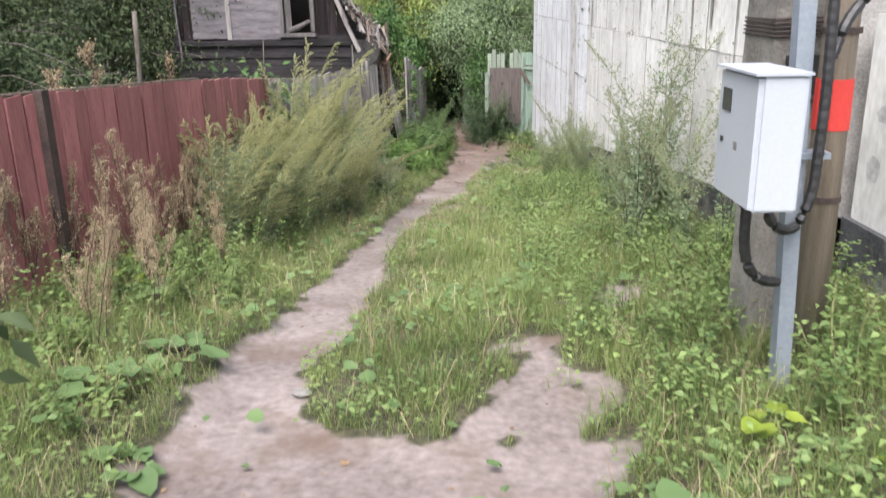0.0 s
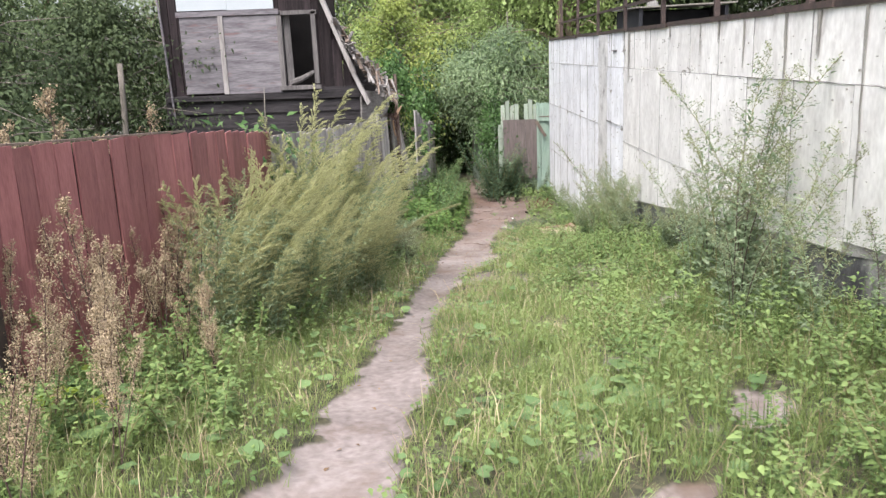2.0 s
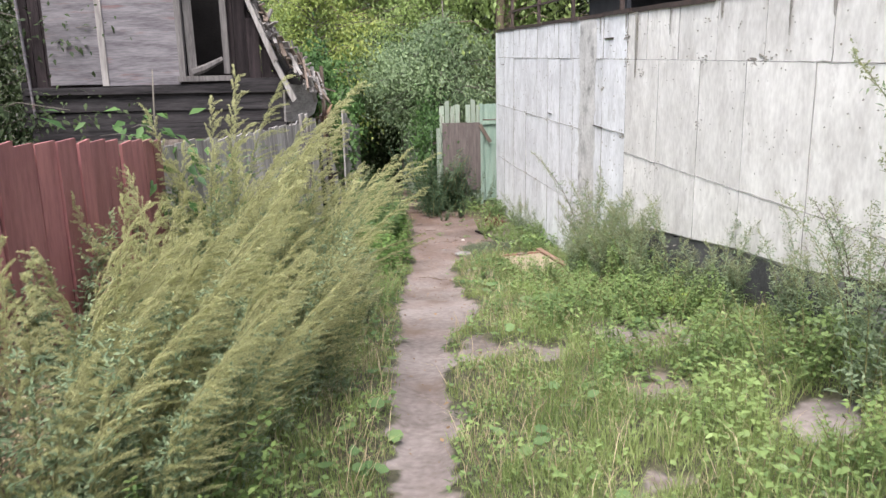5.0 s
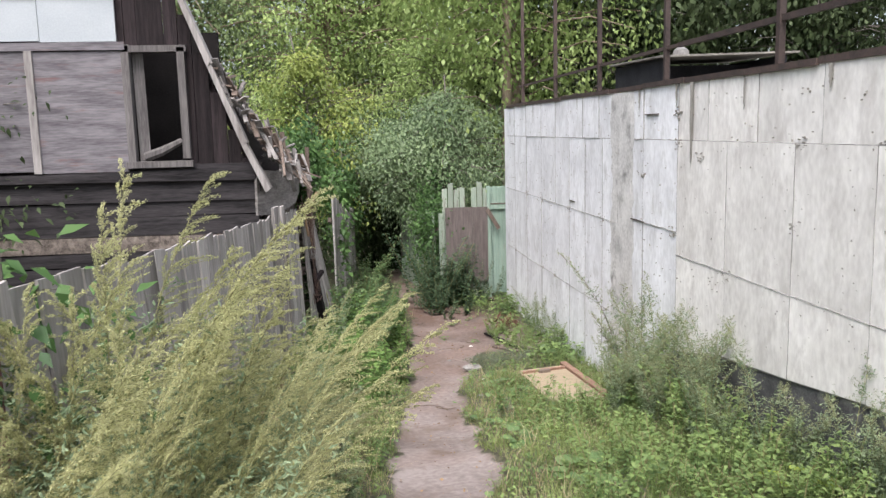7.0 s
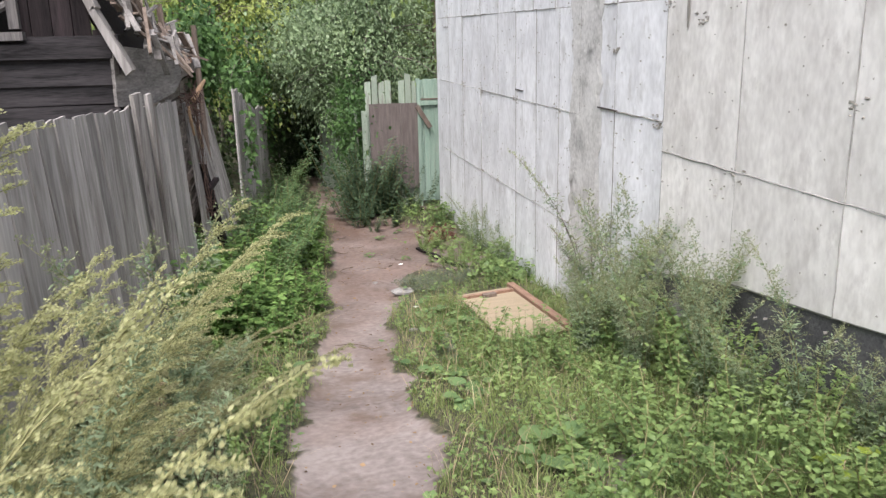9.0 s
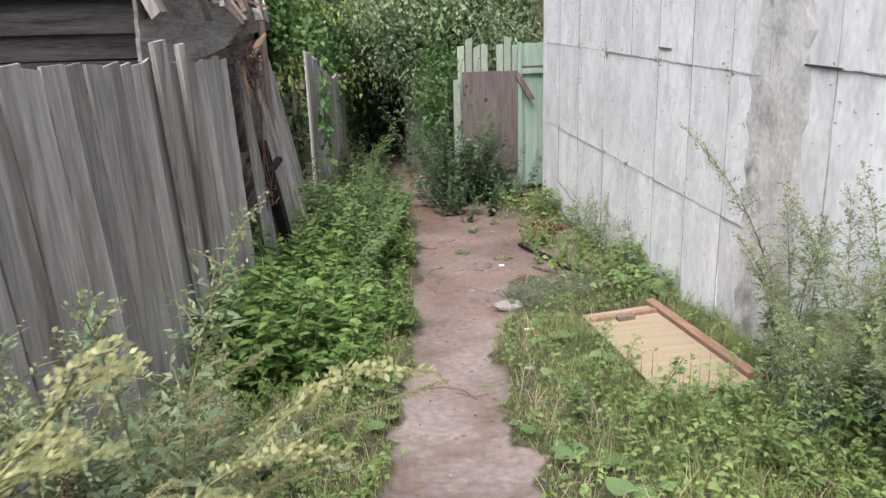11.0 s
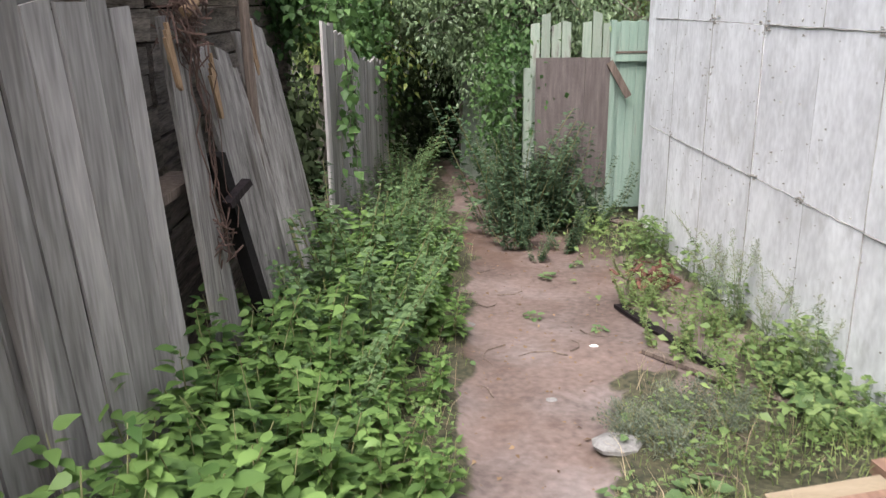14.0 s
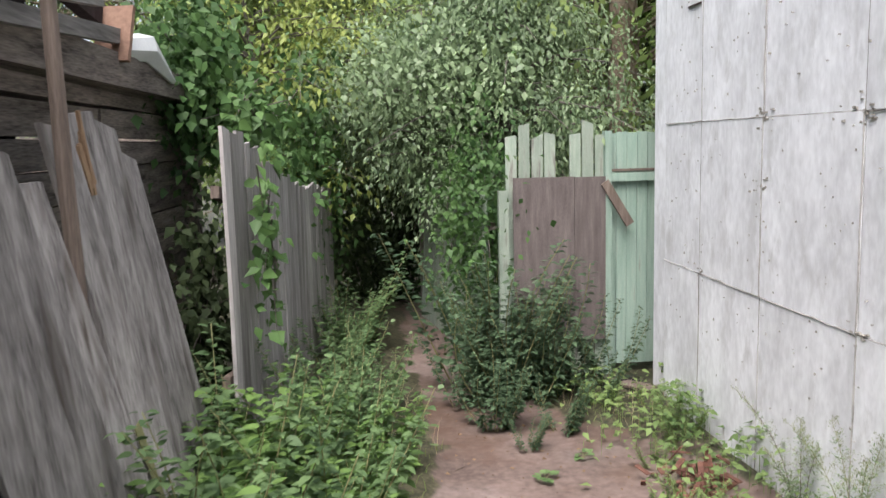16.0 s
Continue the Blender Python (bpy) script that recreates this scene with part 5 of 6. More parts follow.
def build_coltsfoot():
    """Round-leaved coltsfoot and plantain lying low along the path's edges and in worn spots."""
    rng = np.random.default_rng(6)
    n = 4200
    x, y = scatter(rng, n, -2.6, 2.0, 1.6, 19.0)
    b = bareness(x, y)
    rim = np.minimum(np.abs(x - np.interp(y, PATH_LY, PATH_LX)), np.abs(x - np.interp(y, PATH_RY, PATH_RX)))
    clump = 0.5 + 0.5 * wob(x, y, 2.2, 13)
    keep = on_open_ground(x, y) & off_sheet(x, y) & ((b < 0.75) | ((y < 3.1) & (rng.uniform(0, 1, n) < 0.4))) & (rng.uniform(0, 1, n) < np.clip(1.5 * clump - 0.45, 0, 1) * np.where(rim < 0.45, 1.0, 0.45) * np.where(y > 10, 0.5, 1.0))
    x, y = x[keep], y[keep]
    m = len(x)
    a, tilt = rng.uniform(0, 2 * np.pi, m), rng.uniform(-0.25, 0.35, m)
    r = rng.uniform(0.016, 0.05, m)
    d = np.stack([np.cos(a), np.sin(a), tilt], 1)
    side = np.stack([-np.sin(a), np.cos(a), rng.normal(0, 0.2, m)], 1)
    c = np.stack([x, y, height(x, y) + rng.uniform(0.02, 0.10, m)], 1)
    ring = [c - [0, 0, 0.006]]
    for s, w in ((-0.55, 0.0), (-0.8, 0.42), (-0.2, 0.95), (0.5, 0.72), (1.0, 0.0), (0.5, -0.72), (-0.2, -0.95), (-0.8, -0.42)):
        ring.append(c + d * (r * s)[:, None] + side * (r * w)[:, None] + rng.normal(0, 0.003, (m, 3)))
    v = np.stack(ring, 1).reshape(-1, 3)
    k = np.arange(m)[:, None] * 9
    f = np.concatenate([k + [[0, 1 + j, 1 + (j + 1) % 8]] for j in range(8)])
    stuff("coltsfoot", v, f, BURDOCK, "round pale green leaves lying low beside the path", "weeds")


def curve_points(base, top, bend, n):
    base, top, bend = np.array(base, float), np.array(top, float), np.array(bend, float)
    s = np.linspace(0, 1, n)[:, None]
    return base * (1 - s) + top * s + bend * (s * (1 - s) * 4)


def plant_thing(name, label, category, group, pieces):
    """A plant at the origin: an empty with one mesh a part."""
    ob = tagged(new(name), label, category, group)
    ob.empty_display_size = 0.1
    for (pname, v, f, mat), *subs in pieces:
        p = new(pname, mesh_of(pname, v, f, mat))
        if name in ("wormwood", "mugwort", "sorrel", "grey_herb"):
            p["kind"] = "stuff"
        p.parent = ob
        for sname, sv, sf, smat in subs:
            q = new(sname, mesh_of(sname, sv, sf, smat, sname == "foliage"))
            if sname in ("foliage", "flower_plume", "seed_head"):
                q["kind"] = "stuff"
            q.parent = p
    return ob


def wormwood(seed, h=1.5, stems=7, spread=0.28, lean=(0.3, 0.0), low=True, fine=1.0, tops=None):
    """Feathery wormwood: slender arching stems, side sprays thick with small flower buds, cut leaves below."""
    rng = np.random.default_rng(seed)
    pieces = []
    for _ in range(stems):
        st, fo, lo = Geo(), [], []
        hh = h * rng.uniform(0.6, 1.05)
        a = rng.uniform(0, 2 * np.pi)
        foot = np.array([0.10 * math.cos(a), 0.10 * math.sin(a), -0.03])
        top = foot + [spread * math.cos(a) * hh + lean[0] * hh * rng.uniform(0.4, 1.4), spread * math.sin(a) * hh + lean[1] * hh, hh]
        out = np.array([top[0] - foot[0], top[1] - foot[1], 0])
        pts = curve_points(foot, top, -out * 0.22 + [0, 0, 0.07 * hh], 12)
        st.tube([tuple(p) for p in pts], [0.0042 * (1 - 0.8 * i / 11) for i in range(12)], 4, False)
        flow = unit((out + [0.12, 0, 0])[None])[0]
        for s in np.linspace(0.18, 1.0, 66):
            i = s * 11
            c = pts[int(i)] if i >= 11 else pts[int(i)] * (1 - i % 1) + pts[int(i) + 1] * (i % 1)
            t = unit((pts[min(int(i) + 1, 11)] - pts[max(int(i) - 1, 0)])[None])[0]
            b = rng.uniform(0, 2 * np.pi)
            L = (0.27 * (1.05 - s) + 0.055) * rng.uniform(0.5, 1.25) * h / 1.5
            d = unit((t * rng.uniform(0.9, 1.5) + np.array([math.cos(b), math.sin(b), 0]) * 0.62 + flow * 0.22)[None])[0]
            fall = (flow * 0.35 + [0, 0, -0.5]) * L
            st.tube([tuple(c), tuple(c + d * L * 0.5 + fall * 0.15), tuple(c + d * L + fall * 0.6)], [0.0013, 0.001, 0.0006], 3, False)
            n = int((26 + 190 * L) * fine)
            u = rng.uniform(0.12, 1, n)
            cc = c + d * (u * L)[:, None] + fall * (0.6 * u * u)[:, None] + rng.normal(0, 0.0036, (n, 3)) * (1.3 - 0.7 * u)[:, None]
            dd = d * 0.8 + rng.normal(0, 0.5, (n, 3)) + np.array([0.05, 0, -0.25])
            size = rng.uniform(0.006, 0.0105, n) / fine ** 0.42
            fo.append(cards(cc, dd, rng.normal(0, 1, (n, 3)), size, size * 0.62))
        if low:
            n = 95
            u = rng.uniform(0.03, 0.72, n)
            cc = np.stack([np.interp(u, np.linspace(0, 1, 12), pts[:, k]) for k in range(3)], 1)
            b = rng.uniform(0, 2 * np.pi, n)
            dd = np.stack([np.cos(b), np.sin(b), rng.uniform(-0.3, 0.7, n)], 1)
            for k in range(5):
                q = cc + unit(dd) * (0.022 * k) * (1.2 - 0.7 * u)[:, None]
                size = rng.uniform(0.022, 0.048, n) * (1.15 - 0.6 * u)
                lo.append(cards(q, dd + rng.normal(0, 0.55, (n, 3)), rng.normal(0, 0.6, (n, 3)) + [0, 0, 1], size, size * 0.32))
        pieces.append([("stem", st.v, st.f, STEM), ("flower_plume", *joined(fo), tops or WORMWOOD), ("foliage", *joined(lo), WORM_LOW)])
    return pieces


def nettle(seed, h=0.6, stems=5, leaf=0.09, mat=None, spread=0.3):
    rng = np.random.default_rng(seed)
    pieces = []
    for _ in range(stems):
        st, fo = Geo(), []
        hh = h * rng.uniform(0.55, 1.05)
        a = rng.uniform(0, 2 * np.pi)
        foot = np.array([0.1 * math.cos(a), 0.1 * math.sin(a), -0.03])
        top = foot + [spread * math.cos(a) * hh, spread * math.sin(a) * hh, hh]
        pts = curve_points(foot, top, (rng.normal(0, 0.03), rng.normal(0, 0.03), 0), 8)
        st.tube([tuple(p) for p in pts], [0.005 * (1 - 0.6 * i / 7) for i in range(8)], 4, False)
        n = int(hh / (leaf * 0.28))
        u = np.linspace(0.12, 1.0, n)
        cc = np.stack([np.interp(u, np.linspace(0, 1, 8), pts[:, k]) for k in range(3)], 1)
        b = np.arange(n) * 2.4 + rng.uniform(0, 6, 1)
        for flip in (0, np.pi):
            bb = b + flip + rng.normal(0, 0.35, n)
            dd = np.stack([np.cos(bb), np.sin(bb), rng.uniform(-0.25, 0.5, n)], 1)
            L = leaf * (1.15 - 0.55 * u) * rng.uniform(0.7, 1.25, n)
            q = cc + unit(dd) * (leaf * 0.35 * (1.1 - 0.6 * u))[:, None]
            fo.append(broad_leaves(q, dd, np.stack([rng.normal(0, 0.25, n), rng.normal(0, 0.25, n), np.ones(n)], 1), L, L * rng.uniform(0.5, 0.68, n), rng))
        pieces.append([("stem", st.v, st.f, STEM), ("foliage", *joined(fo), mat or NETTLE)])
    return pieces


def cushion(seed, r=0.2, h=0.17, n=2600):
    """A low mound of wiry stems with tiny grey-green leaves."""
    rng = np.random.default_rng(seed)
    st, fo = Geo(), []
    for _ in range(60):
        a, q = rng.uniform(0, 2 * np.pi), rng.uniform(0, 1) ** 0.5
        tip = np.array([r * q * math.cos(a), r * q * math.sin(a), h * (1 - 0.6 * q * q) * rng.uniform(0.6, 1.1)])
        pts = curve_points((0.3 * tip[0], 0.3 * tip[1], -0.01), tip, (0, 0, 0.02), 4)
        st.tube([tuple(p) for p in pts], [0.0016, 0.0014, 0.0011, 0.0007], 3, False)
        m = n // 60
        u = rng.uniform(0.1, 1, m)
        cc = np.stack([np.interp(u, np.linspace(0, 1, 4), pts[:, k]) for k in range(3)], 1) + rng.normal(0, 0.012, (m, 3))
        size = rng.uniform(0.007, 0.016, m)
        fo.append(cards(cc, rng.normal(0, 0.7, (m, 3)) + [0, 0, 0.5], rng.normal(0, 1, (m, 3)), size, size * 0.5))
    return [[("stem", st.v, st.f, STEM), ("foliage", *joined(fo), CLOVER_GREY)]]


def rosette(seed, r=0.2, n=8, mat=None, rise=0.5):
    """Broad rounded leaves on stalks, as of burdock: each leaf a fan of ten triangles."""
    rng = np.random.default_rng(seed)
    pieces = []
    for i in range(n):
        st, V, F = Geo(), [], []
        a = i * 2.4 + rng.normal(0, 0.3)
        L = r * rng.uniform(0.7, 1.2)
        out = np.array([math.cos(a), math.sin(a), 0])
        foot = np.array([0, 0, -0.02])
        tip = out * L * rng.uniform(0.5, 1.0) + [0, 0, L * rise * rng.uniform(0.6, 1.4)]
        st.tube([tuple(foot), tuple((foot + tip) / 2 + [0, 0, 0.02]), tuple(tip)], [0.005, 0.004, 0.003], 4, False)
        side = np.array([-out[1], out[0], 0])
        tilt = rng.uniform(-0.4, 0.25)
        k = len(V)
        V.append(tip + out * L * 0.35 + [0, 0, tilt * L * 0.35 - 0.015])
        for s, w in ((0.0, 0.0), (-0.10, 0.32), (0.12, 0.48), (0.42, 0.47), (0.74, 0.3), (1.0, 0.0), (0.74, -0.3), (0.42, -0.47), (0.12, -0.48), (-0.10, -0.32)):
            V.append(tip + out * L * s + side * L * w + [0, 0, tilt * L * s + rng.normal(0, 0.02) * L * 2 + 0.02 * abs(w)])
        F += [(k, k + 1 + j, k + 1 + (j + 1) % 10) for j in range(10)]
        pieces.append([("leaf", np.array(V), np.array(F), mat or BURDOCK), ("stalk", st.v, st.f, STEM)])
    return pieces


def sorrel(seed, h=1.0):
    """Dry seed stalks with rust-brown heads."""
    rng = np.random.default_rng(seed)
    pieces = []
    for _ in range(3):
        st, fo = Geo(), []
        hh = h * rng.uniform(0.6, 1.05)
        top = np.array([rng.normal(0.05, 0.1), rng.normal(0, 0.1), hh])
        pts = curve_points((rng.normal(0, 0.03), rng.normal(0, 0.03), -0.03), top, (0.02, 0.02, 0), 8)
        st.tube([tuple(p) for p in pts], [0.006 * (1 - 0.6 * i / 7) for i in range(8)], 4, False)
        for _ in range(18):
            u = rng.uniform(0.38, 1)
            c = np.array([np.interp(u, np.linspace(0, 1, 8), pts[:, k]) for k in range(3)])
            b = rng.uniform(0, 2 * np.pi)
            d = np.array([math.cos(b) * 0.5, math.sin(b) * 0.5, 0.85])
            L = 0.26 * (1.25 - u) * rng.uniform(0.6, 1.2)
            st.tube([tuple(c), tuple(c + d * L)], [0.002, 0.001], 3, False)
            n = 55
            s = rng.uniform(0.1, 1, n)
            cc = c + d * (s * L)[:, None] + rng.normal(0, 0.011, (n, 3))
            size = rng.uniform(0.008, 0.0135, n)
            fo.append(cards(cc, rng.normal(0, 1, (n, 3)), rng.normal(0, 1, (n, 3)), size, size * 0.8))
        pieces.append([("stem", st.v, st.f, DARK_STEM), ("seed_head", *joined(fo), SORREL)])
    return pieces


def thin_weed(seed, h=1.2, dark=True, stems=4, lush=1.0):
    """A tall, airy mugwort: slender arching stems, cut leaves that shrink upwards, loose pale tops."""
    rng = np.random.default_rng(seed)
    pieces = []
    for _ in range(stems):
        st, fo, hd = Geo(), [], []
        hh = h * rng.uniform(0.5, 1.05)
        a = rng.uniform(0, 6.28)
        top = np.array([0.34 * math.cos(a) * hh - 0.10 * hh, 0.34 * math.sin(a) * hh, hh])
        pts = curve_points((0.05 * math.cos(a), 0.05 * math.sin(a), -0.03), top, (-top[0] * 0.25, -top[1] * 0.25, 0.05 * hh), 10)
        st.tube([tuple(p) for p in pts], [0.0042 * (1 - 0.75 * i / 9) for i in range(10)], 4, False)
        n = int(66 * lush)
        u = rng.uniform(0.05, 0.92, n)
        cc = np.stack([np.interp(u, np.linspace(0, 1, 10), pts[:, k]) for k in range(3)], 1)
        b = rng.uniform(0, 6.28, n)
        dd = np.stack([np.cos(b), np.sin(b), rng.uniform(-0.1, 0.7, n)], 1)
        for k in range(4):
            L = rng.uniform(0.028, 0.06, n) * (1.2 - 0.75 * u)
            fo.append(leaves(cc + unit(dd) * (0.026 * k * (1.2 - 0.7 * u))[:, None], dd + rng.normal(0, 0.55, (n, 3)), np.stack([rng.normal(0, 0.4, n), rng.normal(0, 0.4, n), np.ones(n)], 1), L, L * 0.36))
        for s in np.linspace(0.5, 1.0, 22):
            c = np.array([np.interp(s, np.linspace(0, 1, 10), pts[:, k]) for k in range(3)])
            b = rng.uniform(0, 6.28)
            d = np.array([math.cos(b) * 0.75, math.sin(b) * 0.75, 0.65])
            L = 0.24 * (1.1 - s) + 0.03
            st.tube([tuple(c), tuple(c + d * L * 0.55), tuple(c + d * L + np.array([0, 0, -0.2 * L]))], [0.0014, 0.001, 0.0006], 3, False)
            k = 20
            q = c + d * (rng.uniform(0.1, 1, k) * L)[:, None] + rng.normal(0, 0.006, (k, 3))
            size = rng.uniform(0.007, 0.015, k)
            hd.append(cards(q, rng.normal(0, 1, (k, 3)), rng.normal(0, 1, (k, 3)), size, size * 0.6))
        pieces.append([("stem", st.v, st.f, DARK_STEM if dark else STEM), ("foliage", *joined(fo), WORM_LOW), ("flower_plume", *joined(hd), MUG_TOP)])
    return pieces


def place(kinds, spots, seed, smin=0.8, smax=1.15):
    """Moves the first plants to the first spots, then copies them to the others."""
    rng = random.Random(seed)
    for i, (x, y, *s) in enumerate(spots):
        k = (s[0] if s else 1.0) * rng.uniform(smin, smax)
        turn = rng.uniform(-80, 70) if len(s) > 1 else rng.uniform(0, 360)
        m = pose(x, y, zg(x, y), 0, 0, turn) @ Matrix.Scale(k, 4)
        if i < len(kinds):
            kinds[i].matrix_basis = m
        else:
            copy_thing(kinds[i % len(kinds)], pose(x, y, zg(x, y), 0, 0, turn)).scale = (k, k, k)


def spots_in(seed, n, x0, x1, y0, y1, test=None, size=1.0):
    rng = random.Random(seed)
    out = []
    tries = 0
    while len(out) < n and tries < 40 * n:
        tries += 1
        x, y = rng.uniform(x0, x1), rng.uniform(y0, y1)
        if test and not test(x, y):
            continue
        out.append((x, y, size))
    return out


def clear(x, y, fence_gap=0.12, path_gap=0.15):
    lo, hi = np.interp(y, PATH_LY, PATH_LX), np.interp(y, PATH_RY, PATH_RX)
    return x > left_edge(y) + fence_gap and (x < lo - path_gap or x > hi + path_gap) and x < 2.05 and not (12.75 < y < 14.7 and 1.02 < x < 1.9)


def build_plants():
    ww = [plant_thing("wormwood", "tall yellow-green wormwood in flower beside the path", "wormwood", "wormwood plants", wormwood(100 + i, 1.5, 7 + i % 2, 0.26, (0.22, 0.03), True, 1.9)) for i in range(4)]
    near = [plant_thing("wormwood", "tall feathery wormwood in flower arching over the path's edge", "wormwood", "wormwood plants", wormwood(120 + i, 1.25, 8, 0.34, (0.22, 0.0), True, 5.0)) for i in range(2)]
    place(near, [(-1.5, 6.4, 0.8, 1), (-1.72, 6.15, 0.85, 1), (-1.62, 6.75, 0.95, 1), (-1.32, 6.9, 0.8, 1), (-1.9, 6.5, 0.85, 1), (-1.5, 7.3, 0.9, 1), (-1.25, 7.5, 0.68, 1), (-1.75, 7.0, 0.95, 1)], 11, 0.95, 1.05)
    spots = [(x, y, s, 1) for x, y, s in (
        (-1.6, 7.0, 0.8), (-1.6, 8.8, 1.2), (-1.55, 7.5, 0.85), (-1.4, 7.7, 0.8), (-1.65, 7.9, 0.95), (-1.2, 8.0, 0.9), (-1.45, 8.4, 1.15), (-1.1, 8.5, 0.85), (-1.65, 8.7, 1.1), (-1.3, 8.9, 1.0), (-1.0, 9.0, 0.75),
        (-1.15, 9.5, 0.9), (-1.75, 7.5, 0.9),
        (-1.7, 8.2, 1.1), (-1.1, 9.35, 0.75), (-1.5, 9.3, 0.95), (-1.1, 8.1, 0.75), (-0.95, 8.2, 0.55))]
    place(ww, spots, 1, 0.86, 1.02)
    dr = [plant_thing("wormwood", "low drooping wormwood laid over towards the path", "wormwood", "wormwood plants", wormwood(140 + i, 0.8, 7, 0.4, (0.85, -0.15), True, 3.0, WORM_FADED)) for i in range(2)]
    place(dr, [(-1.25, 10.3, 1.0, 1), (-1.1, 10.75, 0.9, 1), (-1.3, 10.95, 1.0, 1), (-0.95, 11.15, 0.75, 1), (-1.2, 11.45, 0.9, 1), (-1.0, 11.75, 0.7, 1), (-1.35, 9.9, 0.8, 1)], 12)
    so = [plant_thing("sorrel", "dried rust-brown dock stalks with seed heads", "dock", "dock stalks", sorrel(200 + i)) for i in range(3)]
    place(so, [(-2.3, 5.7), (-2.15, 4.9), (-1.9, 5.2, 0.8), (-2.0, 6.3), (-2.45, 4.9), (-2.6, 4.3), (-2.35, 5.0), (-2.2, 5.5), (-2.05, 5.3), (-1.95, 5.9), (-2.15, 6.1), (-1.8, 6.2), (-2.5, 4.6), (-2.4, 4.1), (-1.75, 5.5, 0.8), (-2.6, 3.8), (-1.35, 11.2, 0.6), (-1.2, 11.4, 0.5), (-1.3, 10.9, 0.6), (-1.0, 11.2, 0.45), (-0.9, 10.9, 0.4), (-1.2, 10.7, 0.5), (-2.0, 4.5, 0.7), (-2.1, 6.5), (-1.35, 11.6, 0.6), (-1.15, 11.8, 0.45), (-1.25, 12.1, 0.5), (-1.4, 10.5, 0.7), (-0.95, 11.6, 0.4), (-1.05, 12.3, 0.4), (-1.75, 4.6, 0.8), (-1.9, 4.0, 0.8), (-1.6, 4.2, 0.65), (-2.1, 3.6, 0.9), (-1.7, 3.7, 0.65), (-2.3, 3.3, 0.9), (-1.55, 5.4, 0.7), (-1.85, 4.9, 0.85), (-2.9, 6.0, 1.7), (-2.75, 7.3, 1.75), (-2.62, 7.8, 1.7), (-2.85, 6.8, 1.75), (-1.15, 10.95, 0.9), (-0.95, 10.6, 0.7)], 2, 0.7, 0.95)
    tw = [plant_thing("mugwort", "tall sparse mugwort with dark stems against concrete", "mugwort", "mugwort plants", thin_weed(300 + i, 1.2, i == 1)) for i in range(3)]
    place(tw, [(1.75, 6.2, 1.3), (1.6, 6.6, 1.4), (1.85, 7.0, 1.3), (1.5, 7.2, 1.15), (1.8, 7.7, 1.15), (1.65, 6.9, 1.35), (1.7, 12.1, 0.6), (1.55, 12.3, 0.5), (1.7, 12.5, 0.6), (1.9, 11.6, 0.65), (1.6, 11.5, 0.55), (1.9, 8.4, 0.7), (1.7, 5.6, 0.9), (1.9, 5.3, 0.8), (1.9, 10.4, 0.7), (1.9, 11.2, 0.85), (1.75, 11.9, 0.7), (1.95, 12.3, 0.6), (1.6, 12.1, 0.5),
               (1.85, 12.9, 1.0), (1.95, 9.6, 0.6), (1.7, 10.9, 0.65), (1.4, 6.0, 0.8), (1.95, 16.2, 0.55), (1.95, 16.7, 0.6), (1.98, 17.2, 0.55), (1.95, 15.6, 0.5), (1.75, 12.4, 0.55), (1.92, 13.0, 1.05), (1.88, 12.1, 0.9), (1.9, 11.3, 0.8)], 3)
    lm = [plant_thing("mugwort", "leafy grey-green mugwort bush before pale concrete", "mugwort", "mugwort plants", thin_weed(320 + i, 1.0, False, 6, 1.5)) for i in range(2)]
    place(lm, [(1.72, 11.9, 0.95), (1.6, 11.5, 0.7), (1.85, 11.2, 0.8), (1.95, 10.05, 0.75), (1.8, 12.3, 0.95), (1.5, 12.0, 0.6), (1.75, 10.6, 0.6), (1.95, 7.5, 0.6), (1.9, 8.1, 0.7), (1.95, 8.7, 0.6), (1.9, 9.3, 0.55), (1.95, 6.9, 0.7), (-0.98, 11.15, 1.15), (-1.15, 11.5, 0.85), (-0.95, 10.85, 0.7), (-2.05, 7.3, 1.3), (-1.95, 6.9, 1.1)], 32)
    fd = [plant_thing("mugwort", "faded mugwort with drooping seed heads beside the path", "mugwort", "mugwort plants", thin_weed(330 + i, 0.62)) for i in range(2)]
    place(fd, [(-1.2, 10.2), (-0.95, 10.5), (-1.3, 10.7), (-0.8, 10.9), (-1.1, 11.1), (-1.3, 11.4), (-0.75, 11.3, 0.7), (-1.0, 11.7), (-1.25, 12.0), (-0.8, 12.1, 0.7), (-1.05, 12.4, 0.9), (-1.2, 12.7, 0.8), (-0.7, 12.5, 0.6), (-0.75, 10.3, 0.8)], 31)
    ne = [plant_thing("nettle", "leafy bright green nettles crowding against the fence", "nettle", "nettles by the fence", nettle(400 + i, 0.6, 6, 0.108)) for i in range(4)]
    sp = spots_in(7, 58, -1.45, 0.1, 13.1, 18.2, lambda x, y: clear(x, y, 0.1, 0.12)) + [(-1.0, 13.35, 1), (-0.95, 13.5, 1), (-1.05, 13.6, 1), (-0.85, 13.4, 1)]
    place(ne, [(x, y, 0.55 + 0.55 * min(1, max(0, (np.interp(y, PATH_LY, PATH_LX) - x) / 0.7))) for x, y, _ in sp], 4)
    tall = [plant_thing("nettle", "tall broad-leaved green nettles against grey boards", "nettle", "nettles by the fence", nettle(420 + i, 0.78, 7, 0.135, None, 0.34)) for i in range(2)]
    place(tall, [(-1.0, 13.35, 0.95), (-0.9, 13.6, 1.0), (-0.75, 13.9, 0.85), (-1.05, 13.15, 0.75), (-0.7, 14.4, 0.8), (-0.85, 14.9, 0.85)], 41)
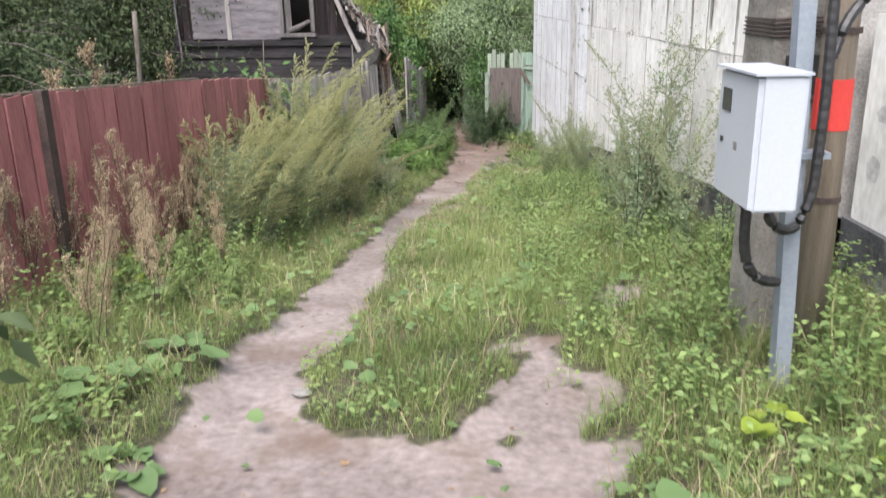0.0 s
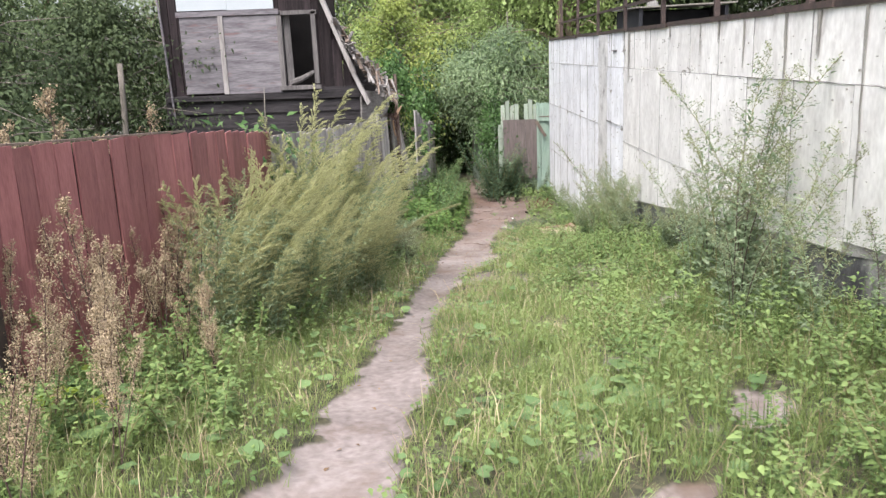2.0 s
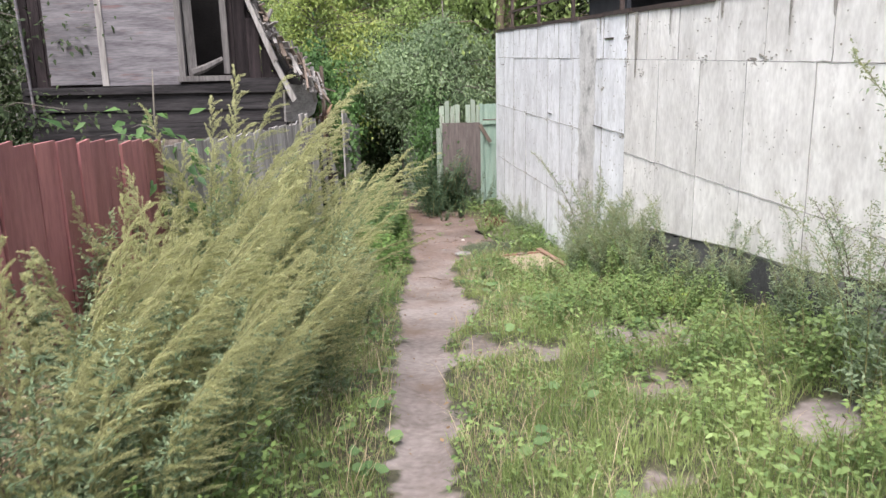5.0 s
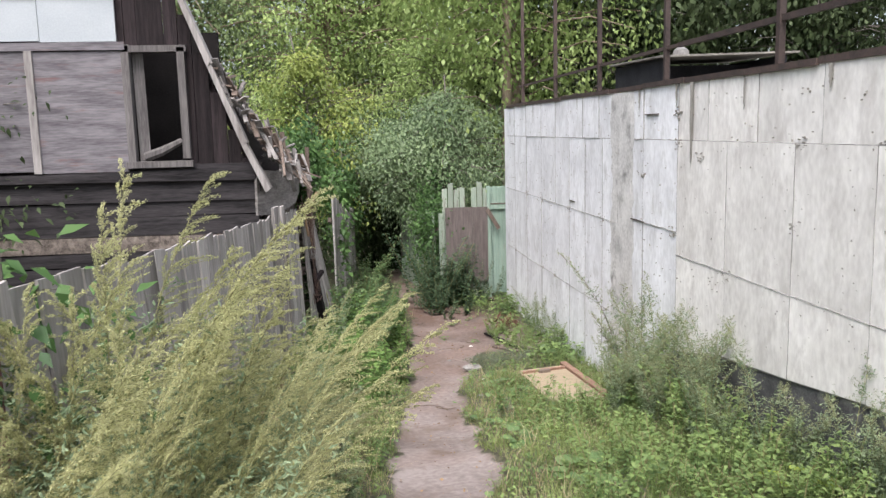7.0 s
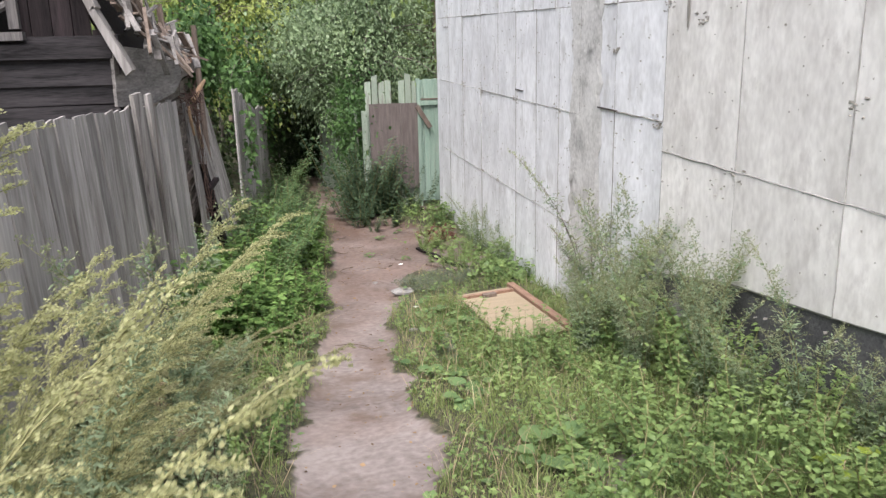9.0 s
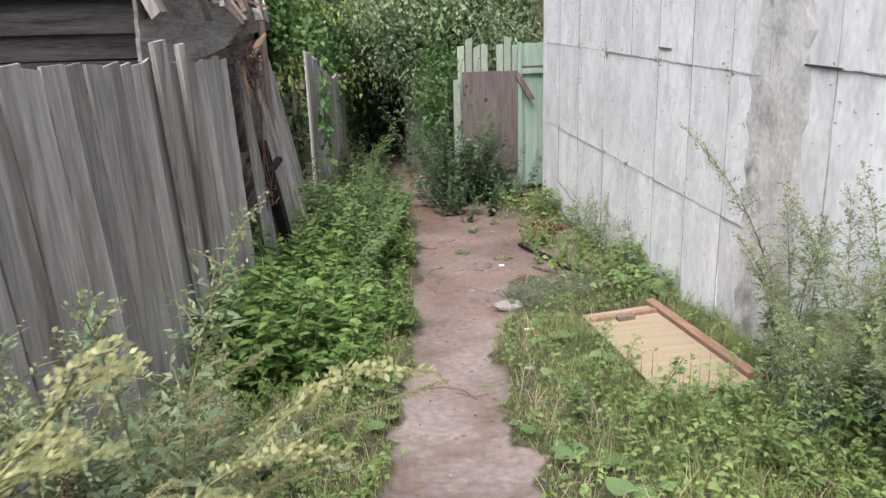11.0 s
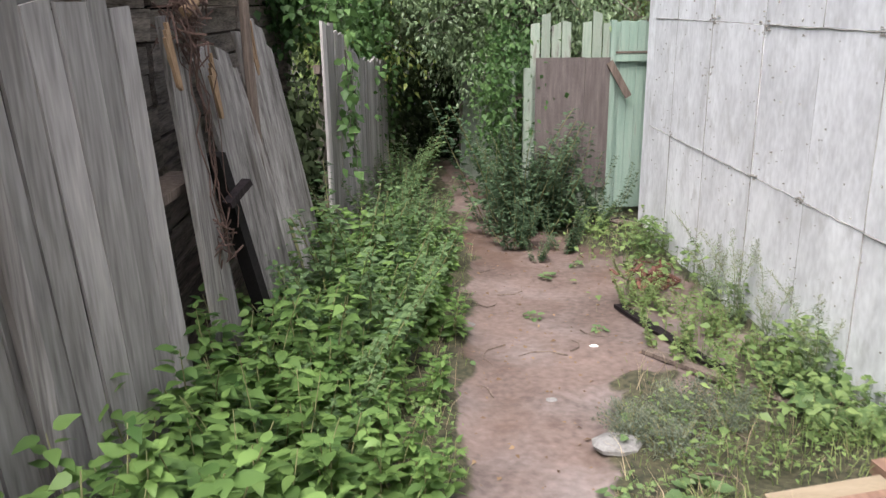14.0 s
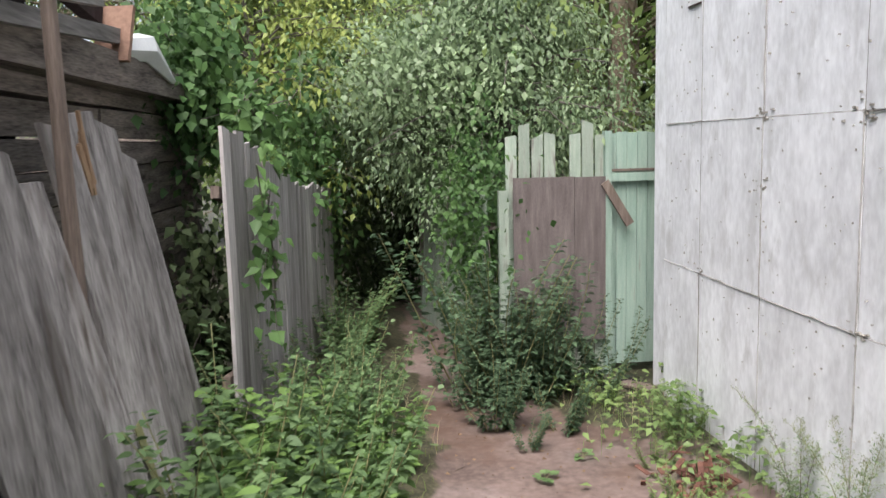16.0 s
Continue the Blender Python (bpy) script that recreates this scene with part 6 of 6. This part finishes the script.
    sh = [plant_thing("shrub", "small-leaved green shrub spilling towards the path", "shrub", "shrubs by the path", nettle(500 + i, 0.8, 10, 0.074, SHRUB_LEAF, 0.5)) for i in range(3)]
    place(sh, [(-0.6, 15.4, 0.8), (-0.45, 15.9, 0.85), (-0.6, 16.2, 1.05), (-0.3, 16.5, 0.95), (-0.65, 16.9, 1.1), (-0.25, 17.1, 0.9), (-0.55, 17.6, 1.0), (-0.2, 17.9, 0.85), (-0.45, 18.3, 0.9), (-0.6, 14.9, 0.8), (-0.15, 18.7, 0.7), (-0.4, 19.0, 0.9), (-0.15, 19.4, 0.8), (-0.45, 19.7, 1.0), (-0.4, 20.3, 0.9), (-0.3, 21.2, 1.0), (-0.3, 21.6, 1.0)], 5)
    gs = [plant_thing("shrub", "dark blue-green shrub crowding before the gate", "shrub", "shrubs by the gate", nettle(520 + i, 0.8, 10, 0.062, GATE_LEAF, 0.45)) for i in range(2)]
    place(gs, [(0.95, 20.4, 1.2), (0.95, 21.0, 1.2),
               (0.75, 19.0, 0.9), (1.0, 19.3, 1.0), (0.85, 19.6, 1.2), (1.25, 19.6, 1.1), (1.5, 19.7, 0.85), (1.8, 19.8, 0.7), (0.75, 20.0, 1.4), (1.0, 19.9, 1.5), (0.6, 19.5, 0.7), (1.05, 19.75, 1.7), (0.92, 19.9, 1.6), (1.2, 18.8, 0.5), (0.9, 18.5, 0.4), (1.55, 19.2, 0.5)], 51)
    bu = [plant_thing("burdock", "broad pale green burdock leaves low to the ground", "burdock", "burdock plants", rosette(600 + i, 0.17, 8)) for i in range(3)]
    place(bu, [(-2.0, 4.7), (-1.85, 4.5, 0.8), (-2.1, 5.1, 0.7), (-1.5, 5.0, 0.6), (0.1, 4.75, 0.5), (0.3, 4.9, 0.5), (-0.05, 4.95, 0.45), (0.5, 4.7, 0.5), (0.25, 4.6, 0.45), (0.0, 4.6, 0.4), (0.4, 5.0, 0.45), (0.65, 17.0, 0.25), (1.05, 16.7, 0.25), (0.9, 18.0, 0.3), (1.2, 18.3, 0.35), (0.65, 14.6, 0.25), (0.75, 13.9, 0.3), (1.0, 2.6, 0.4), (1.2, 2.9, 0.4), (1.3, 2.5, 0.45), (0.6, 5.1, 0.6), (1.4, 9.6, 0.5), (1.7, 9.2, 0.55), (1.2, 10.3, 0.7), (1.9, 10.0, 0.5),
               (0.75, 10.6, 0.8), (0.6, 11.6, 0.7), (-1.0, 13.9, 0.9), (-0.9, 13.5, 0.8), (-0.75, 13.2, 0.7), (1.95, 15.3, 1.0), (1.9, 15.6, 0.8), (0.55, 12.1, 0.6), (1.15, 12.6, 0.7), (0.95, 13.4, 0.6), (1.0, 14.0, 0.7), (0.95, 14.5, 0.6), (1.6, 11.9, 0.5), (1.4, 12.2, 0.45), (-1.3, 3.6, 0.6), (-1.5, 3.2, 0.7),
               (-1.2, 2.7, 0.6), (0.1, 2.3, 0.55), (0.75, 2.2, 0.7), (1.7, 8.2, 0.5), (1.5, 8.7, 0.45), (-0.85, 13.0, 0.9), (-1.0, 12.8, 0.7)], 6)
    li = [plant_thing("burdock", "bright yellow-green young burdock leaves", "burdock", "yellow-green burdock", rosette(620 + i, 0.15, 5, LIME_LEAF, 0.9)) for i in range(2)]
    place(li, [(1.22, 2.75, 0.75), (-1.95, 4.75, 0.9), (1.75, 9.8, 0.8), (-1.15, 12.9, 0.6), (1.55, 2.4, 0.6), (-0.9, 12.6, 0.5)], 7)
    he = [plant_thing("weed", "knee-high leafy green weeds", "weed", "leafy weeds", nettle(700 + i, 0.40, 6, 0.044, HERB, 0.5)) for i in range(4)]
    sp = spots_in(17, 46, 0.75, 2.05, 1.6, 12.8, lambda x, y: clear(x, y, 0.1, 0.5)) + spots_in(18, 26, -2.9, -1.2, 2.0, 7.4, lambda x, y: clear(x, y, 0.15, 0.2)) + spots_in(19, 26, 1.3, 2.0, 15.0, 19.2, lambda x, y: clear(x, y, 0.1, 0.1), 0.6)
    sp += spots_in(20, 26, -1.4, -0.4, 9.4, 13.0, lambda x, y: clear(x, y, 0.12, 0.12), 0.75) + spots_in(21, 16, 1.25, 2.0, 9.5, 12.5, lambda x, y: clear(x, y, 0.1, 0.3), 1.1)
    sp += [(1.85, 11.9, 1.3), (1.95, 12.2, 1.3), (1.8, 11.5, 1.2), (1.95, 11.7, 1.4), (1.9, 12.45, 1.2), (1.95, 10.9, 1.3)]
    place(he, sp, 8, 0.6, 1.2)
    gr = [plant_thing("grey_herb", "low grey-green herb cushion beside a plywood sheet", "herb", "grey herb cushions", cushion(800 + i)) for i in range(2)]
    place(gr, [(0.85, 15.1), (1.1, 15.3, 1.1), (1.35, 15.2), (1.0, 14.95, 0.9), (1.25, 15.5), (1.5, 15.4, 0.9), (0.8, 12.9, 0.7), (0.7, 12.6, 0.7), (0.9, 15.4, 0.8)], 9)


# ---- trees ----
def limb(g, a, b, r0, r1, bend, n=5):
    pts = curve_points(a, b, bend, n)
    g.tube([tuple(p) for p in pts], [r0 + (r1 - r0) * i / (n - 1) for i in range(n)], 6)
    return pts


def tree(seed, h, radius, base, leaf, count, mat, bark, label, name="tree", droop=0.0, trunk_r=0.09, clumps=60, flat=1.0, big=True, clump_r=0.30):
    """Trunk, limbs, and a crown of leaves in uneven clumps along the twigs."""
    rng = np.random.default_rng(seed)
    g = Geo()
    top = np.array([rng.normal(0, 0.05) * h, rng.normal(0, 0.05) * h, h * 0.92])
    trunk = limb(g, (0, 0, -0.1), top, trunk_r, trunk_r * 0.15, (rng.normal(0, 0.03) * h, rng.normal(0, 0.03) * h, 0), 9)
    tw, fo = Geo(), []
    per = count // clumps
    for i in range(clumps):
        s = base + (1 - base) * rng.uniform(0, 1) ** 0.8
        c0 = np.array([np.interp(s * 0.9, np.linspace(0, 1, 9), trunk[:, k]) for k in range(3)])
        a = rng.uniform(0, 2 * np.pi)
        prof = math.sin(math.pi * min(1, 0.18 + 0.8 * (s - base) / (1 - base))) ** 0.7
        R = radius * prof * rng.uniform(0.45, 1.12)
        end = c0 + [R * math.cos(a), R * math.sin(a), R * rng.uniform(-0.1, 0.5) * flat - droop * R * 0.4]
        pts = limb(tw, tuple(c0), tuple(end), trunk_r * 0.22, trunk_r * 0.04, (0, 0, 0.12 * R), 4)
        u = rng.uniform(0.25, 1.05, per)
        cc = np.stack([np.interp(u, np.linspace(0, 1, 4), pts[:, k]) for k in range(3)], 1)
        sp = radius * clump_r
        off = rng.normal(0, 1, (per, 3)) * [sp * 0.55, sp * 0.55, sp * 0.38]
        if droop:
            off[:, 2] -= np.abs(rng.normal(0, droop * sp * 1.6, per))
        cc = cc + off
        dd = off * 0.7 / sp + rng.normal(0, 0.42, (per, 3)) + [0, -0.15, -0.3 - 0.5 * droop]
        nn = rng.normal(0, 0.33, (per, 3)) + [0, -0.35, 0.9]
        L = leaf * rng.uniform(0.6, 1.25, per)
        fo.append(leaves(cc, dd, nn, L, L * rng.uniform(0.36, 0.52, per)) if big else cards(cc, dd, nn, L, L * 0.55))
    ob = tagged(new(name), label, "tree")
    for pname, v, f, mt in (("trunk", g.v, g.f, bark), ("limb", tw.v, tw.f, bark), ("crown", *joined(fo), mat)):
        p = new(pname, mesh_of(pname, v, f, mt, pname == "trunk"))
        if pname != "trunk":
            p["kind"] = "stuff"
        p.parent = ob
    return ob


def put(ob, x, y, z=None, turn=0, s=1.0):
    ob.matrix_basis = pose(x, y, zg(x, y) - 0.05 if z is None else z, 0, 0, turn) @ Matrix.Scale(s, 4)
    return ob


def build_trees():
    put(tree(1, 4.6, 1.7, 0.30, 0.066, 34000, APPLE, BARK, "old apple tree overhanging the gate with grey-green leaves", "apple_tree", 0.35, 0.08, 120, clump_r=0.16), 1.35, 22.3)
    put(tree(2, 3.9, 1.45, 0.52, 0.07, 15000, APPLE, BARK, "apple tree branches arching over the shaded passage", "apple_tree", 0.4, 0.06, 70, clump_r=0.18), 0.55, 23.3)
    put(tree(3, 6.2, 1.9, 0.42, 0.085, 12000, WILLOW, BARK, "light green young willow behind the gate", "willow", 0.15, 0.08, 110, clump_r=0.17), 0.9, 25.0)
    put(tree(4, 4.4, 1.4, 0.3, 0.075, 8000, YELLOWING, BARK, "bush with yellowing leaves behind the house", "bush", 0.1, 0.06, 70, clump_r=0.18), -1.45, 22.8, s=1.25)
    put(tree(5, 5.0, 1.7, 0.38, 0.085, 9000, WILLOW, BARK, "green bush crowding behind the collapsed roof", "bush", 0.15, 0.07, 100, clump_r=0.18), -1.4, 23.8)
    put(tree(6, 4.3, 2.4, 0.1, 0.085, 30000, DARK_LEAF, BARK, "large dark bush beside the ruined house", "bush", 0.1, 0.09, 150, clump_r=0.17), -6.6, 11.2)
    put(tree(7, 4.0, 2.0, 0.1, 0.085, 24000, DARK_LEAF, BARK, "dark leafy bush behind the red fence", "bush", 0.1, 0.08, 110, clump_r=0.18), -4.7, 7.6, s=0.8)
    put(tree(17, 4.6, 2.3, 0.1, 0.085, 28000, DARK_LEAF, BARK, "dark leafy bush at the house corner", "bush", 0.1, 0.08, 110, clump_r=0.18), -5.9, 14.8)
    put(tree(8, 1.15, 0.36, 0.3, 0.062, 330, VINE_LEAF, BARK, "small maple sapling in front of the boarded window", "sapling", 0.2, 0.012, 12), -1.72, 9.0, s=1.8)
    put(tree(9, 1.2, 0.26, 0.55, 0.10, 40, DARK_LEAF, BARK, "dark maple sapling beside the path's start", "sapling", 0.2, 0.012, 8), -1.22, 1.95, s=1.0)
    birch = [tree(30, 15, 3.0, 0.12, 0.125, 26000, BIRCH, PINE_BARK, "tall birch with hanging green foliage", "birch", 0.9, 0.17, 170, 1, False, 0.22),
             tree(31, 13, 3.2, 0.10, 0.125, 26000, BIRCH, PINE_BARK, "tall green tree in the wood behind", "birch", 0.5, 0.17, 160, 1, False, 0.21),
             tree(32, 12, 2.8, 0.08, 0.12, 26000, WILLOW, PINE_BARK, "light green tree at the wood's edge", "birch", 0.4, 0.15, 150, 1, False, 0.22),
             tree(33, 14, 3.3, 0.06, 0.17, 36000, DARK_LEAF, BARK, "dark green tree behind the tank", "dark_tree", 0.6, 0.17, 170, 1, False, 0.2)]
    spots = [(-8.5, 29, 0), (-1.5, 33, 1), (3.2, 29.5, 2), (11.0, 24.5, 3), (-5.0, 31, 1), (-1.0, 28.5, 2), (1.6, 30.5, 2), (-12, 27, 1), (1.5, 36, 0), (5.5, 34, 0), (8.5, 28, 3), (12.5, 28, 3), (-3.5, 38, 0), (9.5, 37, 1), 
             (11.5, 17.5, 3), (12.5, 11.5, 3), (13.5, 5.5, 1), (6.2, 25.5, 3), (-10.5, 20, 1), (-11.5, 12.5, 0), (-11, 5, 1), (3.4, 24.2, 2)]
    for i, (x, y, k) in enumerate(spots):
        turn, s = (i * 77) % 360, 0.85 + 0.3 * ((i * 37) % 10) / 10
        if i < 4:
            put(birch[k], x, y, None, turn, s)
        else:
            copy_thing(birch[k], pose(x, y, zg(x, y) - 0.05, 0, 0, turn)).scale = (s, s, s)
    g = Geo()
    limb(g, (-4.6, 12.0, -1.4), (-4.36, 12.0, 1.35), 0.045, 0.035, (0.05, 0, 0), 8)
    solid("tree_trunk", g, BARK, "slender grey-tan trunk among dark bushes", "tree trunk", smooth=True)
    # bare trunk beside the gate
    g = Geo()
    limb(g, (2.72, 22.9, -2.0), (2.80, 23.0, 6.5), 0.12, 0.09, (0.05, 0, 0), 8)
    solid("tree_trunk", g, PINE_BARK, "straight tan tree trunk behind the gate", "tree trunk", smooth=True)


def build_vines():
    """Climbing vine over the corner of the log wall and the far boards, and passage leaves, some dark to stand in for
    shade.
    """
    rng = np.random.default_rng(77)
    for name, n, c, s, leaf, mat, label in (
            ("climbing_vine", 3000, (-1.35, 20.0, 0.62), (0.28, 0.6, 0.5), 0.085, VINE_LEAF, "dark green climbing vine hanging over the log wall"),
            # added filler: dark leaves make the pale gap behind the boards read as shade
            ("passage_bush", 1100, (-1.2, 19.3, -1.05), (0.14, 0.6, 0.6), 0.08, DARK_LEAF, "dark leaves added to shade the gap between log wall and boards"),
            ("passage_bush", 3000, (-0.75, 22.6, -0.1), (0.3, 1.1, 0.9), 0.09, VINE_LEAF, "dark leaves hanging beside the passage"),
            ("climbing_vine", 450, (-0.85, 19.6, 0.28), (0.16, 0.45, 0.2), 0.09, VINE_LEAF, "green vine creeping over grey fence boards"),
            ("climbing_vine", 130, (-0.68, 18.75, -0.5), (0.06, 0.22, 0.5), 0.10, VINE_LEAF, "trailing vine leaves on grey fence boards"),
            ("passage_bush", 12000, (0.65, 23.0, 0.75), (0.85, 1.7, 0.5), 0.07, APPLE, "dark foliage closing in the shaded passage"),
            # backdrop of the hollow: its deep shade is put into the dark leaf colour
            ("passage_bush", 9000, (0.3, 25.0, -0.1), (1.5, 0.5, 1.5), 0.09, DARK_LEAF, "dense bushes ending the passage, leaves coloured dark for its shade"),
            ("passage_bush", 5000, (0.2, 24.5, -1.3), (1.2, 0.4, 0.7), 0.09, DARK_LEAF, "low bushes closing the passage, leaves coloured dark for its shade"),
            ("passage_bush", 3500, (0.92, 20.9, -0.7), (0.3, 0.6, 0.75), 0.065, VINE_LEAF, "leafy grey-green bush beside the gate")):
        p = rng.normal(0, 1, (n, 3)) * 0.62 * np.array(s) + np.array(c)
        p[:, 2] = np.maximum(p[:, 2], height(p[:, 0], p[:, 1]) + 0.02)
        d = rng.normal(0, 0.7, (n, 3)) + [0.25, -0.3, -0.7]
        L = leaf * rng.uniform(0.6, 1.3, n)
        lv, lf = leaves(p, d, rng.normal(0, 0.5, (n, 3)) + [0.2, -0.5, 0.9], L, L * rng.uniform(0.55, 0.8, n))
        st = Geo()
        for k in range(14):
            q = p[rng.integers(n)]
            q2 = p[rng.integers(n)]
            st.tube([tuple(q), tuple((q + q2) / 2 + [0, 0, 0.05]), tuple(q2)], [0.007, 0.006, 0.003], 4)
        ob = thing(name, (0, 0, 0), label, "vine" if "vine" in name else "bush")
        for pname, v, f, mt in (("foliage", lv, lf, mat), ("stem", st.v, st.f, BARK)):
            q = new(pname, mesh_of(pname, v, f, mt))
            q["kind"] = "stuff"
            q.parent = ob


def build_litter():
    """Dead leaves, twigs and pebbles on the soil, and a heap of scraps by the wall corner."""
    rng = np.random.default_rng(5)
    n = 4200
    x, y = scatter(rng, n, -1.2, 2.0, 1.0, 19.5)
    keep = (bareness(x, y) > 0.3) & (rng.uniform(0, 1, n) < np.clip((y - 4) / 12, 0.12, 0.8))
    x, y = x[keep], y[keep]
    m = len(x)
    c = np.stack([x, y, height(x, y) + 0.006], 1)
    a = rng.uniform(0, 6.28, m)
    L = rng.uniform(0.01, 0.05, m) * rng.uniform(0.5, 1, m)
    v, f = leaves(c, np.stack([np.cos(a), np.sin(a), rng.normal(0, 0.15, m)], 1), np.stack([rng.normal(0, 0.3, m), rng.normal(0, 0.3, m), np.ones(m)], 1), L, L * 0.6)
    stuff("leaf_litter", v, f, DEBRIS, "dead leaf scraps scattered on the trodden soil", "litter")
    rnd = random.Random(8)
    for i in range(16):
        px, py = rnd.uniform(0.1, 1.6), rnd.uniform(11.5, 18.5)
        a = rnd.uniform(0, 6.28)
        L = rnd.uniform(0.08, 0.22)
        pts = [(px + L * s * math.cos(a + 0.5 * s), py + L * s * math.sin(a + 0.5 * s), zg(px + L * s * math.cos(a + 0.5 * s), py + L * s * math.sin(a + 0.5 * s)) + 0.006) for s in (-1, -0.3, 0.3, 1)]
        solid("twig", Geo().tube(pts, [0.006, 0.005, 0.004, 0.002], 5), BROWN_WOOD, "thin dead twig lying on the soil", "twig", "twigs on the path")
    for (px, py, s, mat) in ((0.95, 16.4, 0.022, FLOWER), (0.78, 14.4, 0.022, FLOWER), (0.2, 16.9, 0.03, STONE), (0.65, 14.9, 0.02, STONE), (0.55, 15.6, 0.025, STONE), (-0.68, 3.4, 0.035, STONE), (-0.5, 12.3, 0.03, STONE), (0.75, 15.0, 0.09, STONE), (0.6, 13.5, 0.03, STONE)):
        z = zg(px, py)
        g = Geo().tube([(px, py, z - 0.01), (px, py, z + 0.12 * s), (px, py, z + 0.3 * s), (px, py, z + 0.4 * s)], [s * 0.9, s, s * 0.8, s * 0.4], 9)
        g.v = [(px + 1.35 * (a - px) + rnd.gauss(0, 0.06 * s), b + rnd.gauss(0, 0.06 * s), c_) for a, b, c_ in g.v]
        solid("pebble", g, mat, "pale stone lying on the trodden soil", "stone", "stones on the path")
    for (xa, ya, xb, yb, w, mat) in ((1.3, 17.2, 1.6, 15.9, 0.07, DARK_WOOD), (1.62, 17.9, 1.66, 17.2, 0.08, BROWN_WOOD), (1.25, 16.3, 1.75, 15.4, 0.07, BROWN_WOOD), (1.75, 19.9, 2.05, 19.4, 0.14, BROWN_WOOD), (1.7, 19.6, 2.0, 19.75, 0.1, DARK_WOOD)):
        solid("plank", Geo().beam((xa, ya, zg(xa, ya) + 0.02), (xb, yb, zg(xb, yb) + 0.02), w, 0.022, (0, 0, 1), 0.003), mat, "old weathered plank lying by the wall", "plank", "planks on the ground")
    g = Geo()
    for i in range(60):
        c = Vector((1.72 + rnd.gauss(0, 0.1), 17.75 + rnd.gauss(0, 0.14), 0))
        c.z = zg(c.x, c.y) + abs(rnd.gauss(0.05, 0.05))
        d = Vector((rnd.gauss(0, 1), rnd.gauss(0, 1), rnd.gauss(0, 0.7))).normalized() * rnd.uniform(0.03, 0.09)
        g.beam(c - d, c + d, 0.03, 0.006)
    solid("leaf_scrap", g, DEAD_HEAP, "heap of reddish dead leaves and bark scraps", "leaf litter", kind="stuff")


DEAD_HEAP = material("red_brown_scraps", (0.07, 0.028, 0.02), (0.17, 0.075, 0.05), 9, 0.9, 0.3)
build_plants()
build_trees()
build_vines()
build_litter()
build_grass()
build_herbs()
build_coltsfoot()
